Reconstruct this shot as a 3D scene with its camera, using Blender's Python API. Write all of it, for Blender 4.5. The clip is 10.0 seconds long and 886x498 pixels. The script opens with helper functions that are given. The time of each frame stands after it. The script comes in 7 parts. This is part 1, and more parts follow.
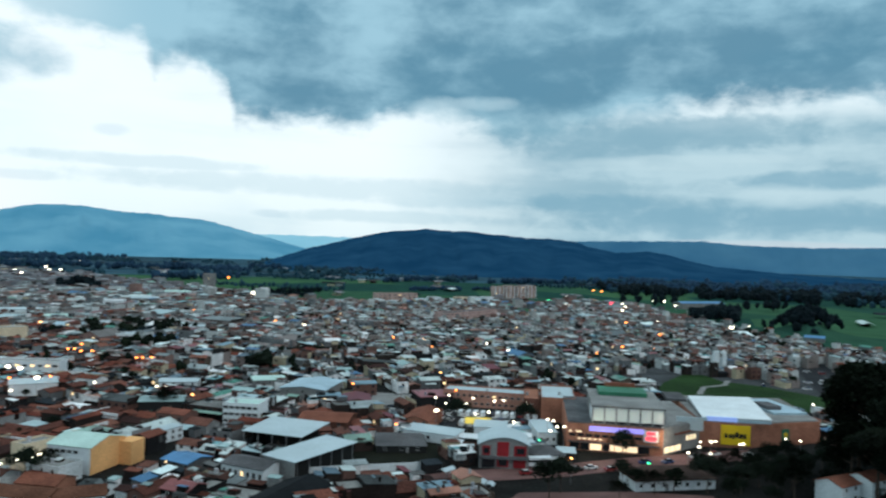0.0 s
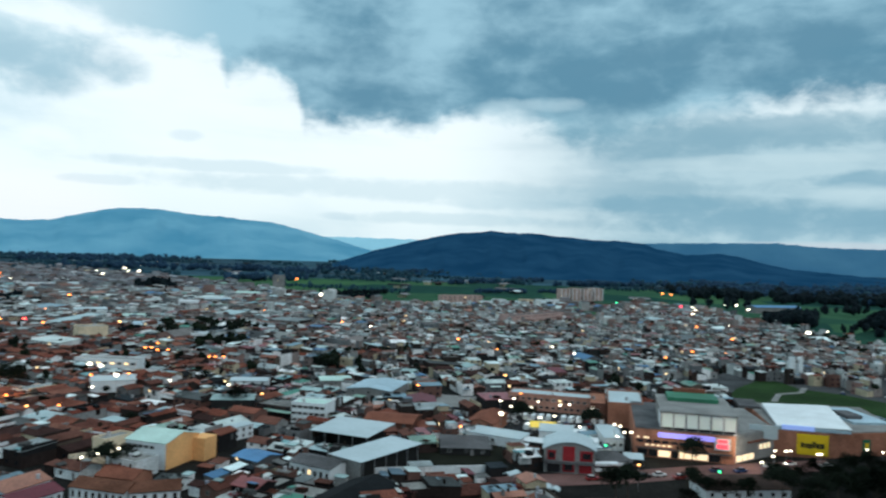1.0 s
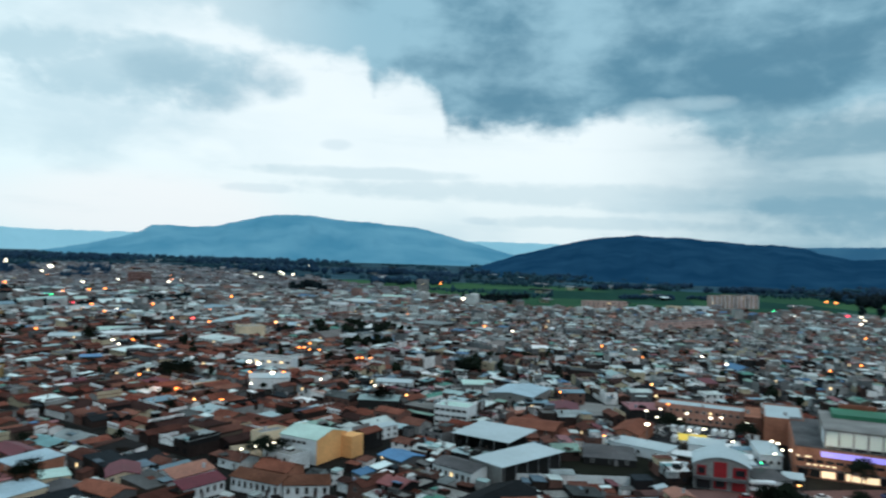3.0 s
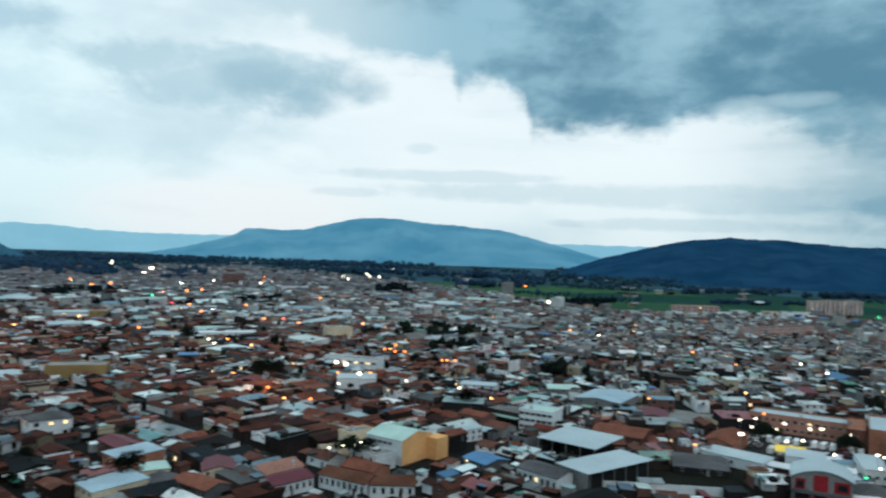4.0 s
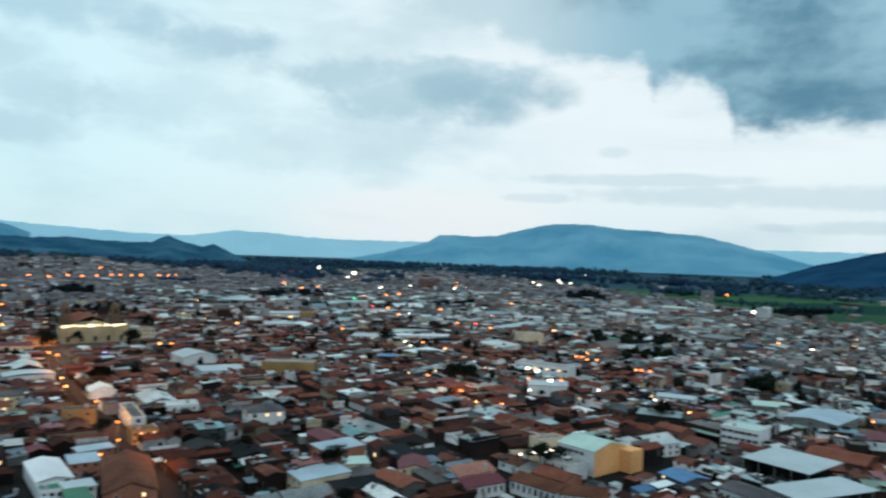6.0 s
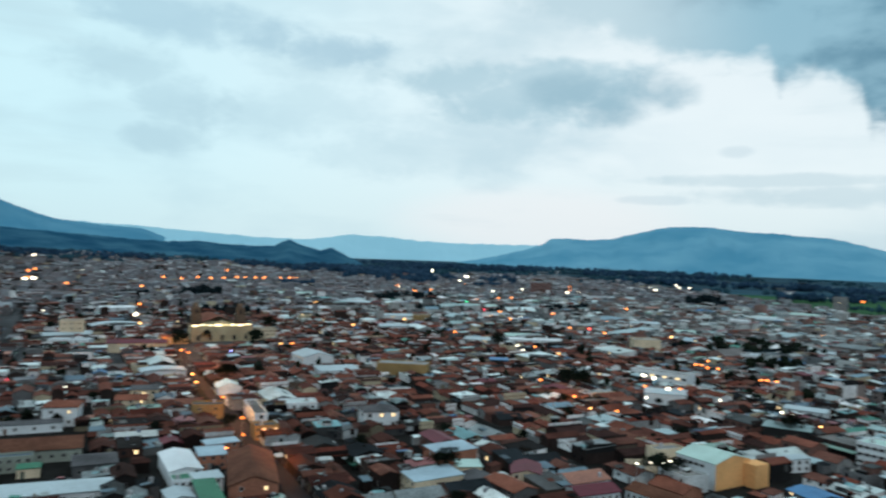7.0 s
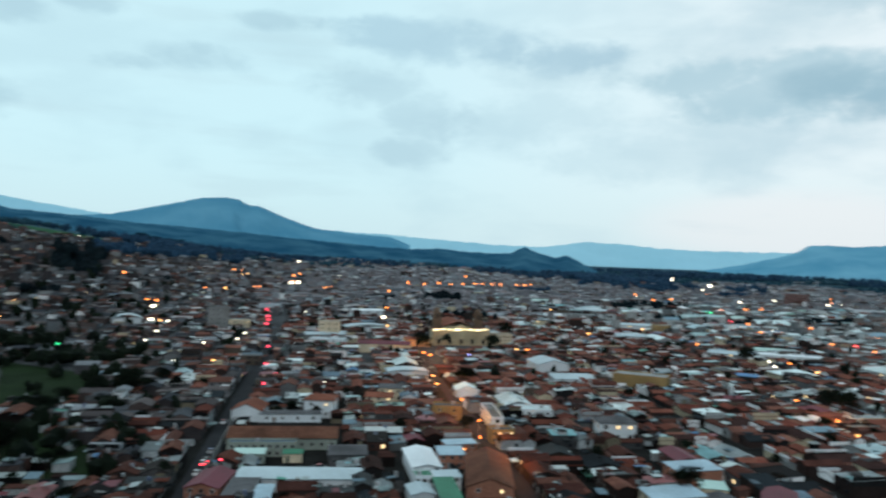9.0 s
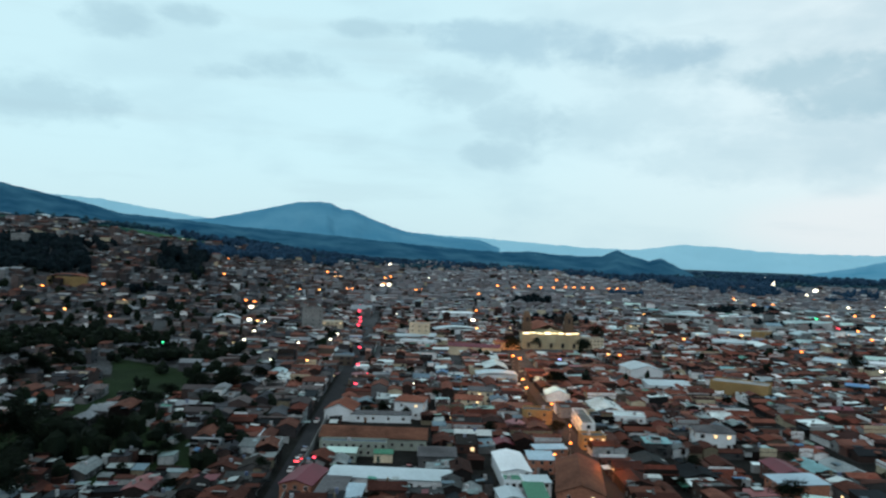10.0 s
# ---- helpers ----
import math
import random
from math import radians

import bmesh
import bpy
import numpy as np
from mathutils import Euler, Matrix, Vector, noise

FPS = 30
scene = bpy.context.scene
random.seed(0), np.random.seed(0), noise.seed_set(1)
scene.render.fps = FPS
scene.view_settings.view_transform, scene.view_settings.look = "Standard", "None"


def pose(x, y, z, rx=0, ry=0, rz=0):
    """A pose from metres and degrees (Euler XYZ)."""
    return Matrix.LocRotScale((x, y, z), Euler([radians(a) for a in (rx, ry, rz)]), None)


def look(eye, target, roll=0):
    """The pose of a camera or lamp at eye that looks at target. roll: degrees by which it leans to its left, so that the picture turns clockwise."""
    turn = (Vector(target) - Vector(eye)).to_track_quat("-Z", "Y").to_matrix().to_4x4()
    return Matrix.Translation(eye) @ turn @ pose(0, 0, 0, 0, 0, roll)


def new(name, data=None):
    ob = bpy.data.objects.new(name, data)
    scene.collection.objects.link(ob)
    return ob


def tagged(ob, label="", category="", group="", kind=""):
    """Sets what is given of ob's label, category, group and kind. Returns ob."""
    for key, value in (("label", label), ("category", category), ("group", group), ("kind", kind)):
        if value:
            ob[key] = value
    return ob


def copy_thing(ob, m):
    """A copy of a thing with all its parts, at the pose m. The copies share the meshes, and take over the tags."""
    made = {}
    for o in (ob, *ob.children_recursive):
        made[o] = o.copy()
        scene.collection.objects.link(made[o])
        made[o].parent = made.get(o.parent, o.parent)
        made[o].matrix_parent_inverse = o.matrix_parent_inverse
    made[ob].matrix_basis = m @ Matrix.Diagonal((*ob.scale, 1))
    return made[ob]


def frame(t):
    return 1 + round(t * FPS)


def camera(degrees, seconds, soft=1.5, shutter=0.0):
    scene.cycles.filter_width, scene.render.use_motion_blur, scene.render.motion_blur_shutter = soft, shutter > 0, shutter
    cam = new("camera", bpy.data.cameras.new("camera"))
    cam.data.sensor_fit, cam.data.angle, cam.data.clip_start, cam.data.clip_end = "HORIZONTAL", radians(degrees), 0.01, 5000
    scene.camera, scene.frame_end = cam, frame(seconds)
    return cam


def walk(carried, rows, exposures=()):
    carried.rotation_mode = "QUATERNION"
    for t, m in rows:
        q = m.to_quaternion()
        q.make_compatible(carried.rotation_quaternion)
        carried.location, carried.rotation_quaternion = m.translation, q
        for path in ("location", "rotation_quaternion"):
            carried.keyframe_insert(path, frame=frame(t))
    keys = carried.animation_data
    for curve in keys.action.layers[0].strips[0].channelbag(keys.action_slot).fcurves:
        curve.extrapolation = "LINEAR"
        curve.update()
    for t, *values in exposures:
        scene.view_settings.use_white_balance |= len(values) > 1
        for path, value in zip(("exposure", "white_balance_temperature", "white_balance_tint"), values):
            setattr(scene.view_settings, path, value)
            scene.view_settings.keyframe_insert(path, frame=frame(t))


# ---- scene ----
import itertools

# ---- camera ----
cam = camera(60.12, 10.0, soft=2.3, shutter=0.85)
EYE = 70.0
PITCH, ROLL = -0.01, -1.88
ROWS = [
    (0, 0.00, 0.00, 70.00, -0.39),
    (0.5, 0.10, -0.00, 70.07, 1.96),
    (1, 0.18, 0.00, 70.13, 4.49),
    (1.5, 0.25, 0.02, 70.19, 6.83),
    (2, 0.30, 0.05, 70.24, 9.37),
    (3.5, 0.34, 0.20, 70.35, 18.23),
    (4, 0.32, 0.27, 70.38, 21.43),
    (4.5, 0.28, 0.35, 70.40, 24.49),
    (5, 0.22, 0.44, 70.41, 27.98),
    (6.5, -0.05, 0.77, 70.42, 39.81),
    (7, -0.18, 0.90, 70.41, 44.04),
    (7.5, -0.32, 1.05, 70.39, 48.01),
    (8, -0.48, 1.20, 70.37, 52.50),
    (8.5, -0.66, 1.36, 70.35, 56.86),
    (9, -0.86, 1.54, 70.31, 61.52),
    (9.5, -1.08, 1.72, 70.27, 65.82),
    (10, -1.31, 1.92, 70.23, 68.23),
]
walk(cam, [(t, pose(x, y, z, 90 + PITCH, ROLL, yaw)) for t, x, y, z, yaw in ROWS], [(0, 0.2), (2, 0.15), (3.5, 0.08), (5, 0.04), (10, 0.0)])

# ---- world: dusk sky, broken overcast, dark cloud bank on one side ----
world = bpy.data.worlds.new("dusk_sky")
scene.world = world
world.use_nodes = True
WT = world.node_tree
WT.nodes.clear()


def wmath(op, a, b=None, c=None):
    n = WT.nodes.new("ShaderNodeMath")
    n.operation = op
    for k, v in enumerate((a, b, c)):
        if v is None:
            continue
        if isinstance(v, (int, float)):
            n.inputs[k].default_value = v
        else:
            WT.links.new(v, n.inputs[k])
    return n.outputs[0]


def wstep(v, lo, hi):
    n = WT.nodes.new("ShaderNodeMapRange")
    n.interpolation_type = "SMOOTHSTEP"
    WT.links.new(v, n.inputs[0])
    n.inputs[1].default_value, n.inputs[2].default_value = lo, hi
    return n.outputs[0]


def wmix(f, a, b):
    n = WT.nodes.new("ShaderNodeMix")
    n.data_type = "RGBA"
    if isinstance(f, (int, float)):
        n.inputs[0].default_value = f
    else:
        WT.links.new(f, n.inputs[0])
    for k, v in ((6, a), (7, b)):
        if isinstance(v, tuple):
            n.inputs[k].default_value = (*v, 1)
        else:
            WT.links.new(v, n.inputs[k])
    return n.outputs[2]


coord = WT.nodes.new("ShaderNodeTexCoord")
sep = WT.nodes.new("ShaderNodeSeparateXYZ")
WT.links.new(coord.outputs["Generated"], sep.inputs[0])
sx, sy, sz = sep.outputs
AZ = wmath("DEGREES", wmath("ARCTAN2", wmath("MULTIPLY", sx, -1.0), sy))
EL = wmath("DEGREES", wmath("ARCSINE", sz))


def wnoise(scale, detail, sx_, sy_, rough=0.55, dist=0.0, off=0.0):
    """Noise over the cloud sheet, by azimuth and elevation, drawn out sideways near the horizon."""
    comb = WT.nodes.new("ShaderNodeCombineXYZ")
    WT.links.new(wmath("MULTIPLY_ADD", AZ, sx_, off), comb.inputs[0])
    WT.links.new(wmath("MULTIPLY", EL, sy_), comb.inputs[1])
    n = WT.nodes.new("ShaderNodeTexNoise")
    n.inputs["Scale"].default_value, n.inputs["Detail"].default_value = scale, detail
    n.inputs["Roughness"].default_value, n.inputs["Distortion"].default_value = rough, dist
    WT.links.new(comb.outputs[0], n.inputs["Vector"])
    return n.outputs[0]


def wblob(az, el, ra, re):
    """1 in the middle of an ellipse of the sky, falling to 0 and below outside it."""
    a = wmath("POWER", wmath("ABSOLUTE", wmath("DIVIDE", wmath("SUBTRACT", AZ, az), ra)), 2.0)
    e = wmath("POWER", wmath("ABSOLUTE", wmath("DIVIDE", wmath("SUBTRACT", EL, el), re)), 2.0)
    return wmath("SUBTRACT", 1.0, wmath("ADD", a, e))


puffs = wmath("SUBTRACT", wnoise(1.0, 8, 0.13, 0.21, 0.52), 0.5)
billow = wmath("SUBTRACT", wnoise(1.0, 7, 0.30, 0.50, 0.58, 0.3, 53.0), 0.5)
streaks = wmath("SUBTRACT", wnoise(1.0, 5, 0.06, 0.42, 0.5, 0.1, 31.0), 0.5)
wisps = wmath("SUBTRACT", wnoise(1.0, 5, 0.085, 0.2, 0.5, 0.15, 7.0), 0.5)
fluff = wmath("SUBTRACT", wnoise(1.0, 6, 0.62, 0.95, 0.6, 0.4, 17.0), 0.5)
ragged = wmath("ADD", wmath("ADD", wmath("MULTIPLY", puffs, 2.4), wmath("MULTIPLY", billow, 2.6)), wmath("MULTIPLY", fluff, 1.3))
nishita = WT.nodes.new("ShaderNodeTexSky")
nishita.sky_type, nishita.sun_disc = "NISHITA", False
nishita.sun_elevation, nishita.sun_rotation = radians(48), radians(130)
veil = WT.nodes.new("ShaderNodeVectorMath")
veil.operation = "SCALE"
WT.links.new(nishita.outputs[0], veil.inputs[0])
veil.inputs["Scale"].default_value = 0.1


def wcloud(under, blobs, amount, color, lo=-0.6, hi=1.1, rag=1.0):
    """A cloud made of ellipses (azimuth, elevation, half width, half height) run together, with ragged edges, over the sky so far."""
    field = None
    for b in blobs:
        e = wblob(*b)
        field = e if field is None else wmath("MAXIMUM", field, e)
    field = wmath("MULTIPLY_ADD", ragged, rag, field)
    return wmix(wmath("MULTIPLY", wstep(field, lo, hi), amount), under, color)


def wedge(points, a0, a1, top):
    """The lower edge of a cloud bank: its elevation by azimuth."""
    ramp = WT.nodes.new("ShaderNodeValToRGB")
    els = ramp.color_ramp.elements
    while len(els) < len(points):
        els.new(0.5)
    for k, (a, e) in enumerate(points):
        els[k].position, els[k].color = (a - a0) / (a1 - a0), (e / top,) * 3 + (1,)
    WT.links.new(wmath("DIVIDE", wmath("SUBTRACT", AZ, a0), a1 - a0), ramp.inputs[0])
    return wmath("MULTIPLY", ramp.outputs[0], top)


# thin high veil: nearly white on the bright side, cyan further round
white = wmix(wstep(AZ, 25, 75), (0.86, 0.96, 0.99), (0.66, 0.94, 1.01))
white = wmix(0.10, white, veil.outputs[0])
white = wmix(wmath("MULTIPLY", wstep(EL, 8, -1), 0.5), white, (0.58, 0.74, 0.80))
white = wmix(wmath("MULTIPLY", wstep(wblob(37, 2.2, 13, 3.2), 0.0, 0.9), 0.45), white, (0.90, 0.88, 0.90))
# light grey clouds everywhere, thinner in the bright gap
light = wmath("MULTIPLY", wstep(wmath("ADD", wisps, wmath("MULTIPLY", wstep(EL, 5, 13), 0.06)), 0.0, 0.2), 0.42)
thin = wmath("SUBTRACT", 1.0, wmath("MULTIPLY", wstep(AZ, 32, 50), 0.45))
gap = wmath("SUBTRACT", 1.0, wmath("MULTIPLY", wstep(wblob(19, 8, 15, 9), 0.0, 0.8), 0.8))
sky = wmix(wmath("MULTIPLY", light, wmath("MULTIPLY", thin, gap)), white, (0.40, 0.60, 0.71))
sky = wmix(wmath("MULTIPLY", wstep(streaks, 0.02, 0.2), 0.22), sky, (0.46, 0.63, 0.71))
# thin streaks over the horizon
sky = wcloud(sky, [(9.1, 4.3, 17.3, 0.9), (-0.9, 3.6, 7.0, 0.6), (21, 5.4, 9, 0.5), (4, 2.2, 9, 0.5)], 0.40, (0.40, 0.58, 0.67), -0.4, 0.8, 0.8)
sky = wcloud(sky, [(23.2, 7.4, 1.5, 0.5), (12.4, 2.2, 1.6, 0.35), (28.5, 4.0, 3.0, 0.4)], 0.3, (0.42, 0.58, 0.68), -0.2, 0.8, 0.5)
# soft grey veils further round
sky = wcloud(sky, [(46.5, 7.0, 10, 2.0), (40.5, 9.2, 7, 2.0), (53.5, 13.6, 6.0, 1.9), (55, 9.5, 7, 2.4)], 0.33, (0.42, 0.62, 0.72), -0.5, 1.0)
sky = wcloud(sky, [(46, 13.6, 6, 1.6), (38, 15.5, 7, 1.6)], 0.22, (0.44, 0.63, 0.72), -0.5, 1.0)
# grey clouds on the cyan side
sky = wcloud(sky, [(53.1, 14.2, 4.8, 1.3), (59.9, 15.0, 7.1, 1.6), (65.7, 15.5, 5.4, 1.1)], 0.5, (0.30, 0.50, 0.64))
sky = wcloud(sky, [(67.9, 11.8, 5.2, 1.6), (63.0, 9.8, 3.4, 2.1), (64.0, 7.2, 2.6, 1.2)], 0.42, (0.36, 0.55, 0.66))
sky = wcloud(sky, [(79.3, 12.8, 3.7, 1.0), (92.0, 14.6, 3.0, 1.2), (95.6, 9.2, 4.2, 1.7), (84.4, 12.0, 2.4, 0.6), (87, 15.6, 2.2, 0.8), (74, 15.8, 3, 0.7)], 0.48, (0.36, 0.56, 0.67))
# single darker cloud beside the gap, with a blunt dark end
sky = wcloud(sky, [(36.5, 11.6, 6.0, 2.6), (33.6, 11.9, 6.3, 2.2), (40.2, 10.9, 5.3, 1.8), (43, 12.5, 5, 1.6)], 0.75, (0.40, 0.60, 0.70), -0.3, 0.9, 0.75)
sky = wcloud(sky, [(29.2, 11.7, 3.2, 1.5), (31.9, 10.6, 3.0, 1.4), (34.5, 11.6, 4.0, 1.5)], 0.68, (0.27, 0.46, 0.57), -0.5, 1.1, 0.55)
# the dark bank
edge = wedge([(-30, 10.2), (-21, 10.4), (-13.2, 9.6), (-8.5, 7.6), (-4.8, 7.4), (-2.9, 8.4), (0.1, 9.8), (3.5, 9.2), (5.5, 8.3), (9.3, 8.6), (12.9, 8.6), (15.1, 8.8), (15.7, 10.6), (18.4, 11.9), (20.7, 11.2), (21.3, 12.7), (23.7, 13.3), (26.4, 13.7), (31.2, 14.7), (36.3, 17.0), (44, 19.0), (50, 20.0)], -30.0, 50.0, 20.0)
bank = wmath("SUBTRACT", EL, edge)
bank = wmath("ADD", bank, wmath("ADD", wmath("MULTIPLY", puffs, 3.2), wmath("ADD", wmath("MULTIPLY", billow, 3.0), wmath("MULTIPLY", fluff, 1.6))))
relief = wmath("ADD", wmath("MULTIPLY", puffs, 0.9), wmath("ADD", wmath("MULTIPLY", streaks, 0.35), wmath("MULTIPLY", billow, 0.5)))
for b, k in (((9.4, 10.8, 8.0, 2.6), 0.03), ((-4.8, 13.2, 11.0, 3.6), 0.22), ((-22.7, 13.4, 12.0, 3.6), 0.2), ((6.2, 16.2, 5.0, 2.6), -0.15), ((25.2, 15.0, 8.0, 2.6), -0.3), ((-14, 10.5, 6, 1.6), -0.12)):
    relief = wmath("MULTIPLY_ADD", wmath("MAXIMUM", wblob(*b), 0.0), k, relief)
tone = wmix(wstep(relief, -0.24, 0.24), (0.28, 0.50, 0.62), (0.076, 0.222, 0.330))
tone = wmix(wstep(AZ, 20, 33), tone, (0.52, 0.69, 0.77))
sky = wmix(wmath("MULTIPLY", wstep(bank, -0.6, 1.5), 0.95), sky, tone)
sky = wcloud(sky, [(0.0, 10.2, 2.6, 1.1), (-3.0, 10.8, 3.0, 0.6)], 0.5, (0.50, 0.68, 0.76), -0.2, 0.9, 0.8)
# layered clouds low on the dark side
dim = wmath("MULTIPLY", wstep(AZ, 6, -12), wstep(wmath("ADD", EL, wmath("MULTIPLY", puffs, 3.0)), 11.5, 8.5))
layer = wmix(wstep(wmath("ADD", streaks, wmath("MULTIPLY", billow, 0.6)), -0.16, 0.16), (0.36, 0.54, 0.62), (0.19, 0.37, 0.47))
sky = wmix(wmath("MULTIPLY", dim, 0.85), sky, layer)
sky = wcloud(sky, [(-19.1, 8.8, 10.6, 1.2), (-9.5, 7.6, 5.0, 1.0)], 0.6, (0.19, 0.36, 0.46), -0.3, 0.9)
sky = wcloud(sky, [(-21, 2.7, 13, 1.5), (-12, 3.6, 6, 0.8), (-27, 5.4, 7.0, 0.7)], 0.7, (0.18, 0.36, 0.47), -0.3, 0.9, 0.8)
sky = wcloud(sky, [(-15.3, 6.6, 8.0, 0.6), (-24, 4.3, 3.5, 0.9), (-20, 6.9, 6, 0.4)], 0.45, (0.50, 0.66, 0.72), -0.2, 0.9, 0.8)
sky = wcloud(sky, [(-24, 1.0, 8.0, 0.35)], 0.5, (0.55, 0.60, 0.66), -0.2, 0.9, 0.3)
# even cloud overhead, and the darkening eastern sky behind
sky = wmix(wmath("MULTIPLY", wstep(EL, 18, 42), 0.9), sky, (0.66, 0.88, 0.98))
behind = wstep(wmath("ABSOLUTE", wmath("SUBTRACT", wmath("WRAP", wmath("SUBTRACT", AZ, 35.0), 180.0, -180.0), 0.0)), 80, 150)
sky = wmix(wmath("MULTIPLY", wmath("MULTIPLY", behind, wstep(EL, 80, 30)), 0.92), sky, (0.34, 0.49, 0.58))
back = WT.nodes.new("ShaderNodeBackground")
back.inputs[1].default_value = 1.0
WT.links.new(sky, back.inputs[0])
WT.links.new(back.outputs[0], WT.nodes.new("ShaderNodeOutputWorld").inputs[0])

sun = new("sun", bpy.data.lights.new("sun", "SUN"))
sun.data.energy, sun.data.angle, sun.data.color = 0.75, radians(30), (1.0, 0.97, 0.94)
sun.matrix_world = look((130, -110, 190), (0, 0, 0))

# ---- materials ----


def material(name, colors, rough=0.85, metal=0.0, by="island", grain=(0.6, 9.0), vary=0.5, bump=0.0, glow=None):
    """Colours picked at random for each island or object, broken up by stains and grain of two sizes (in metres)."""
    m = bpy.data.materials.new(name)
    m.use_nodes = True
    t = m.node_tree
    b = t.nodes["Principled BSDF"]
    b.inputs["Roughness"].default_value, b.inputs["Metallic"].default_value = rough, metal
    b.inputs["Specular IOR Level"].default_value = 0.06 if rough > 0.75 else 0.3
    if by == "island":
        rnd = t.nodes.new("ShaderNodeNewGeometry").outputs["Random Per Island"]
    else:
        rnd = t.nodes.new("ShaderNodeObjectInfo").outputs["Random"]
    ramp = t.nodes.new("ShaderNodeValToRGB")
    ramp.color_ramp.interpolation = "CONSTANT" if len(colors) > 3 else "LINEAR"
    els = ramp.color_ramp.elements
    while len(els) < max(2, len(colors)):
        els.new(0.5)
    for k in range(len(els)):
        c = colors[min(k, len(colors) - 1)]
        els[k].position = k / len(els) if len(colors) > 3 else k / max(1, len(els) - 1)
        els[k].color = (*c, 1)
    t.links.new(rnd, ramp.inputs[0])
    geo = t.nodes.new("ShaderNodeNewGeometry")
    col = ramp.outputs[0]
    for k, size in enumerate(grain):
        n = t.nodes.new("ShaderNodeTexNoise")
        n.inputs["Scale"].default_value, n.inputs["Detail"].default_value = 1.0 / size, 5.0
        t.links.new(geo.outputs["Position"], n.inputs["Vector"])
        r = t.nodes.new("ShaderNodeMapRange")
        r.inputs[1].default_value, r.inputs[2].default_value = 0.3, 0.7
        r.inputs[3].default_value, r.inputs[4].default_value = 1.0 - vary, 1.0 + vary * 0.6
        t.links.new(n.outputs[0], r.inputs[0])
        mul = t.nodes.new("ShaderNodeVectorMath")
        mul.operation = "SCALE"
        t.links.new(col, mul.inputs[0])
        t.links.new(r.outputs[0], mul.inputs["Scale"])
        col = mul.outputs[0]
        if k == 0 and bump:
            bp = t.nodes.new("ShaderNodeBump")
            bp.inputs["Strength"].default_value, bp.inputs["Distance"].default_value = bump, size * 0.3
            t.links.new(n.outputs[0], bp.inputs["Height"])
            t.links.new(bp.outputs[0], b.inputs["Normal"])
    t.links.new(col, b.inputs["Base Color"])
    if glow:
        b.inputs["Emission Color"].default_value = (*glow[0], 1)
        b.inputs["Emission Strength"].default_value = glow[1]
    return m


def lamp_material(name, color, strength):
    m = bpy.data.materials.new(name)
    m.use_nodes = True
    b = m.node_tree.nodes["Principled BSDF"]
    b.inputs["Base Color"].default_value = (*[0.6 * k for k in color], 1)
    b.inputs["Emission Color"].default_value, b.inputs["Emission Strength"].default_value = (*color, 1), strength
    return m


CLAY = [(0.140, 0.046, 0.031), (0.165, 0.060, 0.042), (0.075, 0.029, 0.022), (0.185, 0.080, 0.058), (0.135, 0.040, 0.028), (0.095, 0.038, 0.029), (0.038, 0.019, 0.017), (0.125, 0.055, 0.042)]
GREY = [(0.060, 0.068, 0.070), (0.230, 0.262, 0.268), (0.012, 0.014, 0.016), (0.430, 0.475, 0.468), (0.040, 0.036, 0.034), (0.020, 0.026, 0.031), (0.110, 0.112, 0.112), (0.013, 0.012, 0.012)]
METAL = [(0.560, 0.660, 0.660), (0.315, 0.425, 0.450), (0.740, 0.790, 0.770), (0.150, 0.245, 0.300), (0.430, 0.500, 0.490), (0.085, 0.135, 0.175), (0.600, 0.690, 0.690), (0.260, 0.370, 0.370)]
PLASTER = [(0.20, 0.205, 0.205), (0.075, 0.058, 0.047), (0.64, 0.68, 0.69), (0.030, 0.020, 0.018), (0.10, 0.102, 0.106), (0.022, 0.016, 0.015), (0.36, 0.31, 0.22), (0.014, 0.014, 0.015), (0.11, 0.060, 0.050), (0.70, 0.75, 0.77), (0.025, 0.020, 0.018)]
# colours for far houses, paled to carry the distance haze
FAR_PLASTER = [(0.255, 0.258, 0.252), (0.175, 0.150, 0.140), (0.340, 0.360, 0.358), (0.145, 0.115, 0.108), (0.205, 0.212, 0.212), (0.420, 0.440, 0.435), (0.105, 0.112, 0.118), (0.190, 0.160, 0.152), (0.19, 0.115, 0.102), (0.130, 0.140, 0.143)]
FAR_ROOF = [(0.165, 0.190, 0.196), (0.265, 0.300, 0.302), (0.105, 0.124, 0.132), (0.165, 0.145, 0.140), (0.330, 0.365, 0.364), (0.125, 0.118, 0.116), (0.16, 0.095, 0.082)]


def toned(colors, k):
    """The same range of colours, paler or darker."""
    return [tuple(min(0.8, c * k) for c in rgb) for rgb in colors]


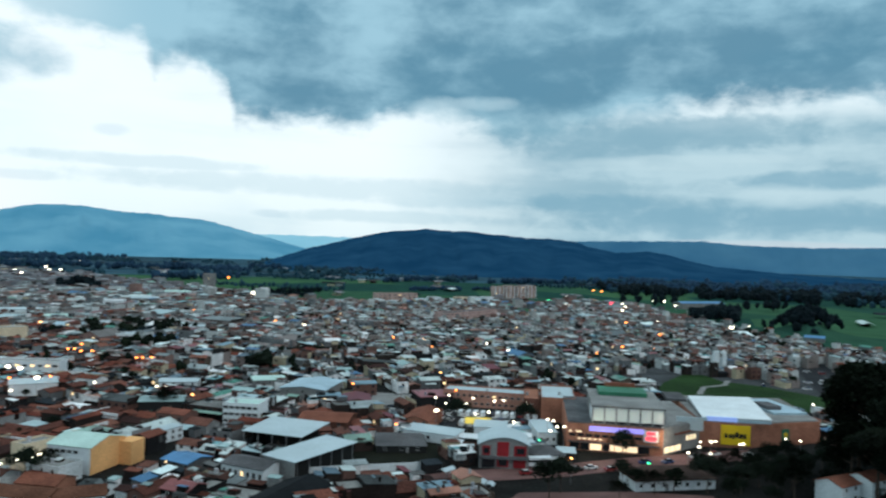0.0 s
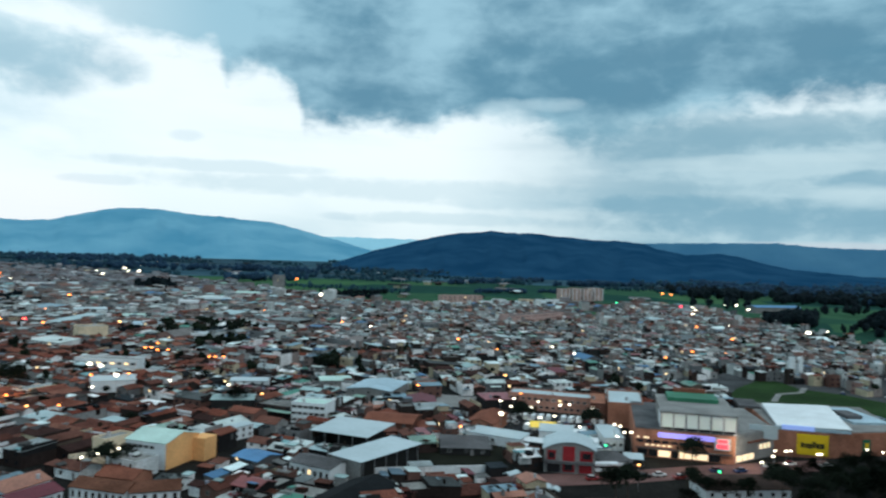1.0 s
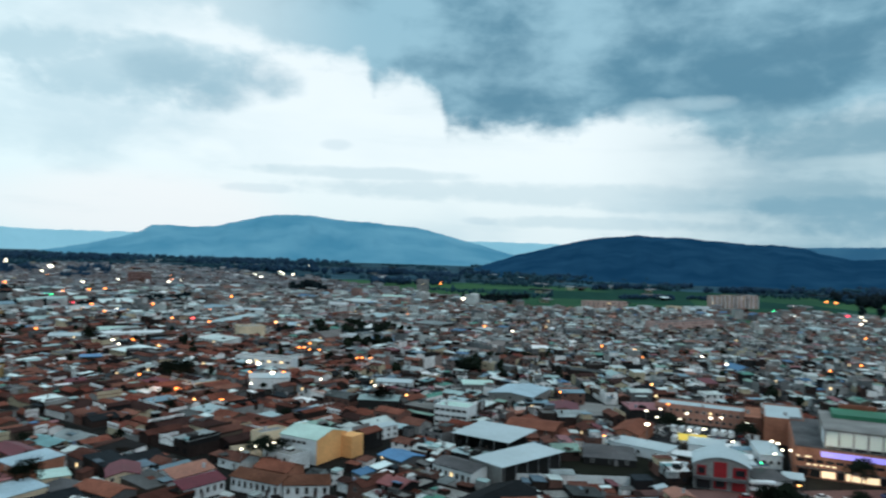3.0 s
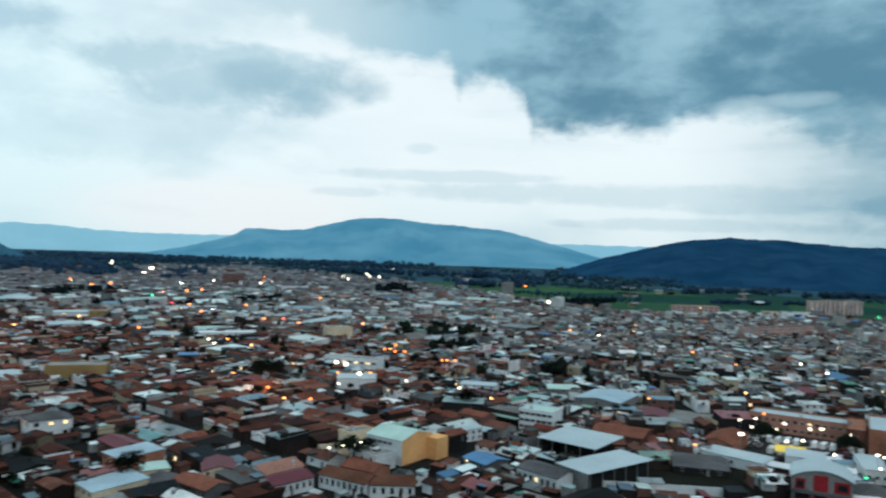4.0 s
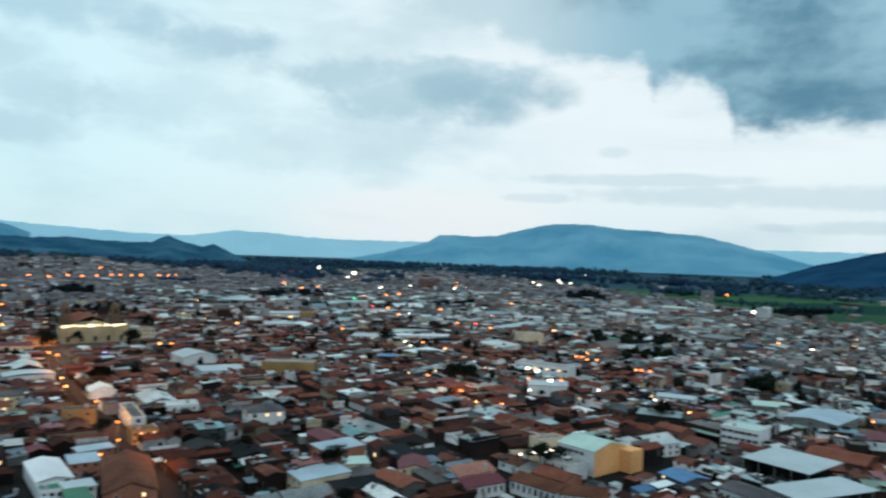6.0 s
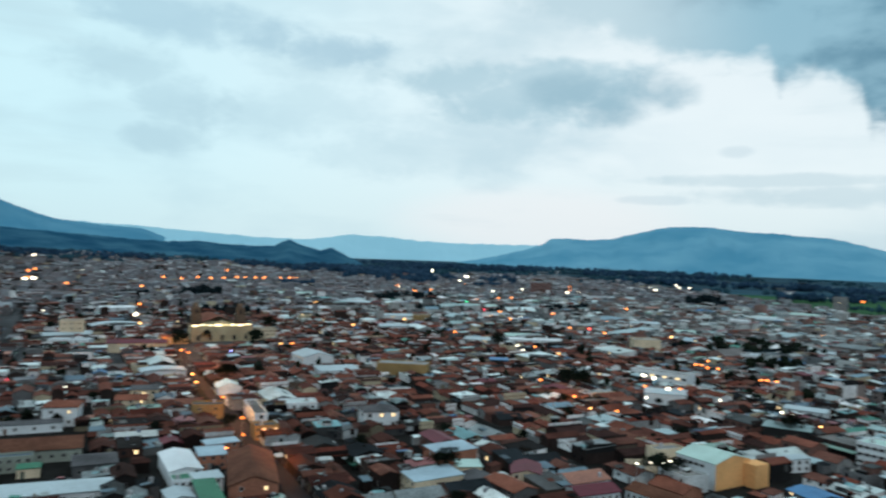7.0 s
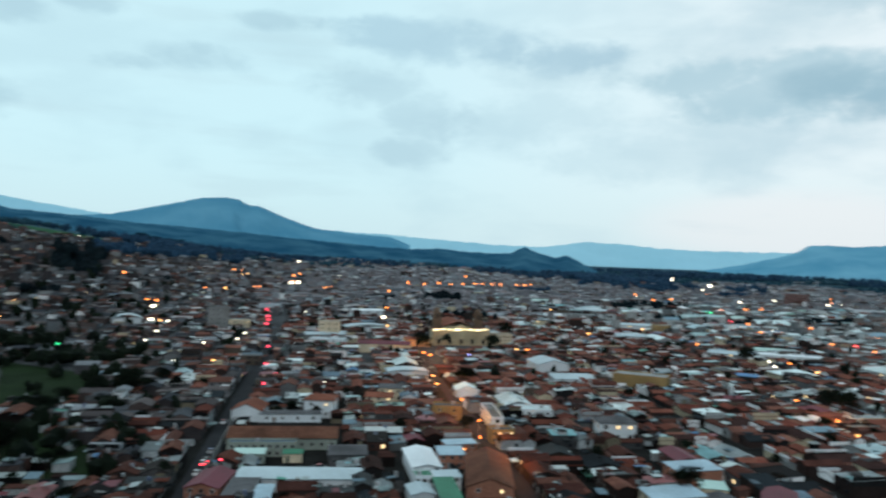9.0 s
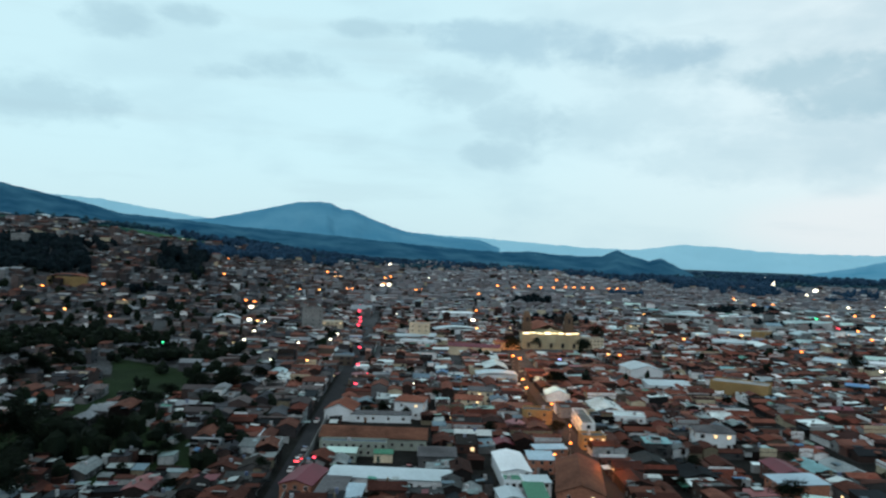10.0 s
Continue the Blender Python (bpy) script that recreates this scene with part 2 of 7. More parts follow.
# nearby tones are darkened for lens vignette, those beyond lifted for haze
M = dict(
    clay=material("clay_tiles", toned(CLAY, 1.1), 0.9, vary=0.4),
    grey=material("fibre_cement", toned(GREY, 1.2), 0.9, vary=0.35),
    metal=material("sheet_metal", toned(METAL, 1.1), 0.55, vary=0.25),
    odd=material("painted_sheet", [(0.13, 0.02, 0.03), (0.05, 0.15, 0.28), (0.24, 0.09, 0.10), (0.06, 0.22, 0.17), (0.16, 0.34, 0.36), (0.30, 0.13, 0.09), (0.20, 0.32, 0.27)], 0.6, vary=0.3),
    slab=material("concrete_slab", [(0.16, 0.16, 0.155), (0.25, 0.25, 0.24), (0.10, 0.10, 0.10), (0.32, 0.32, 0.31)], 0.9, vary=0.4),
    wall=material("house_plaster", toned(PLASTER, 1.3), 0.9, vary=0.3),
    # far and outer houses: distance haze is put into these colours
    farwall=material("haze_paled_plaster", toned(FAR_PLASTER, 1.27), 0.9, vary=0.3),
    farroof=material("haze_paled_roofs", toned(FAR_ROOF, 1.25), 0.9, vary=0.3),
    hazewall=material("haze_grey_plaster", [(0.191, 0.187, 0.202), (0.219, 0.203, 0.214), (0.169, 0.174, 0.193), (0.27, 0.288, 0.306), (0.174, 0.154, 0.16), (0.2, 0.192, 0.203)], 0.95, vary=0.2),
    hazeroof=material("haze_grey_roofs", [(0.169, 0.159, 0.168), (0.2, 0.192, 0.202), (0.153, 0.166, 0.184), (0.242, 0.267, 0.287), (0.152, 0.133, 0.134), (0.179, 0.175, 0.187)], 0.95, vary=0.2),
    # slope houses: dusk and vignette are put into these darker colours
    dimwall=material("dimmed_bare_brick", [(0.075, 0.055, 0.052), (0.115, 0.090, 0.085), (0.048, 0.042, 0.044), (0.19, 0.19, 0.195), (0.085, 0.083, 0.090)], 0.95, vary=0.3),
    dimroof=material("dimmed_sheets", [(0.060, 0.052, 0.053), (0.105, 0.090, 0.089), (0.042, 0.046, 0.054), (0.20, 0.215, 0.23), (0.105, 0.046, 0.035), (0.07, 0.076, 0.085)], 0.95, vary=0.3),
    tank=material("water_tank", [(0.03, 0.03, 0.035), (0.5, 0.5, 0.5), (0.05, 0.08, 0.16)], 0.6),
    glass=material("dark_window", [(0.012, 0.014, 0.017), (0.02, 0.022, 0.026)], 0.25, vary=0.2),
    lit=material("lit_window", [(0.4, 0.3, 0.2)], 0.5, glow=((1.0, 0.72, 0.36), 1.6)),
    frame=material("window_frame", [(0.45, 0.45, 0.44), (0.12, 0.11, 0.1), (0.6, 0.6, 0.58)], 0.6, by="object", vary=0.15),
    clay3=material("near_dim_clay_tiles", toned(CLAY, 0.66), 0.9, vary=0.45),
    grey3=material("near_dim_fibre_cement", toned(GREY, 0.58), 0.9, vary=0.4),
    metal3=material("near_dim_sheet_metal", toned(METAL, 0.62), 0.55, vary=0.3),
    slab3=material("near_dim_slab", [(0.10, 0.10, 0.098), (0.16, 0.16, 0.155), (0.06, 0.06, 0.06), (0.2, 0.2, 0.195)], 0.9, vary=0.4),
    wall3=material("near_dim_plaster", toned(PLASTER, 0.5), 0.9, vary=0.35),
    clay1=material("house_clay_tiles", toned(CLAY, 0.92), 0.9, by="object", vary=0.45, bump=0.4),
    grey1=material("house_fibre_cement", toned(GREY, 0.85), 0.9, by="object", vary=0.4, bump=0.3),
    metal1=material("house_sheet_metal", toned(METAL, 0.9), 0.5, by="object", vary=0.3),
    clay2=material("dim_clay_tiles", [(0.085, 0.029, 0.020), (0.060, 0.024, 0.018), (0.035, 0.018, 0.015), (0.100, 0.042, 0.030), (0.050, 0.020, 0.016)], 0.9, by="object", vary=0.45, bump=0.4),
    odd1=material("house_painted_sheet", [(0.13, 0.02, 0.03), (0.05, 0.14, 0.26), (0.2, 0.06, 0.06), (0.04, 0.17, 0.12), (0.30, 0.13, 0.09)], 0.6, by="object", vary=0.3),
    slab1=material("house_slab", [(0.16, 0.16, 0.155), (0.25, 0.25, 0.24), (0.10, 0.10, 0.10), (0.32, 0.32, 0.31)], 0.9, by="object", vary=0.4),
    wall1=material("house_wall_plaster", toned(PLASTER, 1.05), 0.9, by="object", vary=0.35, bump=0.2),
    door=material("painted_door", [(0.05, 0.03, 0.025), (0.2, 0.2, 0.2), (0.03, 0.06, 0.05), (0.12, 0.06, 0.03)], 0.6, by="object", vary=0.2),
    white=material("white_paint", [(0.66, 0.70, 0.72)], 0.7, vary=0.15),
    whiteroof=material("white_sheet_roof", [(0.40, 0.48, 0.51)], 0.6, vary=0.12, grain=(0.8, 14.0)),
    blueroof=material("pale_blue_sheet", [(0.33, 0.45, 0.52)], 0.55, vary=0.2, grain=(0.8, 9.0)),
    orange=material("orange_plaster", [(0.78, 0.41, 0.17)], 0.85, vary=0.15),
    sage=material("sage_plaster", [(0.27, 0.30, 0.26)], 0.9, vary=0.2),
    ochre=material("ochre_plaster", [(0.30, 0.20, 0.09)], 0.9, vary=0.2),
    cream=material("cream_plaster", [(0.64, 0.53, 0.38)], 0.85, vary=0.2),
    brick=material("red_brick", [(0.34, 0.15, 0.10)], 0.9, vary=0.3, grain=(0.5, 6.0), bump=0.3),
    darkbrick=material("dark_brick", [(0.13, 0.06, 0.045)], 0.9, vary=0.3, grain=(0.5, 6.0)),
    red=material("red_panel", [(0.26, 0.015, 0.02)], 0.6, vary=0.2),
    maroon=material("maroon_sheet", [(0.12, 0.018, 0.03)], 0.6, vary=0.25),
    blue=material("blue_sheet", [(0.07, 0.21, 0.40)], 0.55, vary=0.25),
    green=material("green_sheet", [(0.03, 0.16, 0.09)], 0.6, vary=0.25),
    mint=material("pale_green_roof", [(0.42, 0.58, 0.53)], 0.7, vary=0.15),
    concrete=material("concrete", [(0.22, 0.22, 0.215)], 0.9, vary=0.3),
    darkroof=material("weathered_dark_roof", [(0.10, 0.10, 0.105)], 0.85, vary=0.35),
    brownroof=material("old_brown_tiles", [(0.125, 0.055, 0.036)], 0.9, vary=0.4, bump=0.5),
    redroof=material("red_tiles", [(0.20, 0.075, 0.05)], 0.9, vary=0.35, bump=0.5),
    # wall tone lowered to carry the vignette near the left edge
    dimwall1=material("dimmed_bare_walls", [(0.034, 0.026, 0.024), (0.052, 0.039, 0.035), (0.024, 0.022, 0.022), (0.08, 0.076, 0.076)], 0.95, by="object", vary=0.35),
    tuff=material("brown_tuff", [(0.15, 0.105, 0.075)], 0.9, vary=0.3),
    stone=material("pale_stone", [(0.42, 0.37, 0.25)], 0.9, vary=0.25),
    yellow=material("yellow_board", [(0.72, 0.48, 0.015)], 0.6, vary=0.06),
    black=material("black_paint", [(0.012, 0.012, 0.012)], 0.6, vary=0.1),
    # earth darkened to carry the shade of the yard and shed floors
    yard=material("unlit_earth", [(0.012, 0.013, 0.009)], 0.95, vary=0.4, grain=(0.8, 7.0)),
    pinkbrick=material("pale_brick", [(0.47, 0.32, 0.29)], 0.9, vary=0.25),
    rosebrick=material("pale_red_brick", [(0.38, 0.195, 0.15)], 0.9, vary=0.25, grain=(0.5, 6.0)),
    mauvebrick=material("weathered_brick", [(0.19, 0.105, 0.095)], 0.9, vary=0.25, grain=(0.5, 6.0)),
    asphalt=material("asphalt", [(0.024, 0.025, 0.028)], 0.85, vary=0.35, grain=(0.4, 12.0)),
    plaza=material("reddish_paving", [(0.155, 0.086, 0.079)], 0.85, vary=0.3, grain=(0.6, 9.0)),
    # pavement and near earth darkened to hold the shade between houses
    pavement=material("gap_shade_concrete", [(0.021, 0.021, 0.0205), (0.015, 0.014, 0.0138), (0.030, 0.029, 0.028)], 0.9, vary=0.4, grain=(0.8, 15.0)),
    earth=material("gap_shade_ground", [(0.013, 0.0128, 0.012)], 0.95, vary=0.5, grain=(1.2, 11.0)),
    # town ground paled and blued for the haze over the far gaps
    town=material("town_ground", [(0.060, 0.064, 0.068)], 0.9, vary=0.5, grain=(1.5, 22.0)),
    grass=material("grass", [(0.020, 0.048, 0.014)], 0.95, vary=0.45, grain=(1.2, 35.0), bump=0.5),
    darkgrass=material("dark_grass", [(0.011, 0.023, 0.008)], 0.95, vary=0.4, grain=(1.2, 20.0)),
    leaf=material("dark_leaves", [(0.005, 0.009, 0.006), (0.009, 0.015, 0.008), (0.004, 0.007, 0.005)], 0.8, vary=0.4),
    # far foliage is tinted blue in place of distance haze
    farleaf=material("haze_blue_foliage", [(0.019, 0.056, 0.080), (0.029, 0.072, 0.096), (0.015, 0.046, 0.070)], 0.9, vary=0.3, grain=(4.0, 40.0)),
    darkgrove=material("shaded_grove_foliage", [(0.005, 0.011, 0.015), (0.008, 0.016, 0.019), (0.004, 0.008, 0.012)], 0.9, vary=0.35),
    # grove colour lifted and blued, with the haze painted in
    grove=material("haze_blue_grove", [(0.018, 0.047, 0.086), (0.024, 0.057, 0.099), (0.014, 0.038, 0.072)], 0.9, vary=0.3, grain=(4.0, 40.0)),
    wood=material("bark", [(0.07, 0.055, 0.045)], 0.9, vary=0.4),
    steel=material("galvanised_steel", [(0.3, 0.31, 0.32)], 0.45, 0.8, vary=0.2),
    car=material("car_paint", [(0.6, 0.6, 0.6), (0.03, 0.03, 0.03), (0.25, 0.02, 0.02), (0.35, 0.36, 0.37), (0.7, 0.7, 0.7), (0.03, 0.06, 0.15)], 0.3, by="object", vary=0.05),
    tyre=material("tyre_rubber", [(0.015, 0.015, 0.015)], 0.9),
    neon=lamp_material("violet_light_panel", (0.35, 0.32, 1.0), 0.7),
    soot=material("sooty_brown_tiles", [(0.062, 0.042, 0.036)], 0.9, vary=0.4, bump=0.4),
    # plain white bay; the faint emission is added to brighten it
    bay=lamp_material("glow_lifted_bay", (0.9, 1.0, 0.95), 0.07),
    fascia=lamp_material("blue_lit_fascia", (0.34, 0.5, 1.0), 0.4),
    shop=lamp_material("lit_shop_window", (1.0, 0.8, 0.52), 0.95),
    tail=lamp_material("tail_light", (1.0, 0.03, 0.05), 5.0),
    stall=lamp_material("lit_yellow_awning", (0.85, 0.62, 0.08), 0.4),
    redsign=lamp_material("lit_red_sign", (1.0, 0.06, 0.08), 1.4),
    flood=lamp_material("floodlit_strip", (1.0, 0.85, 0.5), 3.0),
    l_orange=lamp_material("sodium_lamp", (1.0, 0.27, 0.05), 5.0),
    l_amber=lamp_material("amber_lamp", (1.0, 0.46, 0.13), 5.0),
    l_white=lamp_material("white_lamp", (1.0, 0.9, 0.68), 5.5),
    l_red=lamp_material("red_lamp", (1.0, 0.05, 0.09), 4.0),
    l_green=lamp_material("green_lamp", (0.05, 1.0, 0.35), 3.5),
    l_blue=lamp_material("blue_lamp", (0.35, 0.4, 1.0), 4.0),
)


def field_material():
    """Pasture: parcels of different greens a hundred metres across, with mottling."""
    m = bpy.data.materials.new("pasture")
    m.use_nodes = True
    t = m.node_tree
    b = t.nodes["Principled BSDF"]
    b.inputs["Roughness"].default_value, b.inputs["Specular IOR Level"].default_value = 0.95, 0.0
    geo = t.nodes.new("ShaderNodeNewGeometry")
    v = t.nodes.new("ShaderNodeTexVoronoi")
    v.inputs["Scale"].default_value = 1 / 170
    t.links.new(geo.outputs["Position"], v.inputs["Vector"])
    ramp = t.nodes.new("ShaderNodeValToRGB")
    ramp.color_ramp.elements[0].color, ramp.color_ramp.elements[1].color = (0.018, 0.056, 0.048, 1), (0.048, 0.115, 0.058, 1)
    s = t.nodes.new("ShaderNodeSeparateColor")
    t.links.new(v.outputs["Color"], s.inputs[0])
    t.links.new(s.outputs[0], ramp.inputs[0])
    n = t.nodes.new("ShaderNodeTexNoise")
    n.inputs["Scale"].default_value, n.inputs["Detail"].default_value = 1 / 25, 6
    t.links.new(geo.outputs["Position"], n.inputs["Vector"])
    r = t.nodes.new("ShaderNodeMapRange")
    r.inputs[3].default_value, r.inputs[4].default_value = 0.55, 1.3
    t.links.new(n.outputs[0], r.inputs[0])
    k = t.nodes.new("ShaderNodeVectorMath")
    k.operation = "SCALE"
    t.links.new(ramp.outputs[0], k.inputs[0])
    t.links.new(r.outputs[0], k.inputs["Scale"])
    t.links.new(k.outputs[0], b.inputs["Base Color"])
    return m


M["field"] = field_material()
# the blue of distance haze is put into this pasture colour
M["farfield"] = material("haze_blue_pasture", [(0.022, 0.068, 0.098)], 0.95, vary=0.6, grain=(60.0, 260.0))

# ---- building blocks ----
UNIT = {}


def smooth(v):
    v = min(1.0, max(0.0, v))
    return v * v * (3 - 2 * v)


def azimuth(x, y):
    return math.degrees(math.atan2(-x, y))


def polar(az, r):
    return -r * math.sin(radians(az)), r * math.cos(radians(az))


def lerp_table(table, v):
    """Value of a table of (key, value) pairs in rising order of keys."""
    if v <= table[0][0]:
        return table[0][1]
    for (a, p), (b, q) in zip(table, table[1:]):
        if v <= b:
            return p + (q - p) * (v - a) / (b - a)
    return table[-1][1]


def terrain(x, y):
    """Height of the ground: level town, a slope on the south-western side, a knoll beside the shopping centre."""
    az, r = azimuth(x, y), math.hypot(x, y)
    side = smooth((az - 70) / 28) * smooth((150 - az) / 40)
    z = 85 * side * smooth((r - 430) / 720)
    z += 26 * smooth((az - 48) / 25) * smooth((150 - az) / 40) * smooth((r - 1000) / 900)
    z += 19 * math.exp(-((x - 352) ** 2 + (y - 722) ** 2) / (2 * 19 ** 2))
    z += 8 * math.exp(-((x - 146) ** 2 + (y - 240) ** 2) / (2 * 20 ** 2))
    return z


def mesh(name, verts, faces, mats, index=None):
    me = bpy.data.meshes.new(name)
    me.from_pydata([tuple(v) for v in verts], [], faces)
    for m in mats if isinstance(mats, (list, tuple)) else [mats]:
        me.materials.append(m)
    if index is not None:
        me.polygons.foreach_set("material_index", np.array(index, dtype=np.int32))
    me.update()
    return me


def part(name, geo, material_, parent, label=""):
    ob = new(name, mesh(name, geo[0], geo[1], material_))
    ob.parent = parent
    return tagged(ob, label)


def shared(name, key, build, parent, m, label=""):
    """A part on a mesh that alike parts share, at the pose m under its parent."""
    if key not in UNIT:
        UNIT[key] = build()
    ob = new(name, UNIT[key])
    ob.parent = parent
    ob.matrix_basis = m
    return tagged(ob, label)


def thing(name, x, y, z=0.0, turn=0.0, label="", category="", group="", kind=""):
    ob = new(name)
    ob.matrix_basis = pose(x, y, z, 0, 0, turn)
    ob.empty_display_size = 0.5
    return tagged(ob, label, category, group, kind)


def box(x0, x1, y0, y1, z0, z1):
    v = [(x, y, z) for z in (z0, z1) for x, y in ((x0, y0), (x1, y0), (x1, y1), (x0, y1))]
    return v, [(3, 2, 1, 0), (4, 5, 6, 7), (0, 1, 5, 4), (1, 2, 6, 5), (2, 3, 7, 6), (3, 0, 4, 7)]


def join(*geos):
    v, f = [], []
    for a, b in geos:
        k = len(v)
        v += list(a)
        f += [tuple(i + k for i in q) for q in b]
    return v, f


def moved(geo, dx=0, dy=0, dz=0, turn=0):
    c, s = math.cos(radians(turn)), math.sin(radians(turn))
    return [(x * c - y * s + dx, x * s + y * c + dy, z + dz) for x, y, z in geo[0]], geo[1]


def swap(geo):
    """Quarter turn of a block."""
    return [(-y, x, z) for x, y, z in geo[0]], geo[1]


def prism(points, z0, z1):
    n = len(points)
    v = [(x, y, z0) for x, y in points] + [(x, y, z1) for x, y in points]
    return v, [tuple(range(n - 1, -1, -1)), tuple(range(n, 2 * n))] + [(i, (i + 1) % n, (i + 1) % n + n, i + n) for i in range(n)]


def tube(r0, r1, z0, z1, n=8, x=0.0, y=0.0):
    v = [(x + r * math.cos(2 * math.pi * i / n), y + r * math.sin(2 * math.pi * i / n), z) for r, z in ((r0, z0), (r1, z1)) for i in range(n)]
    return v, [tuple(range(n - 1, -1, -1)), tuple(range(n, 2 * n))] + [(i, (i + 1) % n, (i + 1) % n + n, i + n) for i in range(n)]


def ball(r, x=0.0, y=0.0, z=0.0, n=8, k=5, flat=1.0):
    v, f = [(x, y, z - r * flat)], []
    for j in range(1, k):
        a = math.pi * j / k
        v += [(x + r * math.sin(a) * math.cos(2 * math.pi * i / n), y + r * math.sin(a) * math.sin(2 * math.pi * i / n), z - r * flat * math.cos(a)) for i in range(n)]
    v.append((x, y, z + r * flat))
    for i in range(n):
        f.append((0, 1 + (i + 1) % n, 1 + i))
        for j in range(k - 2):
            a, b = 1 + j * n, 1 + (j + 1) * n
            f.append((a + i, a + (i + 1) % n, b + (i + 1) % n, b + i))
        f.append((len(v) - 1, 1 + (k - 2) * n + i, 1 + (k - 2) * n + (i + 1) % n))
    return v, f


def gable(w, d, h, rise, over=0.4, hip=0.0, thick=0.2):
    """Pitched roof with its ridge along x."""
    a, b = w / 2 + over, d / 2 + over
    e = h - rise * over / (d / 2)
    v = []
    for s in (-1, 1):
        v += [(s * a, -b, e), (s * (a - hip), 0, h + rise), (s * a, b, e), (s * a, b, e - thick), (s * (a - hip), 0, h + rise - thick), (s * a, -b, e - thick)]
    f = [(0, 6, 7, 1), (1, 7, 8, 2), (2, 8, 9, 3), (3, 9, 10, 4), (4, 10, 11, 5), (5, 11, 6, 0), (0, 1, 4, 5), (1, 2, 3, 4), (6, 11, 10, 7), (7, 10, 9, 8)]
    if hip:
        f[6:] = [(0, 1, 2), (0, 2, 3, 5), (3, 4, 5), (6, 8, 7), (6, 11, 9, 8), (9, 11, 10)]
    return v, f


def gable_walls(w, d, h, rise, z0=0.0):
    a, b = w / 2, d / 2
    v = [(x, y, z) for z in (z0, h) for x, y in ((-a, -b), (a, -b), (a, b), (-a, b))] + [(-a, 0, h + rise - 0.15), (a, 0, h + rise - 0.15)]
    return v, [(0, 1, 5, 4), (1, 2, 6, 9, 5), (2, 3, 7, 6), (3, 0, 4, 8, 7), (3, 2, 1, 0), (4, 5, 9, 8), (7, 8, 9, 6)]


def shed(w, d, h, rise, over=0.3, thick=0.15):
    a, b = w / 2 + over, d / 2 + over
    v = [(-a, -b, h), (a, -b, h), (a, b, h + rise), (-a, b, h + rise)]
    v = [(x, y, z - thick) for x, y, z in v] + v
    return v, box(0, 1, 0, 1, 0, 1)[1]


def shed_walls(w, d, h, rise, z0=0.0):
    a, b, g = w / 2, d / 2, 0.12
    v = [(-a, -b, z0), (a, -b, z0), (a, b, z0), (-a, b, z0), (-a, -b, h - g), (a, -b, h - g), (a, b, h + rise - g), (-a, b, h + rise - g)]
    return v, box(0, 1, 0, 1, 0, 1)[1]


def parapet_walls(w, d, h, up=0.6, t=0.2, z0=0.0):
    v = []
    for k, z in ((0, z0), (0, h + up), (t, h + up), (t, h - 0.1)):
        a, b = w / 2 - k, d / 2 - k
        v += [(-a, -b, z), (a, -b, z), (a, b, z), (-a, b, z)]
    return v, [(i + 4 * k, (i + 1) % 4 + 4 * k, (i + 1) % 4 + 4 * k + 4, i + 4 * k + 4) for k in range(3) for i in range(4)]


def vault(w, d, h, rise, n=10, over=0.5, thick=0.25):
    """Barrel roof, curved across x, its crown along y."""
    v, f = [], []
    for y in (-d / 2 - over, d / 2 + over):
        for k in range(n + 1):
            a = -1 + 2 * k / n
            z = h + rise * (1 - a * a)
            v += [(a * (w / 2 + over), y, z), (a * (w / 2 + over), y, z - thick)]
    m = 2 * (n + 1)
    for k in range(n):
        i = 2 * k
        f += [(i, i + 2, i + 2 + m, i + m), (i + 1, i + 1 + m, i + 3 + m, i + 3), (i, i + 1, i + 3, i + 2), (i + m, i + m + 2, i + m + 3, i + m + 1)]
    f += [(0, m, m + 1, 1), (2 * n, 2 * n + 1, 2 * n + 1 + m, 2 * n + m)]
    return v, f


def window_frame_unit():
    """Window frame one metre wide and high, with a reveal for the pane."""
    v = []
    for k, y in ((0.5, 0.1), (0.5, -0.07), (0.41, -0.07), (0.41, 0.02)):
        v += [(-k, y, 0.5 - k), (k, y, 0.5 - k), (k, y, 0.5 + k), (-k, y, 0.5 + k)]
    f = [(i + 4 * k, (i + 1) % 4 + 4 * k, (i + 1) % 4 + 4 * k + 4, i + 4 * k + 4) for k in range(3) for i in range(4)]
    return mesh("window", v, f, M["frame"])


def put_window(parent, x, y, z, w, h, turn=0.0, lit=False):
    m = pose(x, y, z, 0, 0, turn) @ Matrix.Diagonal((w, 1, h, 1))
    ob = shared("window", "window_frame", window_frame_unit, parent, m)
    key = "lit" if lit else "glass"
    shared("pane", "pane_" + key, lambda: mesh("pane", *box(-0.42, 0.42, -0.015, 0.09, 0.08, 0.92), M[key]), ob, Matrix(), "pane with the light on" if lit else "")
    return ob


def window_row(parent, x0, y0, x1, y1, z, n, w, h, rng, lit=0.06):
    """n windows along a wall from one corner to the other."""
    turn = math.degrees(math.atan2(y1 - y0, x1 - x0))
    for k in range(n):
        s = (k + 0.5) / n
        put_window(parent, x0 + (x1 - x0) * s, y0 + (y1 - y0) * s, z, w, h, turn, rng.random() < lit)


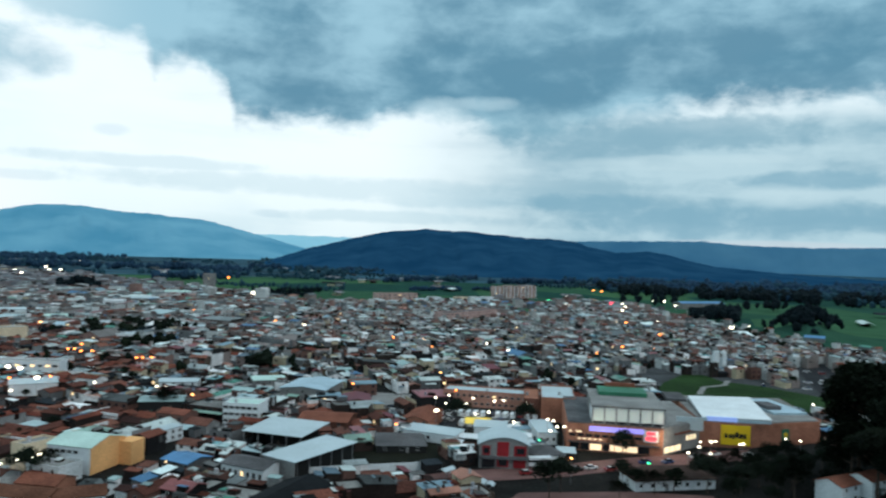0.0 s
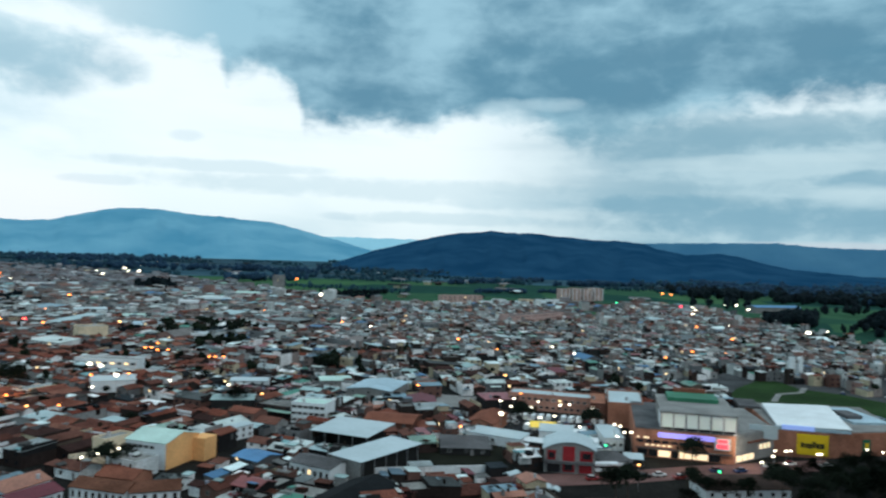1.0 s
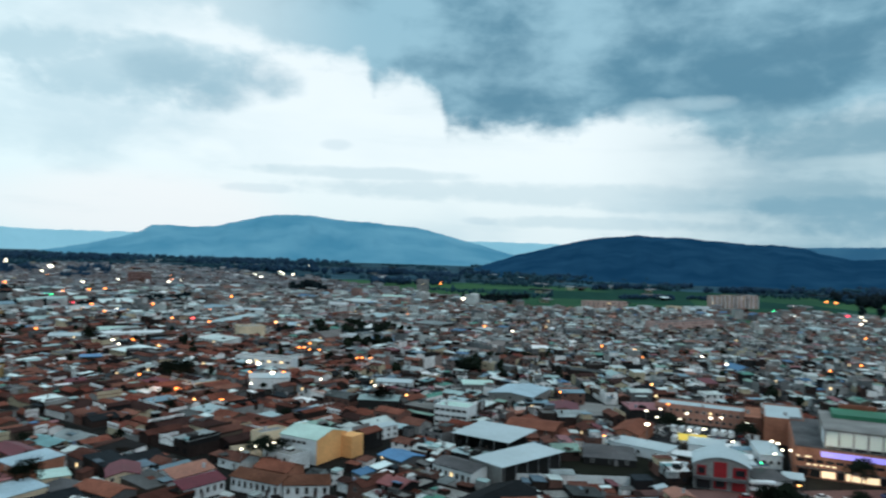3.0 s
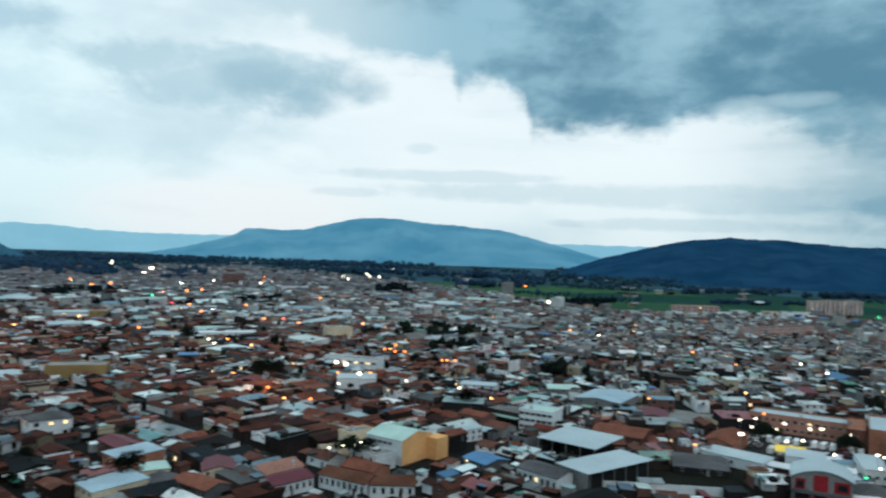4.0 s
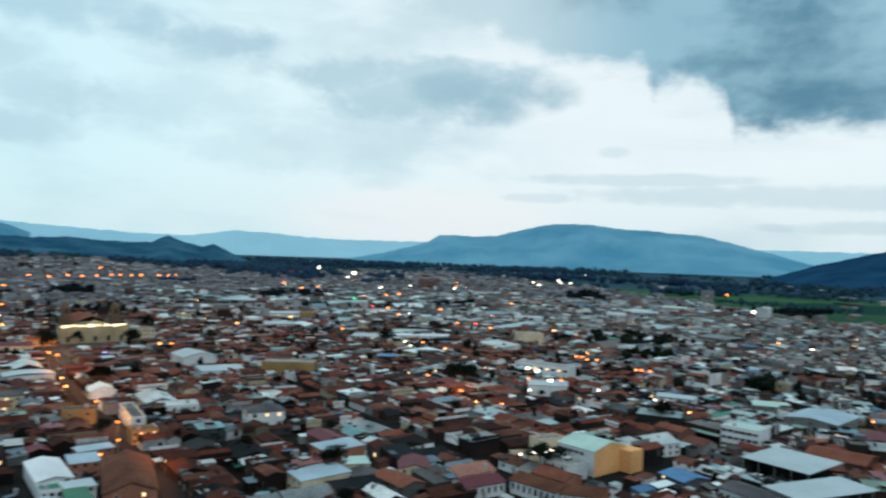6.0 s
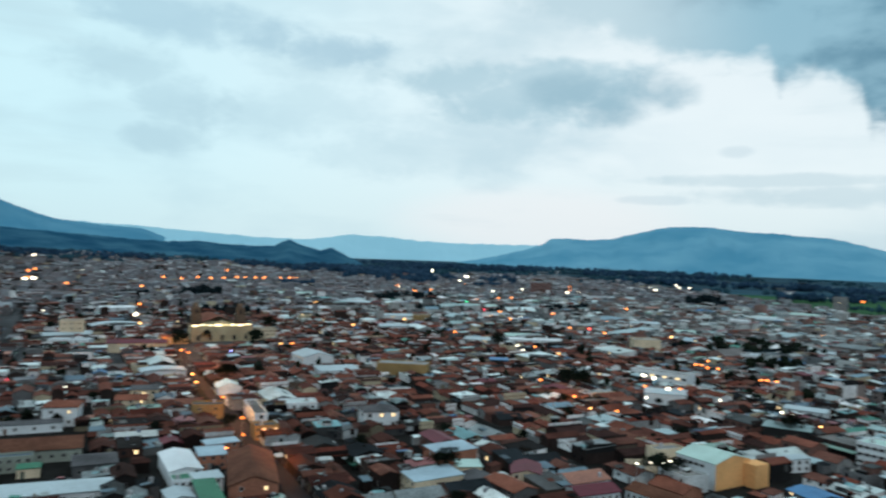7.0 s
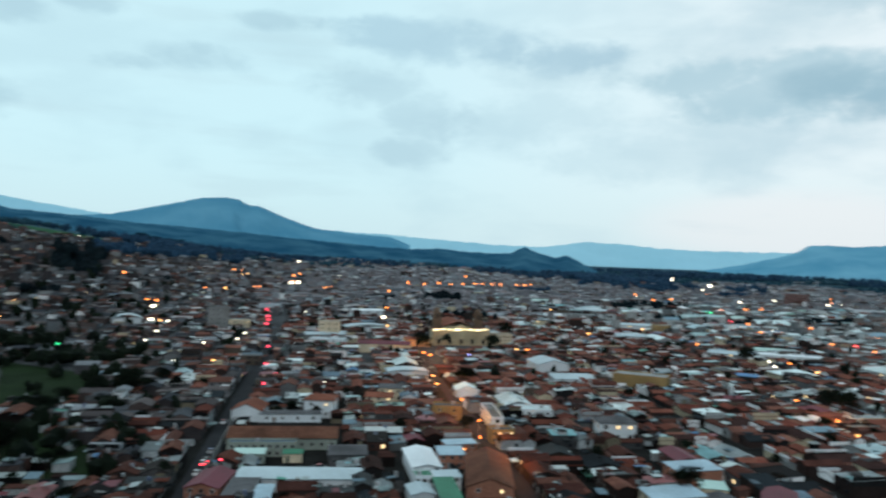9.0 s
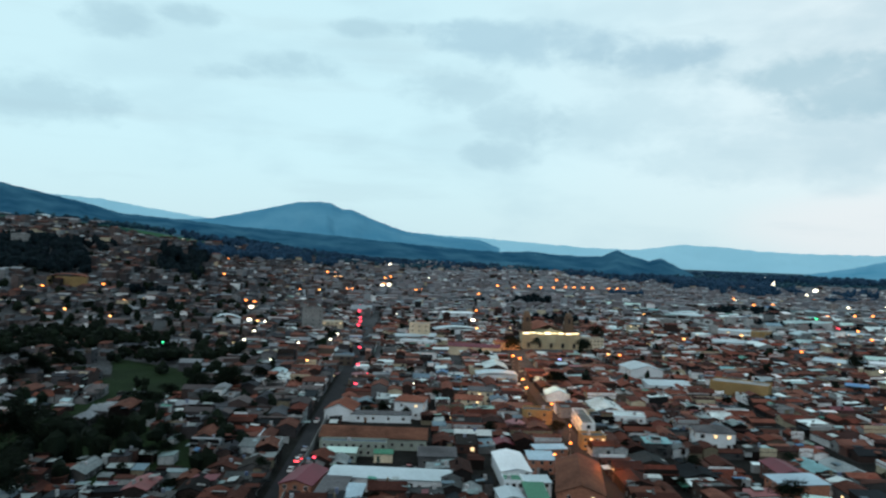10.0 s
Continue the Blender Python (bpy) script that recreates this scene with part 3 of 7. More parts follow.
def building(name, x, y, w, d, turn, h, roof, wall_m, roof_m, label, category, group="", rise=1.5, storeys=2, wins=(3, 3, 0, 0), win=(1.1, 1.2), door=True, seed=1, lit=0.03, z=None, kind=""):
    """A house: walls, roof, each window (front, back, right, left) and a front door. x, y: its middle."""
    rng = random.Random(seed)
    z = terrain(x, y) if z is None else z
    b = thing(name, x, y, z, turn, label, category, group, kind)
    flip = roof in ("gable", "hip") and d > w
    ww, dd = (d, w) if flip else (w, d)
    if roof in ("gable", "hip"):
        g1 = box(-ww / 2, ww / 2, -dd / 2, dd / 2, -3, h - 0.05) if roof == "hip" else gable_walls(ww, dd, h, rise, -3)
        g2 = gable(ww, dd, h, rise, hip=dd * 0.5 if roof == "hip" else 0.0)
        if flip:
            g1, g2 = swap(g1), swap(g2)
    elif roof == "shed":
        g1, g2 = shed_walls(w, d, h, rise, -3), shed(w, d, h, rise)
    elif roof == "vault":
        g1, g2 = box(-w / 2, w / 2, -d / 2, d / 2, -3, h - 0.05), vault(w, d, h, rise)
    else:
        g1, g2 = parapet_walls(w, d, h, z0=-3), box(-w / 2 + 0.2, w / 2 - 0.2, -d / 2 + 0.2, d / 2 - 0.2, h - 0.3, h)
    part("wall", g1, wall_m, b)
    part("roof", g2, roof_m, b)
    sh = h / storeys
    for s in range(storeys):
        zz = s * sh + sh * 0.32
        sides = ((-w / 2, -d / 2, w / 2, -d / 2), (w / 2, d / 2, -w / 2, d / 2), (w / 2, -d / 2, w / 2, d / 2), (-w / 2, d / 2, -w / 2, -d / 2))
        for n, (x0, y0, x1, y1) in zip(wins, sides):
            if n:
                window_row(b, x0, y0, x1, y1, zz, n, win[0], min(win[1], sh * 0.6), rng, lit)
    if door:
        dx = rng.uniform(-0.3, 0.3) * w
        shared("door", "door", lambda: mesh("door", *box(-0.5, 0.5, -0.09, 0.05, 0, 2.1), M["door"]), b, pose(dx, -d / 2, 0))
    if roof == "flat" and rng.random() < 0.6:
        g = tube(0.7, 0.6, h, h + 1.3, 10, rng.uniform(-0.3, 0.3) * w, rng.uniform(-0.3, 0.3) * d)
        part("water_tank", g, M["tank"], b)
    return b


class Heap:
    """Many small blocks joined into one mesh."""

    def __init__(self):
        self.v, self.f, self.m, self.slots, self.n = [], [], [], [], 0

    def add(self, geo, key, frame_=None):
        # the nearest blocks take the copies darkened for vignette
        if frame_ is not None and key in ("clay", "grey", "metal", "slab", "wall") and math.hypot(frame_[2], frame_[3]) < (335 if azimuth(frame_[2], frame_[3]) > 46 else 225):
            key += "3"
        v = np.array(geo[0], dtype=float)
        if frame_ is not None:
            c, s, dx, dy, dz = frame_
            v = np.stack([v[:, 0] * c - v[:, 1] * s + dx, v[:, 0] * s + v[:, 1] * c + dy, v[:, 2] + dz], 1)
        if key not in self.slots:
            self.slots.append(key)
        k = self.slots.index(key)
        self.f += [tuple(i + self.n for i in q) for q in geo[1]]
        self.m += [k] * len(geo[1])
        self.v.append(v)
        self.n += len(v)

    def build(self, name, label, category, kind="stuff"):
        ob = new(name, mesh(name, np.concatenate(self.v).tolist(), self.f, [M[k] for k in self.slots], self.m))
        return tagged(ob, label, category, kind=kind)


# ---- ground, roads ----
# how far the town reaches, by azimuth
TOWN = [(-60, 560), (-31, 640), (-28, 665), (-24.5, 690), (-22, 760), (-17.8, 860), (-16, 980), (-14.5, 1030), (-11, 1120), (-8, 1010), (-3, 1050), (1, 940), (6, 910), (11, 960), (19, 1230), (26, 1560), (30, 1850), (36, 2150), (42, 2100), (45, 1740), (49, 1680), (53, 1850), (58, 2100), (63, 2150), (72, 2150), (80, 1700), (90, 1250), (100, 1150), (140, 900)]


def in_town(x, y):
    return math.hypot(x, y) < lerp_table(TOWN, azimuth(x, y)) and -60 < azimuth(x, y) < 140


def make_ground():
    radii = [0, 40, 80, 110, 140, 160, 180, 200, 220, 240, 260, 290, 330, 380] + list(range(430, 1300, 45)) + list(range(1300, 2300, 80)) + [2400, 2700, 3100, 3600, 4200, 4900]
    n = 180
    v = [(0, 0, 0)]
    for r in radii[1:]:
        for k in range(n):
            x, y = polar(2 * k - 180, r)
            v.append((x, y, terrain(x, y)))
    f, m = [], []
    for j in range(len(radii) - 1):
        for k in range(n):
            a, b = 1 + (j - 1) * n, 1 + j * n
            q = (0, b + (k + 1) % n, b + k) if j == 0 else (a + k, a + (k + 1) % n, b + (k + 1) % n, b + k)
            x, y = polar(2 * k - 179, (radii[j] + radii[j + 1]) / 2)
            f.append(q)
            # near faces carry painted gap shade, far pasture painted haze
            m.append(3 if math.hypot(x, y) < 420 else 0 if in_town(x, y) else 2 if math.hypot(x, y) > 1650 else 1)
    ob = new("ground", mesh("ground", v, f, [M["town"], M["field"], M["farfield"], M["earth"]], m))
    tagged(ob, "grey town ground giving way to green pasture on the plain", "ground", kind="structure")


make_ground()

KEEP_FREE = []  # plan rectangles (x, y, half width, half depth, turn) that the ordinary houses leave free


def reserve(x, y, w, d, turn, margin=1.0):
    KEEP_FREE.append((x, y, w / 2 + margin, d / 2 + margin, math.cos(radians(turn)), math.sin(radians(turn))))


def is_free(x, y, pad=3.0):
    for cx, cy, a, b, c, s in KEEP_FREE:
        dx, dy = x - cx, y - cy
        if abs(dx * c + dy * s) < a + pad and abs(-dx * s + dy * c) < b + pad:
            return False
    return True


GRID = -20.0
EAST = 22.0


def to_world(u, v, g):
    c, s = math.cos(radians(g)), math.sin(radians(g))
    return u * c - v * s, u * s + v * c


def to_grid(x, y, g):
    c, s = math.cos(radians(g)), math.sin(radians(g))
    return x * c + y * s, -x * s + y * c


def strip(name, pts, width, z, m, label):
    """A road of even width along points of the plan, with a thickness."""
    v, f = [], []
    for i, (x, y) in enumerate(pts):
        a, b = Vector(pts[max(0, i - 1)]), Vector(pts[min(len(pts) - 1, i + 1)])
        d = (b - a).normalized()
        zz = terrain(x, y) + z
        for s in (-1, 1):
            v += [(x - d.y * s * width / 2, y + d.x * s * width / 2, zz), (x - d.y * s * width / 2, y + d.x * s * width / 2, zz - 0.5)]
    for (x0, y0), (x1, y1) in zip(pts, pts[1:]):
        reserve((x0 + x1) / 2, (y0 + y1) / 2, math.hypot(x1 - x0, y1 - y0), width, math.degrees(math.atan2(y1 - y0, x1 - x0)), -1.5)
    for i in range(len(pts) - 1):
        a, b = 4 * i, 4 * i + 4
        f += [(a, b, b + 2, a + 2), (a + 1, a, a + 2, a + 3) if i == 0 else (a, a + 1, b + 1, b), (a + 2, b + 2, b + 3, a + 3)]
    return tagged(new(name, mesh(name, v, f, M[m])), label, "road", kind="structure")


def line_points(x0, y0, x1, y1, n):
    return [(x0 + (x1 - x0) * k / n, y0 + (y1 - y0) * k / n) for k in range(n + 1)]


strip("road", line_points(-130, 10, -730, 226, 40), 7.5, 0.06, "asphalt", "straight grey asphalt street between the houses")
strip("road", line_points(-100, 100, -500, 250, 30), 6.5, 0.06, "asphalt", "asphalt street under orange street lamps")
strip("road", [(-2, 231), (10, 236), (40, 245), (70, 258), (110, 270), (150, 282), (190, 300), (240, 380)], 12, 0.06, "plaza", "wide reddish road in front of the shopping centre")
strip("road", [(190, 300), (205, 360), (235, 440), (262, 520)], 8, 0.07, "asphalt", "road along the green field")

# ---- mountains round the plain ----


def range_material(name, low, high, size):
    m = bpy.data.materials.new(name)
    m.use_nodes = True
    t = m.node_tree
    b = t.nodes["Principled BSDF"]
    b.inputs["Roughness"].default_value, b.inputs["Specular IOR Level"].default_value = 1.0, 0.0
    geo = t.nodes.new("ShaderNodeNewGeometry")
    n = t.nodes.new("ShaderNodeTexNoise")
    n.inputs["Scale"].default_value, n.inputs["Detail"].default_value = 1 / size, 8
    t.links.new(geo.outputs["Position"], n.inputs["Vector"])
    ramp = t.nodes.new("ShaderNodeValToRGB")
    ramp.color_ramp.elements[0].position, ramp.color_ramp.elements[1].position = 0.35, 0.68
    ramp.color_ramp.elements[0].color, ramp.color_ramp.elements[1].color = (*low, 1), (*high, 1)
    t.links.new(n.outputs[0], ramp.inputs[0])
    t.links.new(ramp.outputs[0], b.inputs["Base Color"])
    return m


def mountain(name, profile, foot, crest, mat_, label, rough=0.05, step=0.12):
    """A range of hills: its crest's elevation over the plain by azimuth (degrees), its foot and crest at these distances."""
    a0, a1 = profile[0][0], profile[-1][0]
    n = int((a1 - a0) / step)
    rows_ = 12
    v, f = [], []
    for i in range(n + 1):
        az = a0 + (a1 - a0) * i / n
        el = lerp_table(profile, az) + rough * (noise.noise((az * 1.7, foot * 0.01, 0)) + 0.5 * noise.noise((az * 5.1, foot * 0.01, 3)) + 0.35 * noise.noise((az * 17.0, foot * 0.01, 5)))
        top = EYE + crest * math.tan(radians(el))
        base = terrain(*polar(az, min(foot, 2300))) - 6
        for j in range(rows_ + 1):
            s = j / rows_
            r = foot + (crest - foot) * s
            bend = 0.12 * noise.noise((az * 0.55, s * 2.5, crest * 0.001)) + 0.06 * noise.noise((az * 1.5, s * 5, 2))
            z = base + (top - base) * max(0.0, (s ** 0.9) + bend * math.sin(math.pi * s))
            v.append((*polar(az, r), z))
        v.append((*polar(az, crest + 150), base))
    k = rows_ + 2
    for i in range(n):
        for j in range(k - 1):
            a = i * k + j
            f.append((a, a + 1, a + k + 1, a + k))
    ob = new(name, mesh(name, v, f, mat_))
    for p in ob.data.polygons:
        p.use_smooth = True
    return tagged(ob, label, "mountain", kind="structure")


# aerial haze is painted into the ranges: bluer and paler with distance
FAR = range_material("haze_blue_far_slopes", (0.29, 0.53, 0.63), (0.33, 0.57, 0.67), 420)
MID = range_material("haze_blue_woods", (0.078, 0.250, 0.365), (0.150, 0.345, 0.455), 300)
WEST = range_material("haze_blue_western_woods", (0.068, 0.215, 0.320), (0.105, 0.270, 0.375), 300)
DEEP = range_material("haze_blue_dark_forest", (0.007, 0.040, 0.088), (0.016, 0.062, 0.120), 120)
EASTERN = range_material("haze_blue_dim_slopes", (0.038, 0.122, 0.210), (0.060, 0.158, 0.245), 300)
NEAR = range_material("haze_blue_wooded_ridge", (0.014, 0.064, 0.116), (0.044, 0.128, 0.186), 110)
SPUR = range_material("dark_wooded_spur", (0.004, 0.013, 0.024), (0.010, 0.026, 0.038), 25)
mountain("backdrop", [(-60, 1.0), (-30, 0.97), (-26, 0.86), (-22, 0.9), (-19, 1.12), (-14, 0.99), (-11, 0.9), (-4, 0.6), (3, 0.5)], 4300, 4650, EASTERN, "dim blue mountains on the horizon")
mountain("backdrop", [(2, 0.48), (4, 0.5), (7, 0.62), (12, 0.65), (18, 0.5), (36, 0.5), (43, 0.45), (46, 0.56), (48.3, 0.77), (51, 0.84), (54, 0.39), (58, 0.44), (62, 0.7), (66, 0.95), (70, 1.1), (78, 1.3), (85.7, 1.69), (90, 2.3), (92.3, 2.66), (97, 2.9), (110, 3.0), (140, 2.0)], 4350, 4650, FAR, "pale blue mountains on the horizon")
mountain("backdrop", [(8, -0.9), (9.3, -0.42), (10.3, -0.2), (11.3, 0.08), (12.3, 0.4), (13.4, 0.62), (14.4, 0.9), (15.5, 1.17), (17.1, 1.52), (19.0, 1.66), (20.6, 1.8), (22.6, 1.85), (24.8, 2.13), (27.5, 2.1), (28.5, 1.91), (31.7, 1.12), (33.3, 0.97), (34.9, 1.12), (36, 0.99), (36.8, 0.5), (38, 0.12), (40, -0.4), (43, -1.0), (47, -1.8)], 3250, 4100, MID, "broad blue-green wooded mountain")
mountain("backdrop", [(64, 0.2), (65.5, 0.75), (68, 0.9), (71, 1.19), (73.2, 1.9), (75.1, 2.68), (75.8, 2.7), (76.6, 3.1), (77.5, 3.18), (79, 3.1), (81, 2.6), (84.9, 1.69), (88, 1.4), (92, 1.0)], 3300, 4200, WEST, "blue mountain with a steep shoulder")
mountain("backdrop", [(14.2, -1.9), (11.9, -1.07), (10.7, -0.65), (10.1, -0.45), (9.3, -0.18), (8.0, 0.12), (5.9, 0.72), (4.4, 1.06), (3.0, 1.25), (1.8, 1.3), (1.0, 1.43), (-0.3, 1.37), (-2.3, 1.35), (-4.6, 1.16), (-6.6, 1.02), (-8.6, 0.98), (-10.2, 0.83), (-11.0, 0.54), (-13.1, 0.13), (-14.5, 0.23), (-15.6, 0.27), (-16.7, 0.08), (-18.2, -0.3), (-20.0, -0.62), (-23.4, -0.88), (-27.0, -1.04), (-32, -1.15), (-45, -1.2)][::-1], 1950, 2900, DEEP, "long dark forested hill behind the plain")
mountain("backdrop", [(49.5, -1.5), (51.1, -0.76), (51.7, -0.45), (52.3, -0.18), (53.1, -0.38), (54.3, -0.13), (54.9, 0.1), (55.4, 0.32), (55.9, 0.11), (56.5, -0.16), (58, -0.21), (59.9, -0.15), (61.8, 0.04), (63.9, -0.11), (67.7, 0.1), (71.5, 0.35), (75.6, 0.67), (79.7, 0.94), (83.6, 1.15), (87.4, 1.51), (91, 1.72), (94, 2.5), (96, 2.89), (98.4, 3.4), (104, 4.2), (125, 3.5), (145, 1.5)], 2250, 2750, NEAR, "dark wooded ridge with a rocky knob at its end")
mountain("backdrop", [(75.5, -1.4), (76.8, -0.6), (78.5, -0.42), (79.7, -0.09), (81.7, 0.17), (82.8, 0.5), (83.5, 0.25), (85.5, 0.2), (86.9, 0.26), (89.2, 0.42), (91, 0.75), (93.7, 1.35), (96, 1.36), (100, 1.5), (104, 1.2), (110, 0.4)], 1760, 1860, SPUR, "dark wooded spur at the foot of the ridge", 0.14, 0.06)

# ---- landmarks round the shopping centre ----
def landmark(name, x, y, w, d, turn, h, roof, wall_m, roof_m, label, category="building", **more):
    reserve(x, y, w, d, turn)
    return building(name, x, y, w, d, turn, h, roof, M[wall_m], M[roof_m], label, category, **more)


def block(parent, name, x, y, w, d, h, wall_m, z=0.0, label=""):
    return part(name, box(x - w / 2, x + w / 2, y - d / 2, y + d / 2, z, z + h), M[wall_m], parent, label)


# white and orange corner block with a pale green roof
blk = thing("apartment_building", -105.4, 235.2, 0, -14, "white and orange three-storey block with a pale green gabled roof", "building")
reserve(-105.4, 235.2, 18, 18, -14)
part("wall", gable_walls(15, 16, 8.2, 2.0, -1), M["white"], blk, "white plastered walls")
part("roof", gable(15, 16, 8.2, 2.0, 0.3), M["mint"], blk, "pale green sheet roof")
part("end_wall", ([(x, y, z) for x in (7.5, 7.72) for y, z in ((-8, -1), (8, -1), (8, 8.1), (0, 10.05), (-8, 8.1))], [(4, 3, 2, 1, 0), (5, 6, 7, 8, 9)] + [(k, (k + 1) % 5, (k + 1) % 5 + 5, k + 5) for k in range(5)]), M["orange"], blk, "plain orange end wall")
part("annexe", box(6.6, 12.0, 5.0, 11.5, -1, 7.2), M["orange"], blk, "orange annexe")
rb = random.Random(3)
window_row(blk, -7.2, -8, 3.5, -8, 5.9, 5, 1.7, 1.0, rb, 0)
window_row(blk, -7.2, -8, 3.5, -8, 3.0, 4, 1.7, 1.2, rb, 0)
window_row(blk, -7.2, -8, 3.5, -8, 0.6, 3, 1.7, 1.2, rb, 0)
landmark("hall", -122.5, 237, 11, 6, 66, 6.6, "flat", "cream", "concrete", "cream plastered hall with a blank side", wins=(0, 2, 0, 0), seed=29)
landmark("hall", -122.6, 228.6, 17, 3.4, 47, 3.2, "flat", "cream", "concrete", "low cream annexe with lamps on its wall", wins=(0, 2, 0, 0), storeys=1, seed=30)
landmark("warehouse", -74.5, 234.5, 10.5, 10, -28, 3.8, "gable", "wall1", "blue", "low building with a bright blue sheet roof", rise=1.0, seed=5)
landmark("long_house", -96, 262, 5.0, 24, -30, 4.2, "shed", "white", "whiteroof", "long narrow house with a white roof and wall", rise=0.6, wins=(0, 0, 8, 8), seed=58)
reserve(64, 261, 52, 14, -8)
reserve(97, 271, 28, 16, 24)
shedA = thing("open_shed", -49.7, 262.5, 0, -18, "open shed with a pale sheet roof on posts, dark inside", "shed")
reserve(-49.7, 262.5, 22, 20, -18)
part("roof", shed(22, 20, 7.2, 0.7), M["whiteroof"], shedA)
# black walls and dark floor stand in for the shade inside
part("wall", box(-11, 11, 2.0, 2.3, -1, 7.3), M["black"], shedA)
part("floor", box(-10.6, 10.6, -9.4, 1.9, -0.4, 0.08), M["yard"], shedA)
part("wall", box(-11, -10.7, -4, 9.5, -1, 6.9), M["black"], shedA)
for k in range(5):
    part("post", tube(0.18, 0.18, -0.5, 7.1, 8, -10.6 + 5.3 * k, -9.7), M["steel"], shedA)
shedB = thing("open_shed", -37.5, 239.5, 0, -34, "long shed with a bright white sheet roof", "shed")
reserve(-37.5, 239.5, 14, 30, -34)
part("roof", shed(13.5, 28, 6.2, 0.6), M["whiteroof"], shedB)
part("wall", box(-6.6, -6.3, -13.9, 13.9, -1, 6.0), M["concrete"], shedB)
part("wall", box(-6.2, 6.6, -13.9, -13.6, -1, 6.0), M["concrete"], shedB)
# dark floor and added black wall imitate the shade under the roof
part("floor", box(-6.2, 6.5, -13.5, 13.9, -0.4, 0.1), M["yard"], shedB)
part("wall", box(4.6, 4.9, -13.4, 13.9, -0.4, 6.1), M["black"], shedB, "black wall added for the shade under the roof")
for k in range(6):
    part("post", tube(0.16, 0.16, -0.5, 6.3, 8, 6.3, -12.5 + 5 * k), M["steel"], shedB)
landmark("row_house", -53, 228.8, 15.5, 10, -26, 4.6, "gable", "white", "darkroof", "white house with an arcade of dark openings and a grey roof", rise=1.2, wins=(7, 0, 0, 0), win=(1.2, 1.7), storeys=1, seed=59)
landmark("house", -40, 293, 19, 17, -6, 4.6, "gable", "darkbrick", "redroof", "low house with a broad red roof", rise=1.4, seed=61)
landmark("house", -33, 331, 12, 17, 8, 4.6, "gable", "brick", "maroon", "house with a maroon sheet roof", rise=1.2, seed=62)
landmark("house", -4, 302, 11, 22, -14, 4.6, "gable", "brick", "redroof", "house with a broad red roof", rise=1.6, seed=63)
# walls blackened in place of the darkness under the eaves
landmark("house", -11, 270, 17, 18, 5, 2.6, "hip", "black", "darkroof", "low hall with a dark grey hipped roof", rise=1.6, storeys=1, seed=64)
landmark("long_house", 0.5, 281, 21, 9, -24, 3.6, "shed", "white", "whiteroof", "long shop with a white sheet roof", rise=0.5, storeys=1, seed=65)
landmark("warehouse", -56, 355, 21, 27, -10, 5.6, "gable", "concrete", "blueroof", "hall with a pale blue sheet roof", rise=1.2, seed=8)
landmark("apartment_building", -73, 300, 14, 11, -8, 7.6, "flat", "white", "mint", "white three-storey house with wide windows", storeys=3, wins=(6, 3, 0, 0), win=(2.0, 1.1), seed=9)
reserve(-10, 252, 30, 20, 10, 0)
reserve(-20, 345, 16, 40, -10, 0)
lot_ = new("pavement", mesh("pavement", *prism([(-30, 326), (-14, 324), (-10, 366), (-28, 368)], -0.4, 0.05), M["concrete"]))
tagged(lot_, "empty grey concrete court", "pavement", kind="structure")

landmark("apartment_building", 27, 345, 43, 12, -12, 6.8, "flat", "rosebrick", "whiteroof", "long red brick block with rows of windows", storeys=2, wins=(16, 0, 2, 2), win=(1.5, 1.1), seed=10)
landmark("brick_hall", 53.5, 330, 14.0, 30, -7, 9.6, "flat", "brick", "whiteroof", "tall red brick hall with a white roof", wins=(0, 0, 2, 0), seed=11, door=False)
landmark("brick_hall", 42.6, 331, 6.5, 26, -7, 8.4, "flat", "darkbrick", "brick", "narrow dark brick wing", wins=(1, 0, 0, 0), seed=12)


def perimeter_wall(pts, h, m, label):
    w = thing("perimeter_wall", pts[0][0], pts[0][1], 0, 0, label, "wall")
    for (x0, y0), (x1, y1) in zip(pts, pts[1:]):
        n = max(1, int(math.hypot(x1 - x0, y1 - y0) / 6))
        a = math.degrees(math.atan2(y1 - y0, x1 - x0))
        ln = math.hypot(x1 - x0, y1 - y0) / n
        for k in range(n):
            s = (k + 0.5) / n
            g = join(box(-ln / 2 + 0.16, ln / 2 - 0.16, -0.1, 0.1, -0.5, h), box(-ln / 2 - 0.16, -ln / 2 + 0.16, -0.16, 0.16, -0.5, h + 0.15))
            part("panel", moved(g, x0 + (x1 - x0) * s - pts[0][0], y0 + (y1 - y0) * s - pts[0][1], 0, a), M[m], w)


perimeter_wall([(-47, 229), (-30, 234), (-12, 239), (3, 243)], 2.6, "white", "white rendered yard wall in panels between posts")
yard = new("pavement", mesh("pavement", *prism([(-24, 240), (2, 246), (6, 278), (-30, 275)], -0.4, 0.05), M["yard"]))
tagged(yard, "dark unlit yard with rough grass behind the wall", "yard", kind="structure")

# shopping centre
mall = thing("shopping_centre", 0, 0, 0, 0, "red brick shopping centre with pale roofs and lit shop fronts", "building")
reserve(66, 292, 38, 52, -10)
reserve(124, 308, 56, 56, -4)
front = [(48, 273), (81, 267), (88, 318), (54, 322)]
part("wall", prism(front, -1, 9.5), M["brick"], mall, "red brick front block")
part("roof", prism([(48.6, 273.6), (80.5, 267.8), (87.5, 317.5), (54.5, 321.5)], 9.5, 9.9), M["darkroof"], mall)
hall = part("upper_hall", moved(box(-12.5, 12.5, -8, 8, 9.5, 15.6), 70.5, 278.5, 0, -8), M["white"], mall, "white upper hall with bays")
part("roof", moved(box(-12.9, 12.9, -8.5, 26, 15.6, 16.2), 70.5, 278.5, 0, -8), M["concrete"], mall)
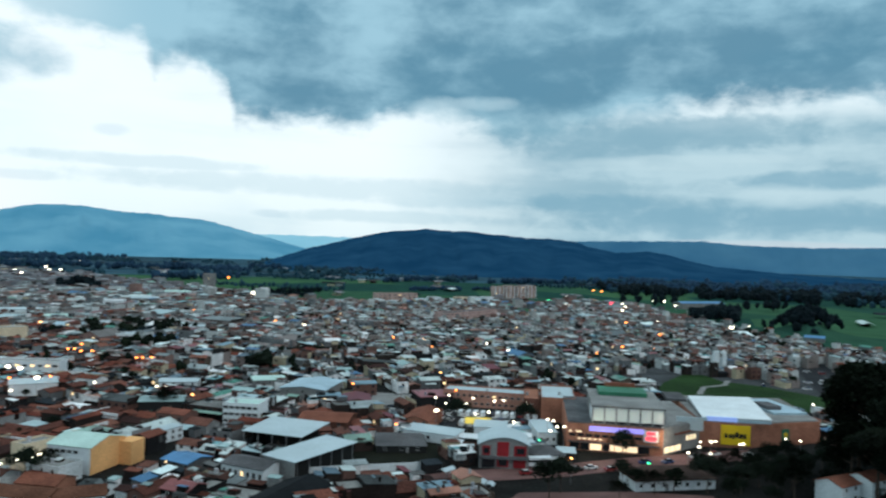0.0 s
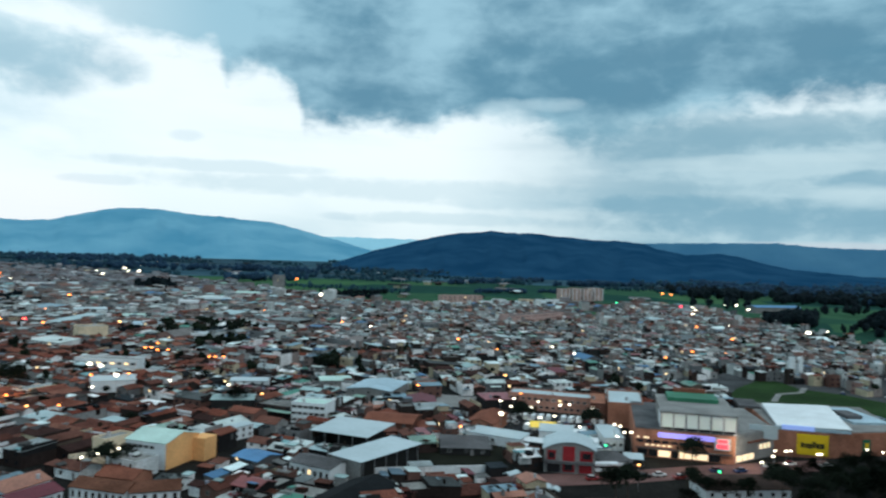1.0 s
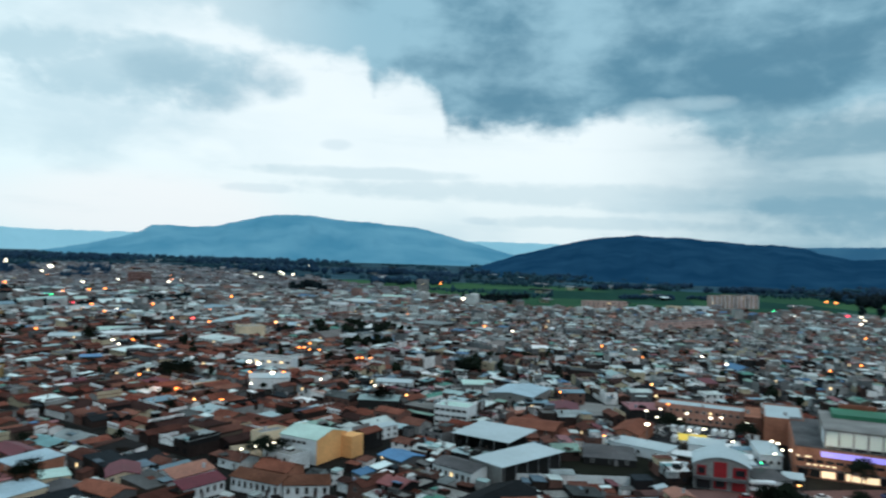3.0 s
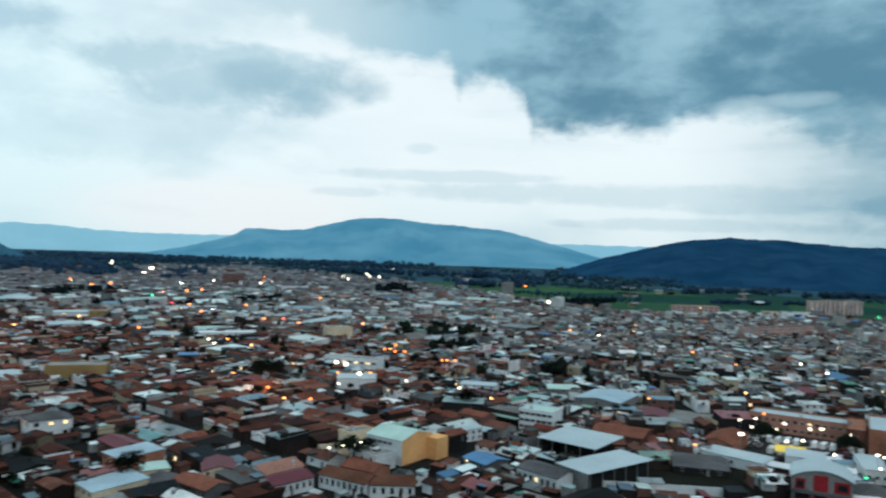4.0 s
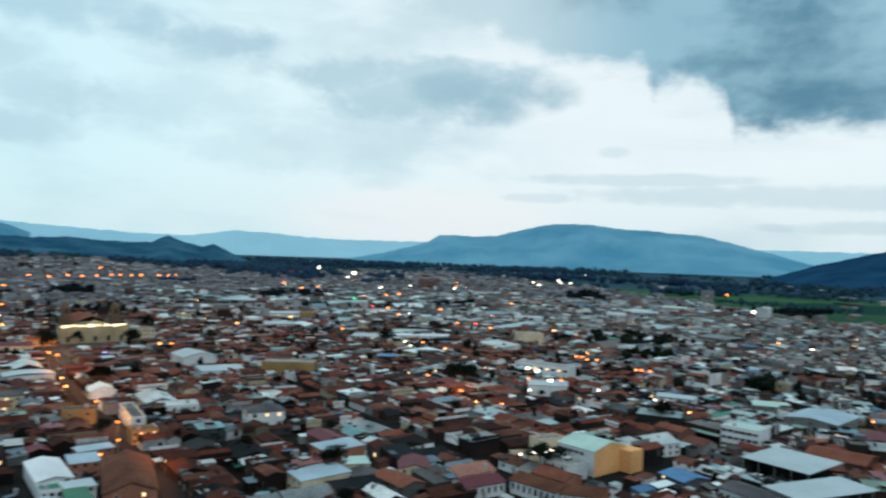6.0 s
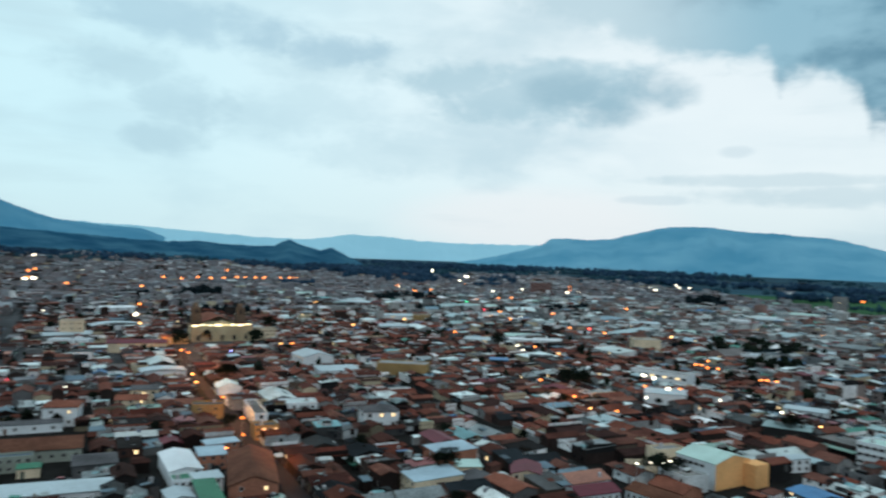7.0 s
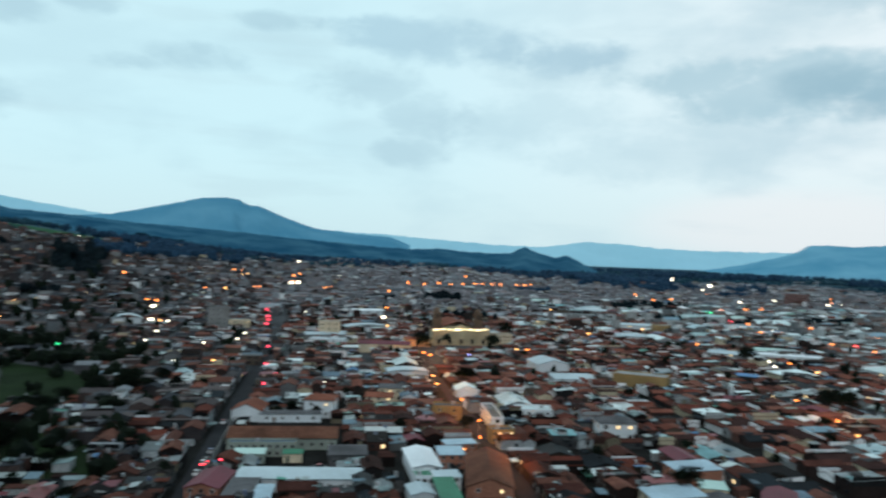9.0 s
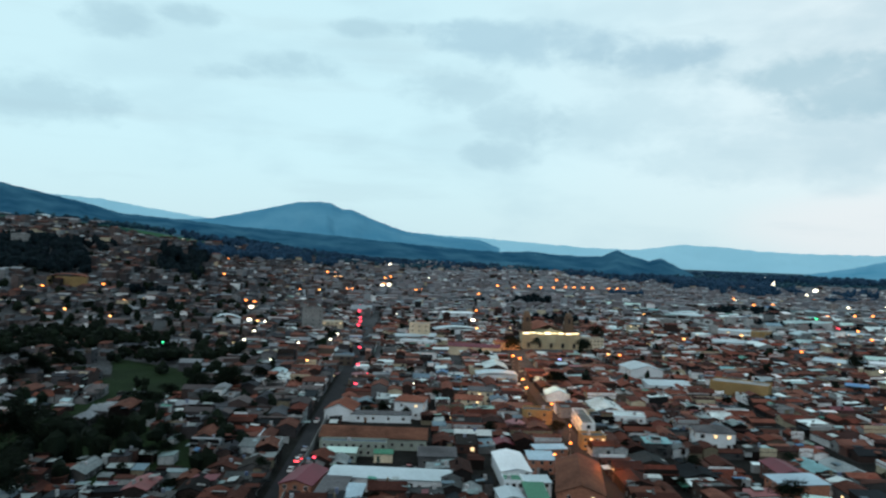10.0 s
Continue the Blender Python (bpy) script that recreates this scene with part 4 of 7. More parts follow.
part("wall", moved(box(-12.5, 12.5, 8.1, 25.5, 9.9, 15.5), 70.5, 278.5, 0, -8), M["concrete"], mall)
part("roof", moved(box(-9, 9, 12, 25, 16.2, 17.6), 70.5, 278.5, 0, -8), M["green"], mall, "dark green roof deck")
part("parapet", moved(box(-6, 6, 25.2, 27, 16.2, 19), 70.5, 278.5, 0, -8), M["redroof"], mall, "reddish roof edge")
for k in range(7):
    part("pilaster", moved(box(-12.6 + 4.15 * k, -12.25 + 4.15 * k, -8.35, -7.95, 9.9, 15.6), 70.5, 278.5, 0, -8), M["concrete"], mall)
# bay panels with an added glow, no lamp behind them
for k in range(6):
    part("bay_panel", moved(box(-12.1 + 4.15 * k, -8.6 + 4.15 * k, -8.14, -7.95, 10.8, 15.2), 70.5, 278.5, 0, -8), M["bay"], mall, "white panel with a faint glow added")
for k in range(6):
    part("window", moved(box(-12.1 + 4.15 * k, -8.6 + 4.15 * k, -8.12, -7.9, 9.95, 10.7), 70.5, 278.5, 0, -8), M["glass"], mall)


def on_front(s0, s1, z0, z1, m, out=0.2, name="sign_panel", label="", a=(48, 273), b=(81, 267)):
    """A panel on a wall between two plan points, from s0 to s1 of its length."""
    ln = math.hypot(b[0] - a[0], b[1] - a[1])
    t = math.degrees(math.atan2(b[1] - a[1], b[0] - a[0]))
    return part(name, moved(box(s0 * ln, s1 * ln, -out, -0.01, z0, z1), a[0], a[1], 0, t), M[m], mall, label)


on_front(0.24, 0.80, 7.2, 8.9, "neon", 0.35, label="violet light band")
on_front(0.80, 0.95, 4.6, 8.6, "white", 0.4, label="white sign box")
on_front(0.82, 0.93, 5.2, 6.6, "redsign", 0.5, label="red lit sign")
on_front(0.83, 0.92, 7.2, 8.2, "redsign", 0.5, label="red lit sign")
for k in range(5):
    on_front(0.12 + 0.055 * k, 0.155 + 0.055 * k, 4.0, 4.5, "shop", 0.08, "window", "lit strip window")
for s0 in (0.03, 0.1, 0.13):
    on_front(s0, s0 + 0.025, 6.4, 7.0, "shop", 0.08, "window", "small lit window")
for k in range(9):
    on_front(0.03 + 0.085 * k, 0.10 + 0.085 * k, 5.0, 6.0, "glass", 0.07, "window", "dark strip window")
for s0, s1, z1 in ((0.25, 0.37, 2.6), (0.46, 0.50, 2.9), (0.51, 0.62, 2.3), (0.63, 0.74, 2.5)):
    on_front(s0, s1, 0.5, z1, "shop", 0.1, "shop_window", "lit shop front")
for s0, s1 in ((0.04, 0.14), (0.15, 0.24), (0.385, 0.45), (0.75, 0.86)):
    on_front(s0, s1, 0.3, 2.7, "glass", 0.1, "shop_window", "dark shop front")
on_front(0.02, 0.97, 3.0, 3.3, "darkroof", 0.9, "canopy", "thin dark canopy over the shop fronts")
# entrance between the wings
part("wall", prism([(81.2, 268), (99, 282.6), (99.2, 318), (88, 318)], -1, 9.4), M["concrete"], mall, "pale entrance front")
part("roof", prism([(81.5, 268.8), (98.7, 283.2), (99, 317.6), (88.2, 317.6)], 9.4, 9.8), M["concrete"], mall)
for k in range(3):
    on_front(0.04 + 0.15 * k, 0.17 + 0.15 * k, 0.6, 2.6, "shop", 0.1, "shop_window", "lit entrance glazing", (81.2, 268), (99, 282.6))
for k in range(3):
    on_front(0.62 + 0.1 * k, 0.69 + 0.1 * k, 3.4, 5.2, "shop", 0.1, "window", "lit entrance glazing", (81.2, 268), (99, 282.6))
on_front(0.3, 0.98, 6.4, 6.9, "redroof", 0.6, "canopy", "reddish canopy edge", (81.2, 268), (99, 282.6))
# brick wing with the yellow sign
part("wall", prism([(99.1, 283), (117, 280), (147, 289), (152, 334), (104, 334)], -1, 9.2), M["brick"], mall, "red brick wing")
part("roof", prism([(99.6, 283.6), (117, 280.6), (146.5, 289.5), (151, 333), (104.5, 333)], 9.2, 9.6), M["concrete"], mall)
part("fascia", moved(box(2.4, 13, 0.3, 1.0, 9.6, 11.2), 99.5, 283, 0, -9.5), M["fascia"], mall, "fascia lit in blue")
part("fascia", moved(box(0, 2.3, 0.3, 1.0, 9.6, 10.6), 99.5, 283, 0, -9.5), M["blueroof"], mall, "pale blue fascia of the roof")
part("fascia", moved(box(13.1, 25, 0.5, 1.2, 9.6, 10.5), 99.5, 283, 0, -9.5), M["blueroof"], mall)
rim = [(100.6, 284.2), (125.1, 282.0), (133.4, 322.5), (107.6, 322)]
part("wall", prism(rim, 9.5, 10.6), M["concrete"], mall)
top = [(x + 0.3 * k, y - 0.3, 10.6 + 0.8 * (y > 300)) for (x, y), k in zip(rim, (-1, 1, 1, -1))]
part("roof", ([(x, y, 10.5) for x, y, z in top] + [(x, y, z + 0.25) for x, y, z in top], box(0, 1, 0, 1, 0, 1)[1]), M["white"], mall, "bright white sheet roof with a low slope")
part("roof", moved(box(-4, 4, -8, 8, 9.6, 10.6), 103, 327, 0, -8), M["darkroof"], mall, "dark stepped roof")
part("wall", moved(box(0, 9.4, -0.2, 0.2, 6.8, 11.6), 89.4, 279.5, 0, -9.5), M["whiteroof"], mall, "pale panelled wall over the entrance")
part("roof", moved(box(-7, 7, -14, 14, 9.6, 10.4), 138, 312, 0, 8), M["blueroof"], mall, "pale flat roof")
part("roof_plant", moved(box(-3, 3, -5, 5, 10.4, 11.8), 135, 308, 0, 8), M["darkroof"], mall)
W1, W2 = (99.1, 283), (117, 280)
on_front(0.42, 0.99, 1.4, 8.6, "yellow", 0.35, "sign_board", "large yellow sign board", W1, W2)
for s0, s1, z0, z1 in ((0.49, 0.55, 3.9, 5.6), (0.57, 0.63, 3.9, 5.4), (0.64, 0.69, 3.6, 5.4), (0.70, 0.76, 4.1, 6.2), (0.77, 0.83, 3.9, 5.6), (0.84, 0.91, 3.9, 5.6)):
    on_front(s0, s1, z0, z1, "black", 0.42, "sign_shape", "black shape on the yellow board", W1, W2)
W3 = (147, 289)
on_front(0.44, 0.54, 3.0, 7.0, "green", 0.3, "sign_board", "small green sign", W2, W3)
on_front(0.465, 0.515, 4.2, 5.8, "yellow", 0.34, "sign_shape", "", W2, W3)

# house with a barrel roof and red front
arch = thing("shop_building", 24, 257, 0, -3, "grey shop building with red front panels and a white barrel roof", "building")
reserve(24, 253, 17, 18, -3)
part("wall", box(-8, 8, -11, 3, -1, 7.9), M["concrete"], arch)
part("roof", moved(vault(16, 14, 7.6, 2.6), 0, -4), M["whiteroof"], arch, "white barrel roof")
part("gable_end", moved(vault(15.4, 0.5, 7.7, 2.3, 10, 0.0, 2.3), 0, -10.8), M["concrete"], arch)
for x0, x1, z0, z1 in ((-7, -4.4, 4.2, 7.2), (-2.2, 1.6, 0.6, 8.6), (3.2, 7.2, 4.2, 7.4), (3, 7, 0.4, 2.9)):
    part("red_panel", box(x0, x1, -11.25, -10.9, z0, z1), M["red"], arch)
for x0, x1, z0, z1 in ((-6.6, -4.8, 4.8, 6.6), (4, 6.6, 4.9, 6.7), (-7, -3, 0.4, 2.9), (-1.6, 1.0, 1, 3.0)):
    part("window", box(x0, x1, -11.35, -11.0, z0, z1), M["glass"], arch)
part("balcony", box(-8, 8, -12.4, -11, 3.2, 4.0), M["darkroof"], arch)

landmark("shop", 37.5, 258, 11, 12, 18, 3.2, "hip", "white", "darkroof", "low white shop with a grey hipped roof", storeys=1, rise=1.8, seed=13)
landmark("shop", 22, 287, 12, 8, -6, 4.6, "shed", "white", "whiteroof", "market hall with a white sheet roof", storeys=1, seed=15, rise=0.9)
landmark("shop", 41.5, 287, 7, 18, 4, 4.6, "shed", "white", "whiteroof", "shop with a white sheet roof", storeys=1, seed=16, rise=0.6)
stall = thing("market_stall", 17.5, 294.5, 0, 0, "market stall with a glowing yellow awning", "stall")
part("awning", gable(9, 6, 4.2, 1.4), M["stall"], stall)
for px, py in ((-4, -2.7), (4, -2.7), (4, 2.7), (-4, 2.7)):
    part("post", tube(0.1, 0.1, -0.2, 4.3, 8, px, py), M["steel"], stall)
carpark = new("pavement", mesh("pavement", *prism([(2, 299), (44, 296), (46, 331), (0, 337)], -0.4, 0.05), M["asphalt"]))
tagged(carpark, "asphalt car park in front of the brick block", "car park", kind="structure")
reserve(22, 316, 46, 40, -6, 0)

landmark("house", 72.5, 234, 26, 11, 11, 3.4, "hip", "white", "soot", "long low white house with a dark hipped roof", storeys=1, wins=(7, 4, 1, 1), seed=17, rise=2.6)
landmark("house", 117, 219, 9, 8, 30, 5.5, "gable", "white", "redroof", "white house with a red tile roof", seed=19, wins=(2, 2, 2, 0))
landmark("house", 127, 222, 8, 8, 30, 4.6, "gable", "white", "redroof", "white house with a red tile roof and white gable", seed=20, wins=(2, 2, 0, 0))
reserve(104, 246, 60, 46, 13)
reserve(140, 215, 70, 110, 0)
reserve(50, 228, 60, 26, 14)

# white curved canopy and tents beside the wide road
can = thing("canopy", 12, 229, 0, 0, "white wavy canopy on posts beside the road", "canopy")
reserve(14, 229, 24, 12, -25)
for k in range(6):
    part("sail", moved(vault(2.5, 5.2 - 0.4 * k, 2.7 - 0.1 * k, 0.7, 6, 0.1, 0.1), -7 + 2.45 * k, 4.5 - 3.0 * k + 0.12 * k * k, 0, -40 + 5 * k), M["whiteroof"], can)
    part("post", tube(0.08, 0.08, -0.3, 2.8, 8, -7 + 2.45 * k, 4.5 - 3.0 * k + 0.12 * k * k), M["steel"], can)
rq = random.Random(8)
for x, y, w, d in ((8, 268, 6, 5), (14, 277, 7, 6), (6, 284, 6, 6), (33, 272, 6, 7), (34, 281, 5, 6), (12, 262, 5, 5), (46, 262, 6, 8), (30, 294, 7, 5), (-12, 285, 8, 6), (44, 300, 5, 7)):
    tent = thing("market_stall", x, y, 0, rq.uniform(-20, 20), "market stall under a pale awning", "stall", "market stalls")
    part("awning", gable(w, d, 2.7, 0.9, 0.2), M[rq.choice(("white", "whiteroof", "blueroof", "white"))], tent)
    part("counter", box(-w / 2 + 0.5, w / 2 - 0.5, -d / 2 + 0.3, -d / 2 + 0.9, -0.2, 0.95), M["darkbrick"], tent)
    for px in (-w / 2 + 0.2, w / 2 - 0.2):
        for py in (-d / 2 + 0.2, d / 2 - 0.2):
            part("post", tube(0.06, 0.06, -0.2, 2.75, 6, px, py), M["steel"], tent)
landmark("warehouse", 358, 1040, 72, 20, 22, 8, "gable", "concrete", "blue", "long warehouse with a bright blue roof at the edge of town", wins=(0, 0, 0, 0), rise=2, seed=73)

# green field behind the shopping centre
for pts in ([(117, 400), (128, 424), (150, 457), (160, 455), (164, 432), (182, 419), (196, 399), (206, 378), (186, 352), (146, 352), (132, 376)],):
    g = new("ground_grass", mesh("ground_grass", *prism(pts, -0.4, 0.06), M["grass"]))
    tagged(g, "rough green field behind the shopping centre", "grass", kind="structure")
reserve(148, 396, 66, 100, -10)
reserve(192, 386, 26, 44, -10)
reserve(66, 212, 100, 30, 8)
court = new("pavement", mesh("pavement", *prism([(12, 196), (108, 204), (110, 222), (60, 226), (26, 222)], -0.4, 0.045), M["plaza"]))
tagged(court, "reddish paved forecourt beside the wide road", "pavement", kind="structure")
park = new("pavement", mesh("pavement", *prism([(204, 402), (216, 407), (252, 504), (236, 500)], -0.4, 0.05), M["asphalt"]))
tagged(park, "asphalt lorry park beside the green field", "car park", kind="structure")
reserve(227, 452, 20, 90, -22)
tw = thing("monument", 177.6, 475.3, 0, 10, "pair of pale concrete towers beside the field", "tower")
for k in (-2.6, 2.6):
    part("shaft", box(k - 1.4, k + 1.4, -1.4, 1.4, -0.5, 12), M["white"], tw)
part("bridge", box(-1.2, 1.2, -1.0, 1.0, 8.5, 10.5), M["concrete"], tw)
part("plinth", box(-5, 5, -3, 3, -0.5, 1.6), M["concrete"], tw)
reserve(177.6, 475.3, 12, 8, 10)
bb = thing("billboard", 61.8, 493.5, 0, 8, "dark billboard on posts over the low houses", "billboard")
part("board", box(-4.5, 4.5, -0.3, 0.3, 4, 9.5), M["black"], bb)
for k in (-3, 3):
    part("post", tube(0.2, 0.2, -0.5, 4.2, 8, k), M["steel"], bb)
strip("road", [(136, 390), (146, 412), (160, 420), (168, 436)], 3, 0.1, "concrete", "pale footpath curving over the green field")

# grass strip at the town's edge, and the buildings on the plain behind it
g = new("ground_grass", mesh("ground_grass", *prism([(62, 838), (108, 852), (116, 930), (82, 950)], -0.4, 0.1), M["field"]))
tagged(g, "green strip of pasture at the edge of the town", "grass", kind="structure")
reserve(92, 894, 44, 96, -8)
landmark("apartment_block", -53, 990, 56, 14, 28, 10.5, "flat", "pinkbrick", "slab1", "low pink brick block alone on the pasture", storeys=3, wins=(8, 0, 0, 0), win=(3.4, 1.4), lit=0.1, seed=171)
for k in range(6):
    landmark("long_house", -20 + 17 * k, 940 + 9 * k + 12 * (k % 2), 15, 11, 30 + 5 * (k % 3), 7 + 2 * (k % 2), "flat" if k % 2 else "gable", "white" if k % 3 else "cream", "slab1" if k % 2 else "whiteroof", "pale house at the edge of the town", wins=(2, 0, 0, 0), win=(2.4, 1.4), lit=0.35, rise=1.4, seed=172 + k, group="pale houses at the edge of the town")

# ---- landmarks in the old town ----
landmark("house", -171, 184, 11, 14, -20, 5.6, "shed", "brick", "blueroof", "brick house with a pale blue sheet roof", rise=0.7, seed=21)
landmark("house", -155, 159.5, 10.5, 15, -21, 5.2, "shed", "cream", "blueroof", "house with a pale blue sheet roof", rise=0.8, seed=22)
landmark("house", -136, 172, 14.5, 8, -14, 4.6, "gable", "wall1", "redroof", "house with a red tile roof", rise=1.2, seed=23)
landmark("house", -184, 192, 15, 8, -22, 5.2, "gable", "wall1", "maroon", "house with a maroon sheet roof", rise=1.2, seed=24)
landmark("house", -142, 187, 9, 12, 40, 4.8, "gable", "cream", "maroon", "house with a dark red sheet roof", rise=1.2, seed=25)
landmark("house", -159, 179.5, 7.5, 7, 52, 3.8, "shed", "cream", "mint", "low shed with a pale green roof", rise=0.4, storeys=1, seed=56)
landmark("house", -147.5, 170, 8, 11, 45, 3.8, "gable", "wall1", "darkroof", "low house with a dark slate roof", rise=1.2, storeys=1, seed=57)
landmark("row_house", -103.4, 197.2, 16.6, 8, -10, 4.2, "gable", "white", "brownroof", "white corner house with tall windows under brown tiles", wins=(8, 3, 0, 0), win=(1.0, 1.9), rise=1.6, storeys=1, seed=26)
landmark("row_house", -90.6, 198.8, 12.5, 8, 23, 4.1, "gable", "white", "brownroof", "white house with tall windows under brown tiles", wins=(5, 3, 0, 0), win=(1.0, 1.9), rise=1.6, storeys=1, seed=27)
landmark("row_house", -119, 187.4, 13.4, 8.5, 68, 4.0, "gable", "white", "maroon", "white corner house under dark red sheets", rise=1.4, storeys=1, wins=(6, 0, 0, 0), win=(1.0, 1.7), seed=28)
landmark("house", -106, 212, 12, 9, -10, 3.0, "gable", "brick", "redroof", "house with a red tile roof", rise=1.6, storeys=1, seed=66)

landmark("hall", -358, 266, 18, 20, 74, 7.6, "gable", "white", "whiteroof", "white gabled hall with a blank end wall", wins=(0, 0, 4, 4), seed=30, rise=2.4)
landmark("hall", -326, 259, 22, 15, 68, 4.4, "shed", "white", "whiteroof", "low hall with a white sheet roof", wins=(3, 0, 0, 0), seed=31, rise=0.6)
landmark("long_house", -470, 214, 35, 12, 62, 6.0, "gable", "cream", "maroon", "long pale walled building with a dark red roof", wins=(0, 5, 0, 0), seed=32, rise=1.6)
landmark("hall", -372, 183, 21, 12, 72, 4.6, "vault", "white", "whiteroof", "hall with a low white barrel roof", wins=(0, 0, 0, 0), seed=33, rise=1.0)
landmark("shop_house", -238, 157, 8.5, 7, 70, 4.6, "flat", "ochre", "slab1", "orange-brown two-storey house with lit balconies", wins=(4, 2, 2, 0), seed=34, lit=0.25)
landmark("apartment_house", -265, 170, 28, 5, -23, 4.8, "flat", "white", "slab1", "white two-storey house with a row of windows along the street", storeys=2, wins=(8, 4, 1, 1), win=(1.6, 1.5), seed=35)
landmark("barn", -215, 112.5, 9.0, 22, 72, 4.6, "gable", "white", "white", "hall with a bright white gabled sheet roof", rise=1.0, seed=36)
landmark("house", -218, 124.5, 8.4, 9, 69, 4.6, "shed", "brick", "blueroof", "brick house with a pale blue lean-to roof", rise=0.5, seed=37)
landmark("house", -227, 133, 11, 5, 80, 4.6, "shed", "brick", "blueroof", "low house with a blue-grey roof", rise=0.4, seed=38)
landmark("hall", -193, 123.5, 13, 33, 60, 5.4, "gable", "brick", "brownroof", "large hall with a broad brown tile roof", rise=2.4, seed=39, wins=(2, 2, 4, 4))
landmark("house", -183.5, 104.5, 5.6, 19, 70, 4.6, "shed", "wall1", "green", "house with a dark green sheet roof", rise=0.5, seed=40)
landmark("house", -198.5, 104.5, 5.6, 7, 72, 4.6, "flat", "white", "green", "white house with a green roof", seed=41)
landmark("house", -196.5, 111, 8, 6, 75, 4.4, "shed", "white", "whiteroof", "white house with a pale lean-to", seed=42, rise=0.4)
landmark("market_tent", -190, 99.5, 6.5, 9, 75, 3.4, "gable", "white", "whiteroof", "white tent roof in a yard", seed=67, rise=0.8, storeys=1, wins=(0, 0, 0, 0))

# walled block with red gables and white walls beside the straight street
landmark("convent_wing", -307, 82, 11.5, 14, 62, 4.6, "gable", "white", "redroof", "white gabled wing with red tiles", wins=(0, 3, 2, 0), rise=2.6, seed=43)
landmark("convent_wing", -302, 110, 12, 11, 60, 7.4, "hip", "white", "redroof", "tall white wing with a red hipped roof", wins=(2, 2, 2, 0), rise=1.6, seed=44)
landmark("convent_wing", -295.5, 95, 24, 4, 70, 3.4, "shed", "white", "darkroof", "white cloister wall with a lean-to roof", wins=(4, 0, 0, 0), storeys=1, rise=0.6, seed=45)
landmark("convent_wing", -262.5, 82.5, 37, 15, 68, 4.2, "gable", "sage", "brownroof", "long wing with an old brown tile roof", wins=(11, 6, 2, 2), storeys=1, rise=2.2, seed=46)
landmark("school", -251.5, 72, 22, 5, 69, 4.4, "flat", "sage", "metal1", "cream two-storey building with a row of dormers", wins=(9, 4, 1, 1), seed=47)
landmark("school", -245, 66, 9.5, 5, 69, 3.4, "shed", "sage", "mint", "low cream building with a pale green roof", wins=(4, 0, 0, 0), storeys=1, rise=0.5, seed=48)
landmark("shelter", -241, 79, 6, 4, 70, 3.0, "shed", "cream", "green", "small shelter with a bright green awning", storeys=1, wins=(0, 0, 0, 0), rise=0.4, seed=49)
landmark("long_hall", -214.5, 73, 35, 11, 66, 4.2, "gable", "white", "whiteroof", "long low hall with a white sheet roof", wins=(10, 0, 1, 1), storeys=1, rise=0.8, seed=50)
landmark("house", -217, 48, 9, 16, 60, 4.6, "gable", "brick", "maroon", "house with a dark red roof beside the street", rise=1.4, seed=51)
landmark("house", -207.5, 54, 7.5, 15, 64, 4.0, "shed", "wall1", "darkroof", "house with a dark slate sheet roof", rise=0.6, storeys=1, seed=52)
landmark("house", -201.5, 58.5, 4.4, 11, 66, 4.0, "shed", "wall1", "blueroof", "narrow house with a blue-grey sheet roof", rise=0.5, storeys=1, seed=68)
landmark("house", -234, 95, 12, 12, 70, 4.0, "gable", "wall1", "darkroof", "house with a dark weathered roof", rise=1.2, storeys=1, seed=53)
perimeter_wall([(-196, 36), (-250, 56), (-300, 74)], 3.0, "concrete", "grey wall along the straight street")
reserve(-240, 82, 20, 40, 70, 0)
reserve(-286, 92, 30, 40, 70, 0)

# church
cath = thing("church", -492, 284, 0, 72, "old pale stone church with two bell towers, floodlit along its front", "church")
reserve(-498, 284, 48, 60, 72, 4)
reserve(-466, 275, 50, 26, 72)
part("wall", box(-21, 21, -6, 6, -1, 11.4), M["stone"], cath, "pale stone front")
part("nave", box(-11, 11, 6.1, 44, -1, 13), M["stone"], cath)
part("roof", moved(swap(gable(40, 22, 13, 4.0)), 0, 25), M["redroof"], cath, "red tile roof of the nave")
part("roof", box(-21, -11.2, -5.5, 5.5, 11.4, 11.7), M["redroof"], cath)
part("roof", box(11.2, 21, -5.5, 5.5, 11.4, 11.7), M["redroof"], cath)
for k in range(8):
    part("flood_lamp", box(-20.5 + 5.2 * k, -16.1 - 0.5 * (k % 3) + 5.2 * k, -6.9, -6.1, 10.9 + 0.35 * ((k * 5) % 3), 11.9 + 0.3 * ((k * 3) % 2)), M["flood"], cath, "bright warm floodlight on the cornice")
part("pediment", ([(-7, -6, 11.4), (7, -6, 11.4), (0, -6, 15.5), (-7, -4.5, 11.4), (7, -4.5, 11.4), (0, -4.5, 15.5)], [(0, 1, 2), (5, 4, 3), (0, 2, 5, 3), (1, 4, 5, 2)]), M["stone"], cath)
for x, h in ((-15, 23), (16.5, 22)):
    tw = part("tower", join(box(x - 3.3, x + 3.3, 9, 15.6, -1, h - 6), box(x - 3.6, x + 3.6, 8.7, 15.9, h - 6, h - 5.5), box(x - 2.8, x + 2.8, 9.5, 15.1, h - 5.5, h)), M["tuff"], cath, "brown stone bell tower")
    part("dome", ball(2.7, x, 12.3, h + 0.2, 12, 8, 1.25), M["tuff"], tw)
    part("belfry_opening", box(x - 0.9, x + 0.9, 9.3, 9.6, h - 4.4, h - 1.2), M["black"], tw)
for k in range(5):
    part("window", box(-17.2 + 8.3 * k, -15.2 + 8.3 * k, -6.25, -5.9, 1.0, 4.6), M["black"], cath)
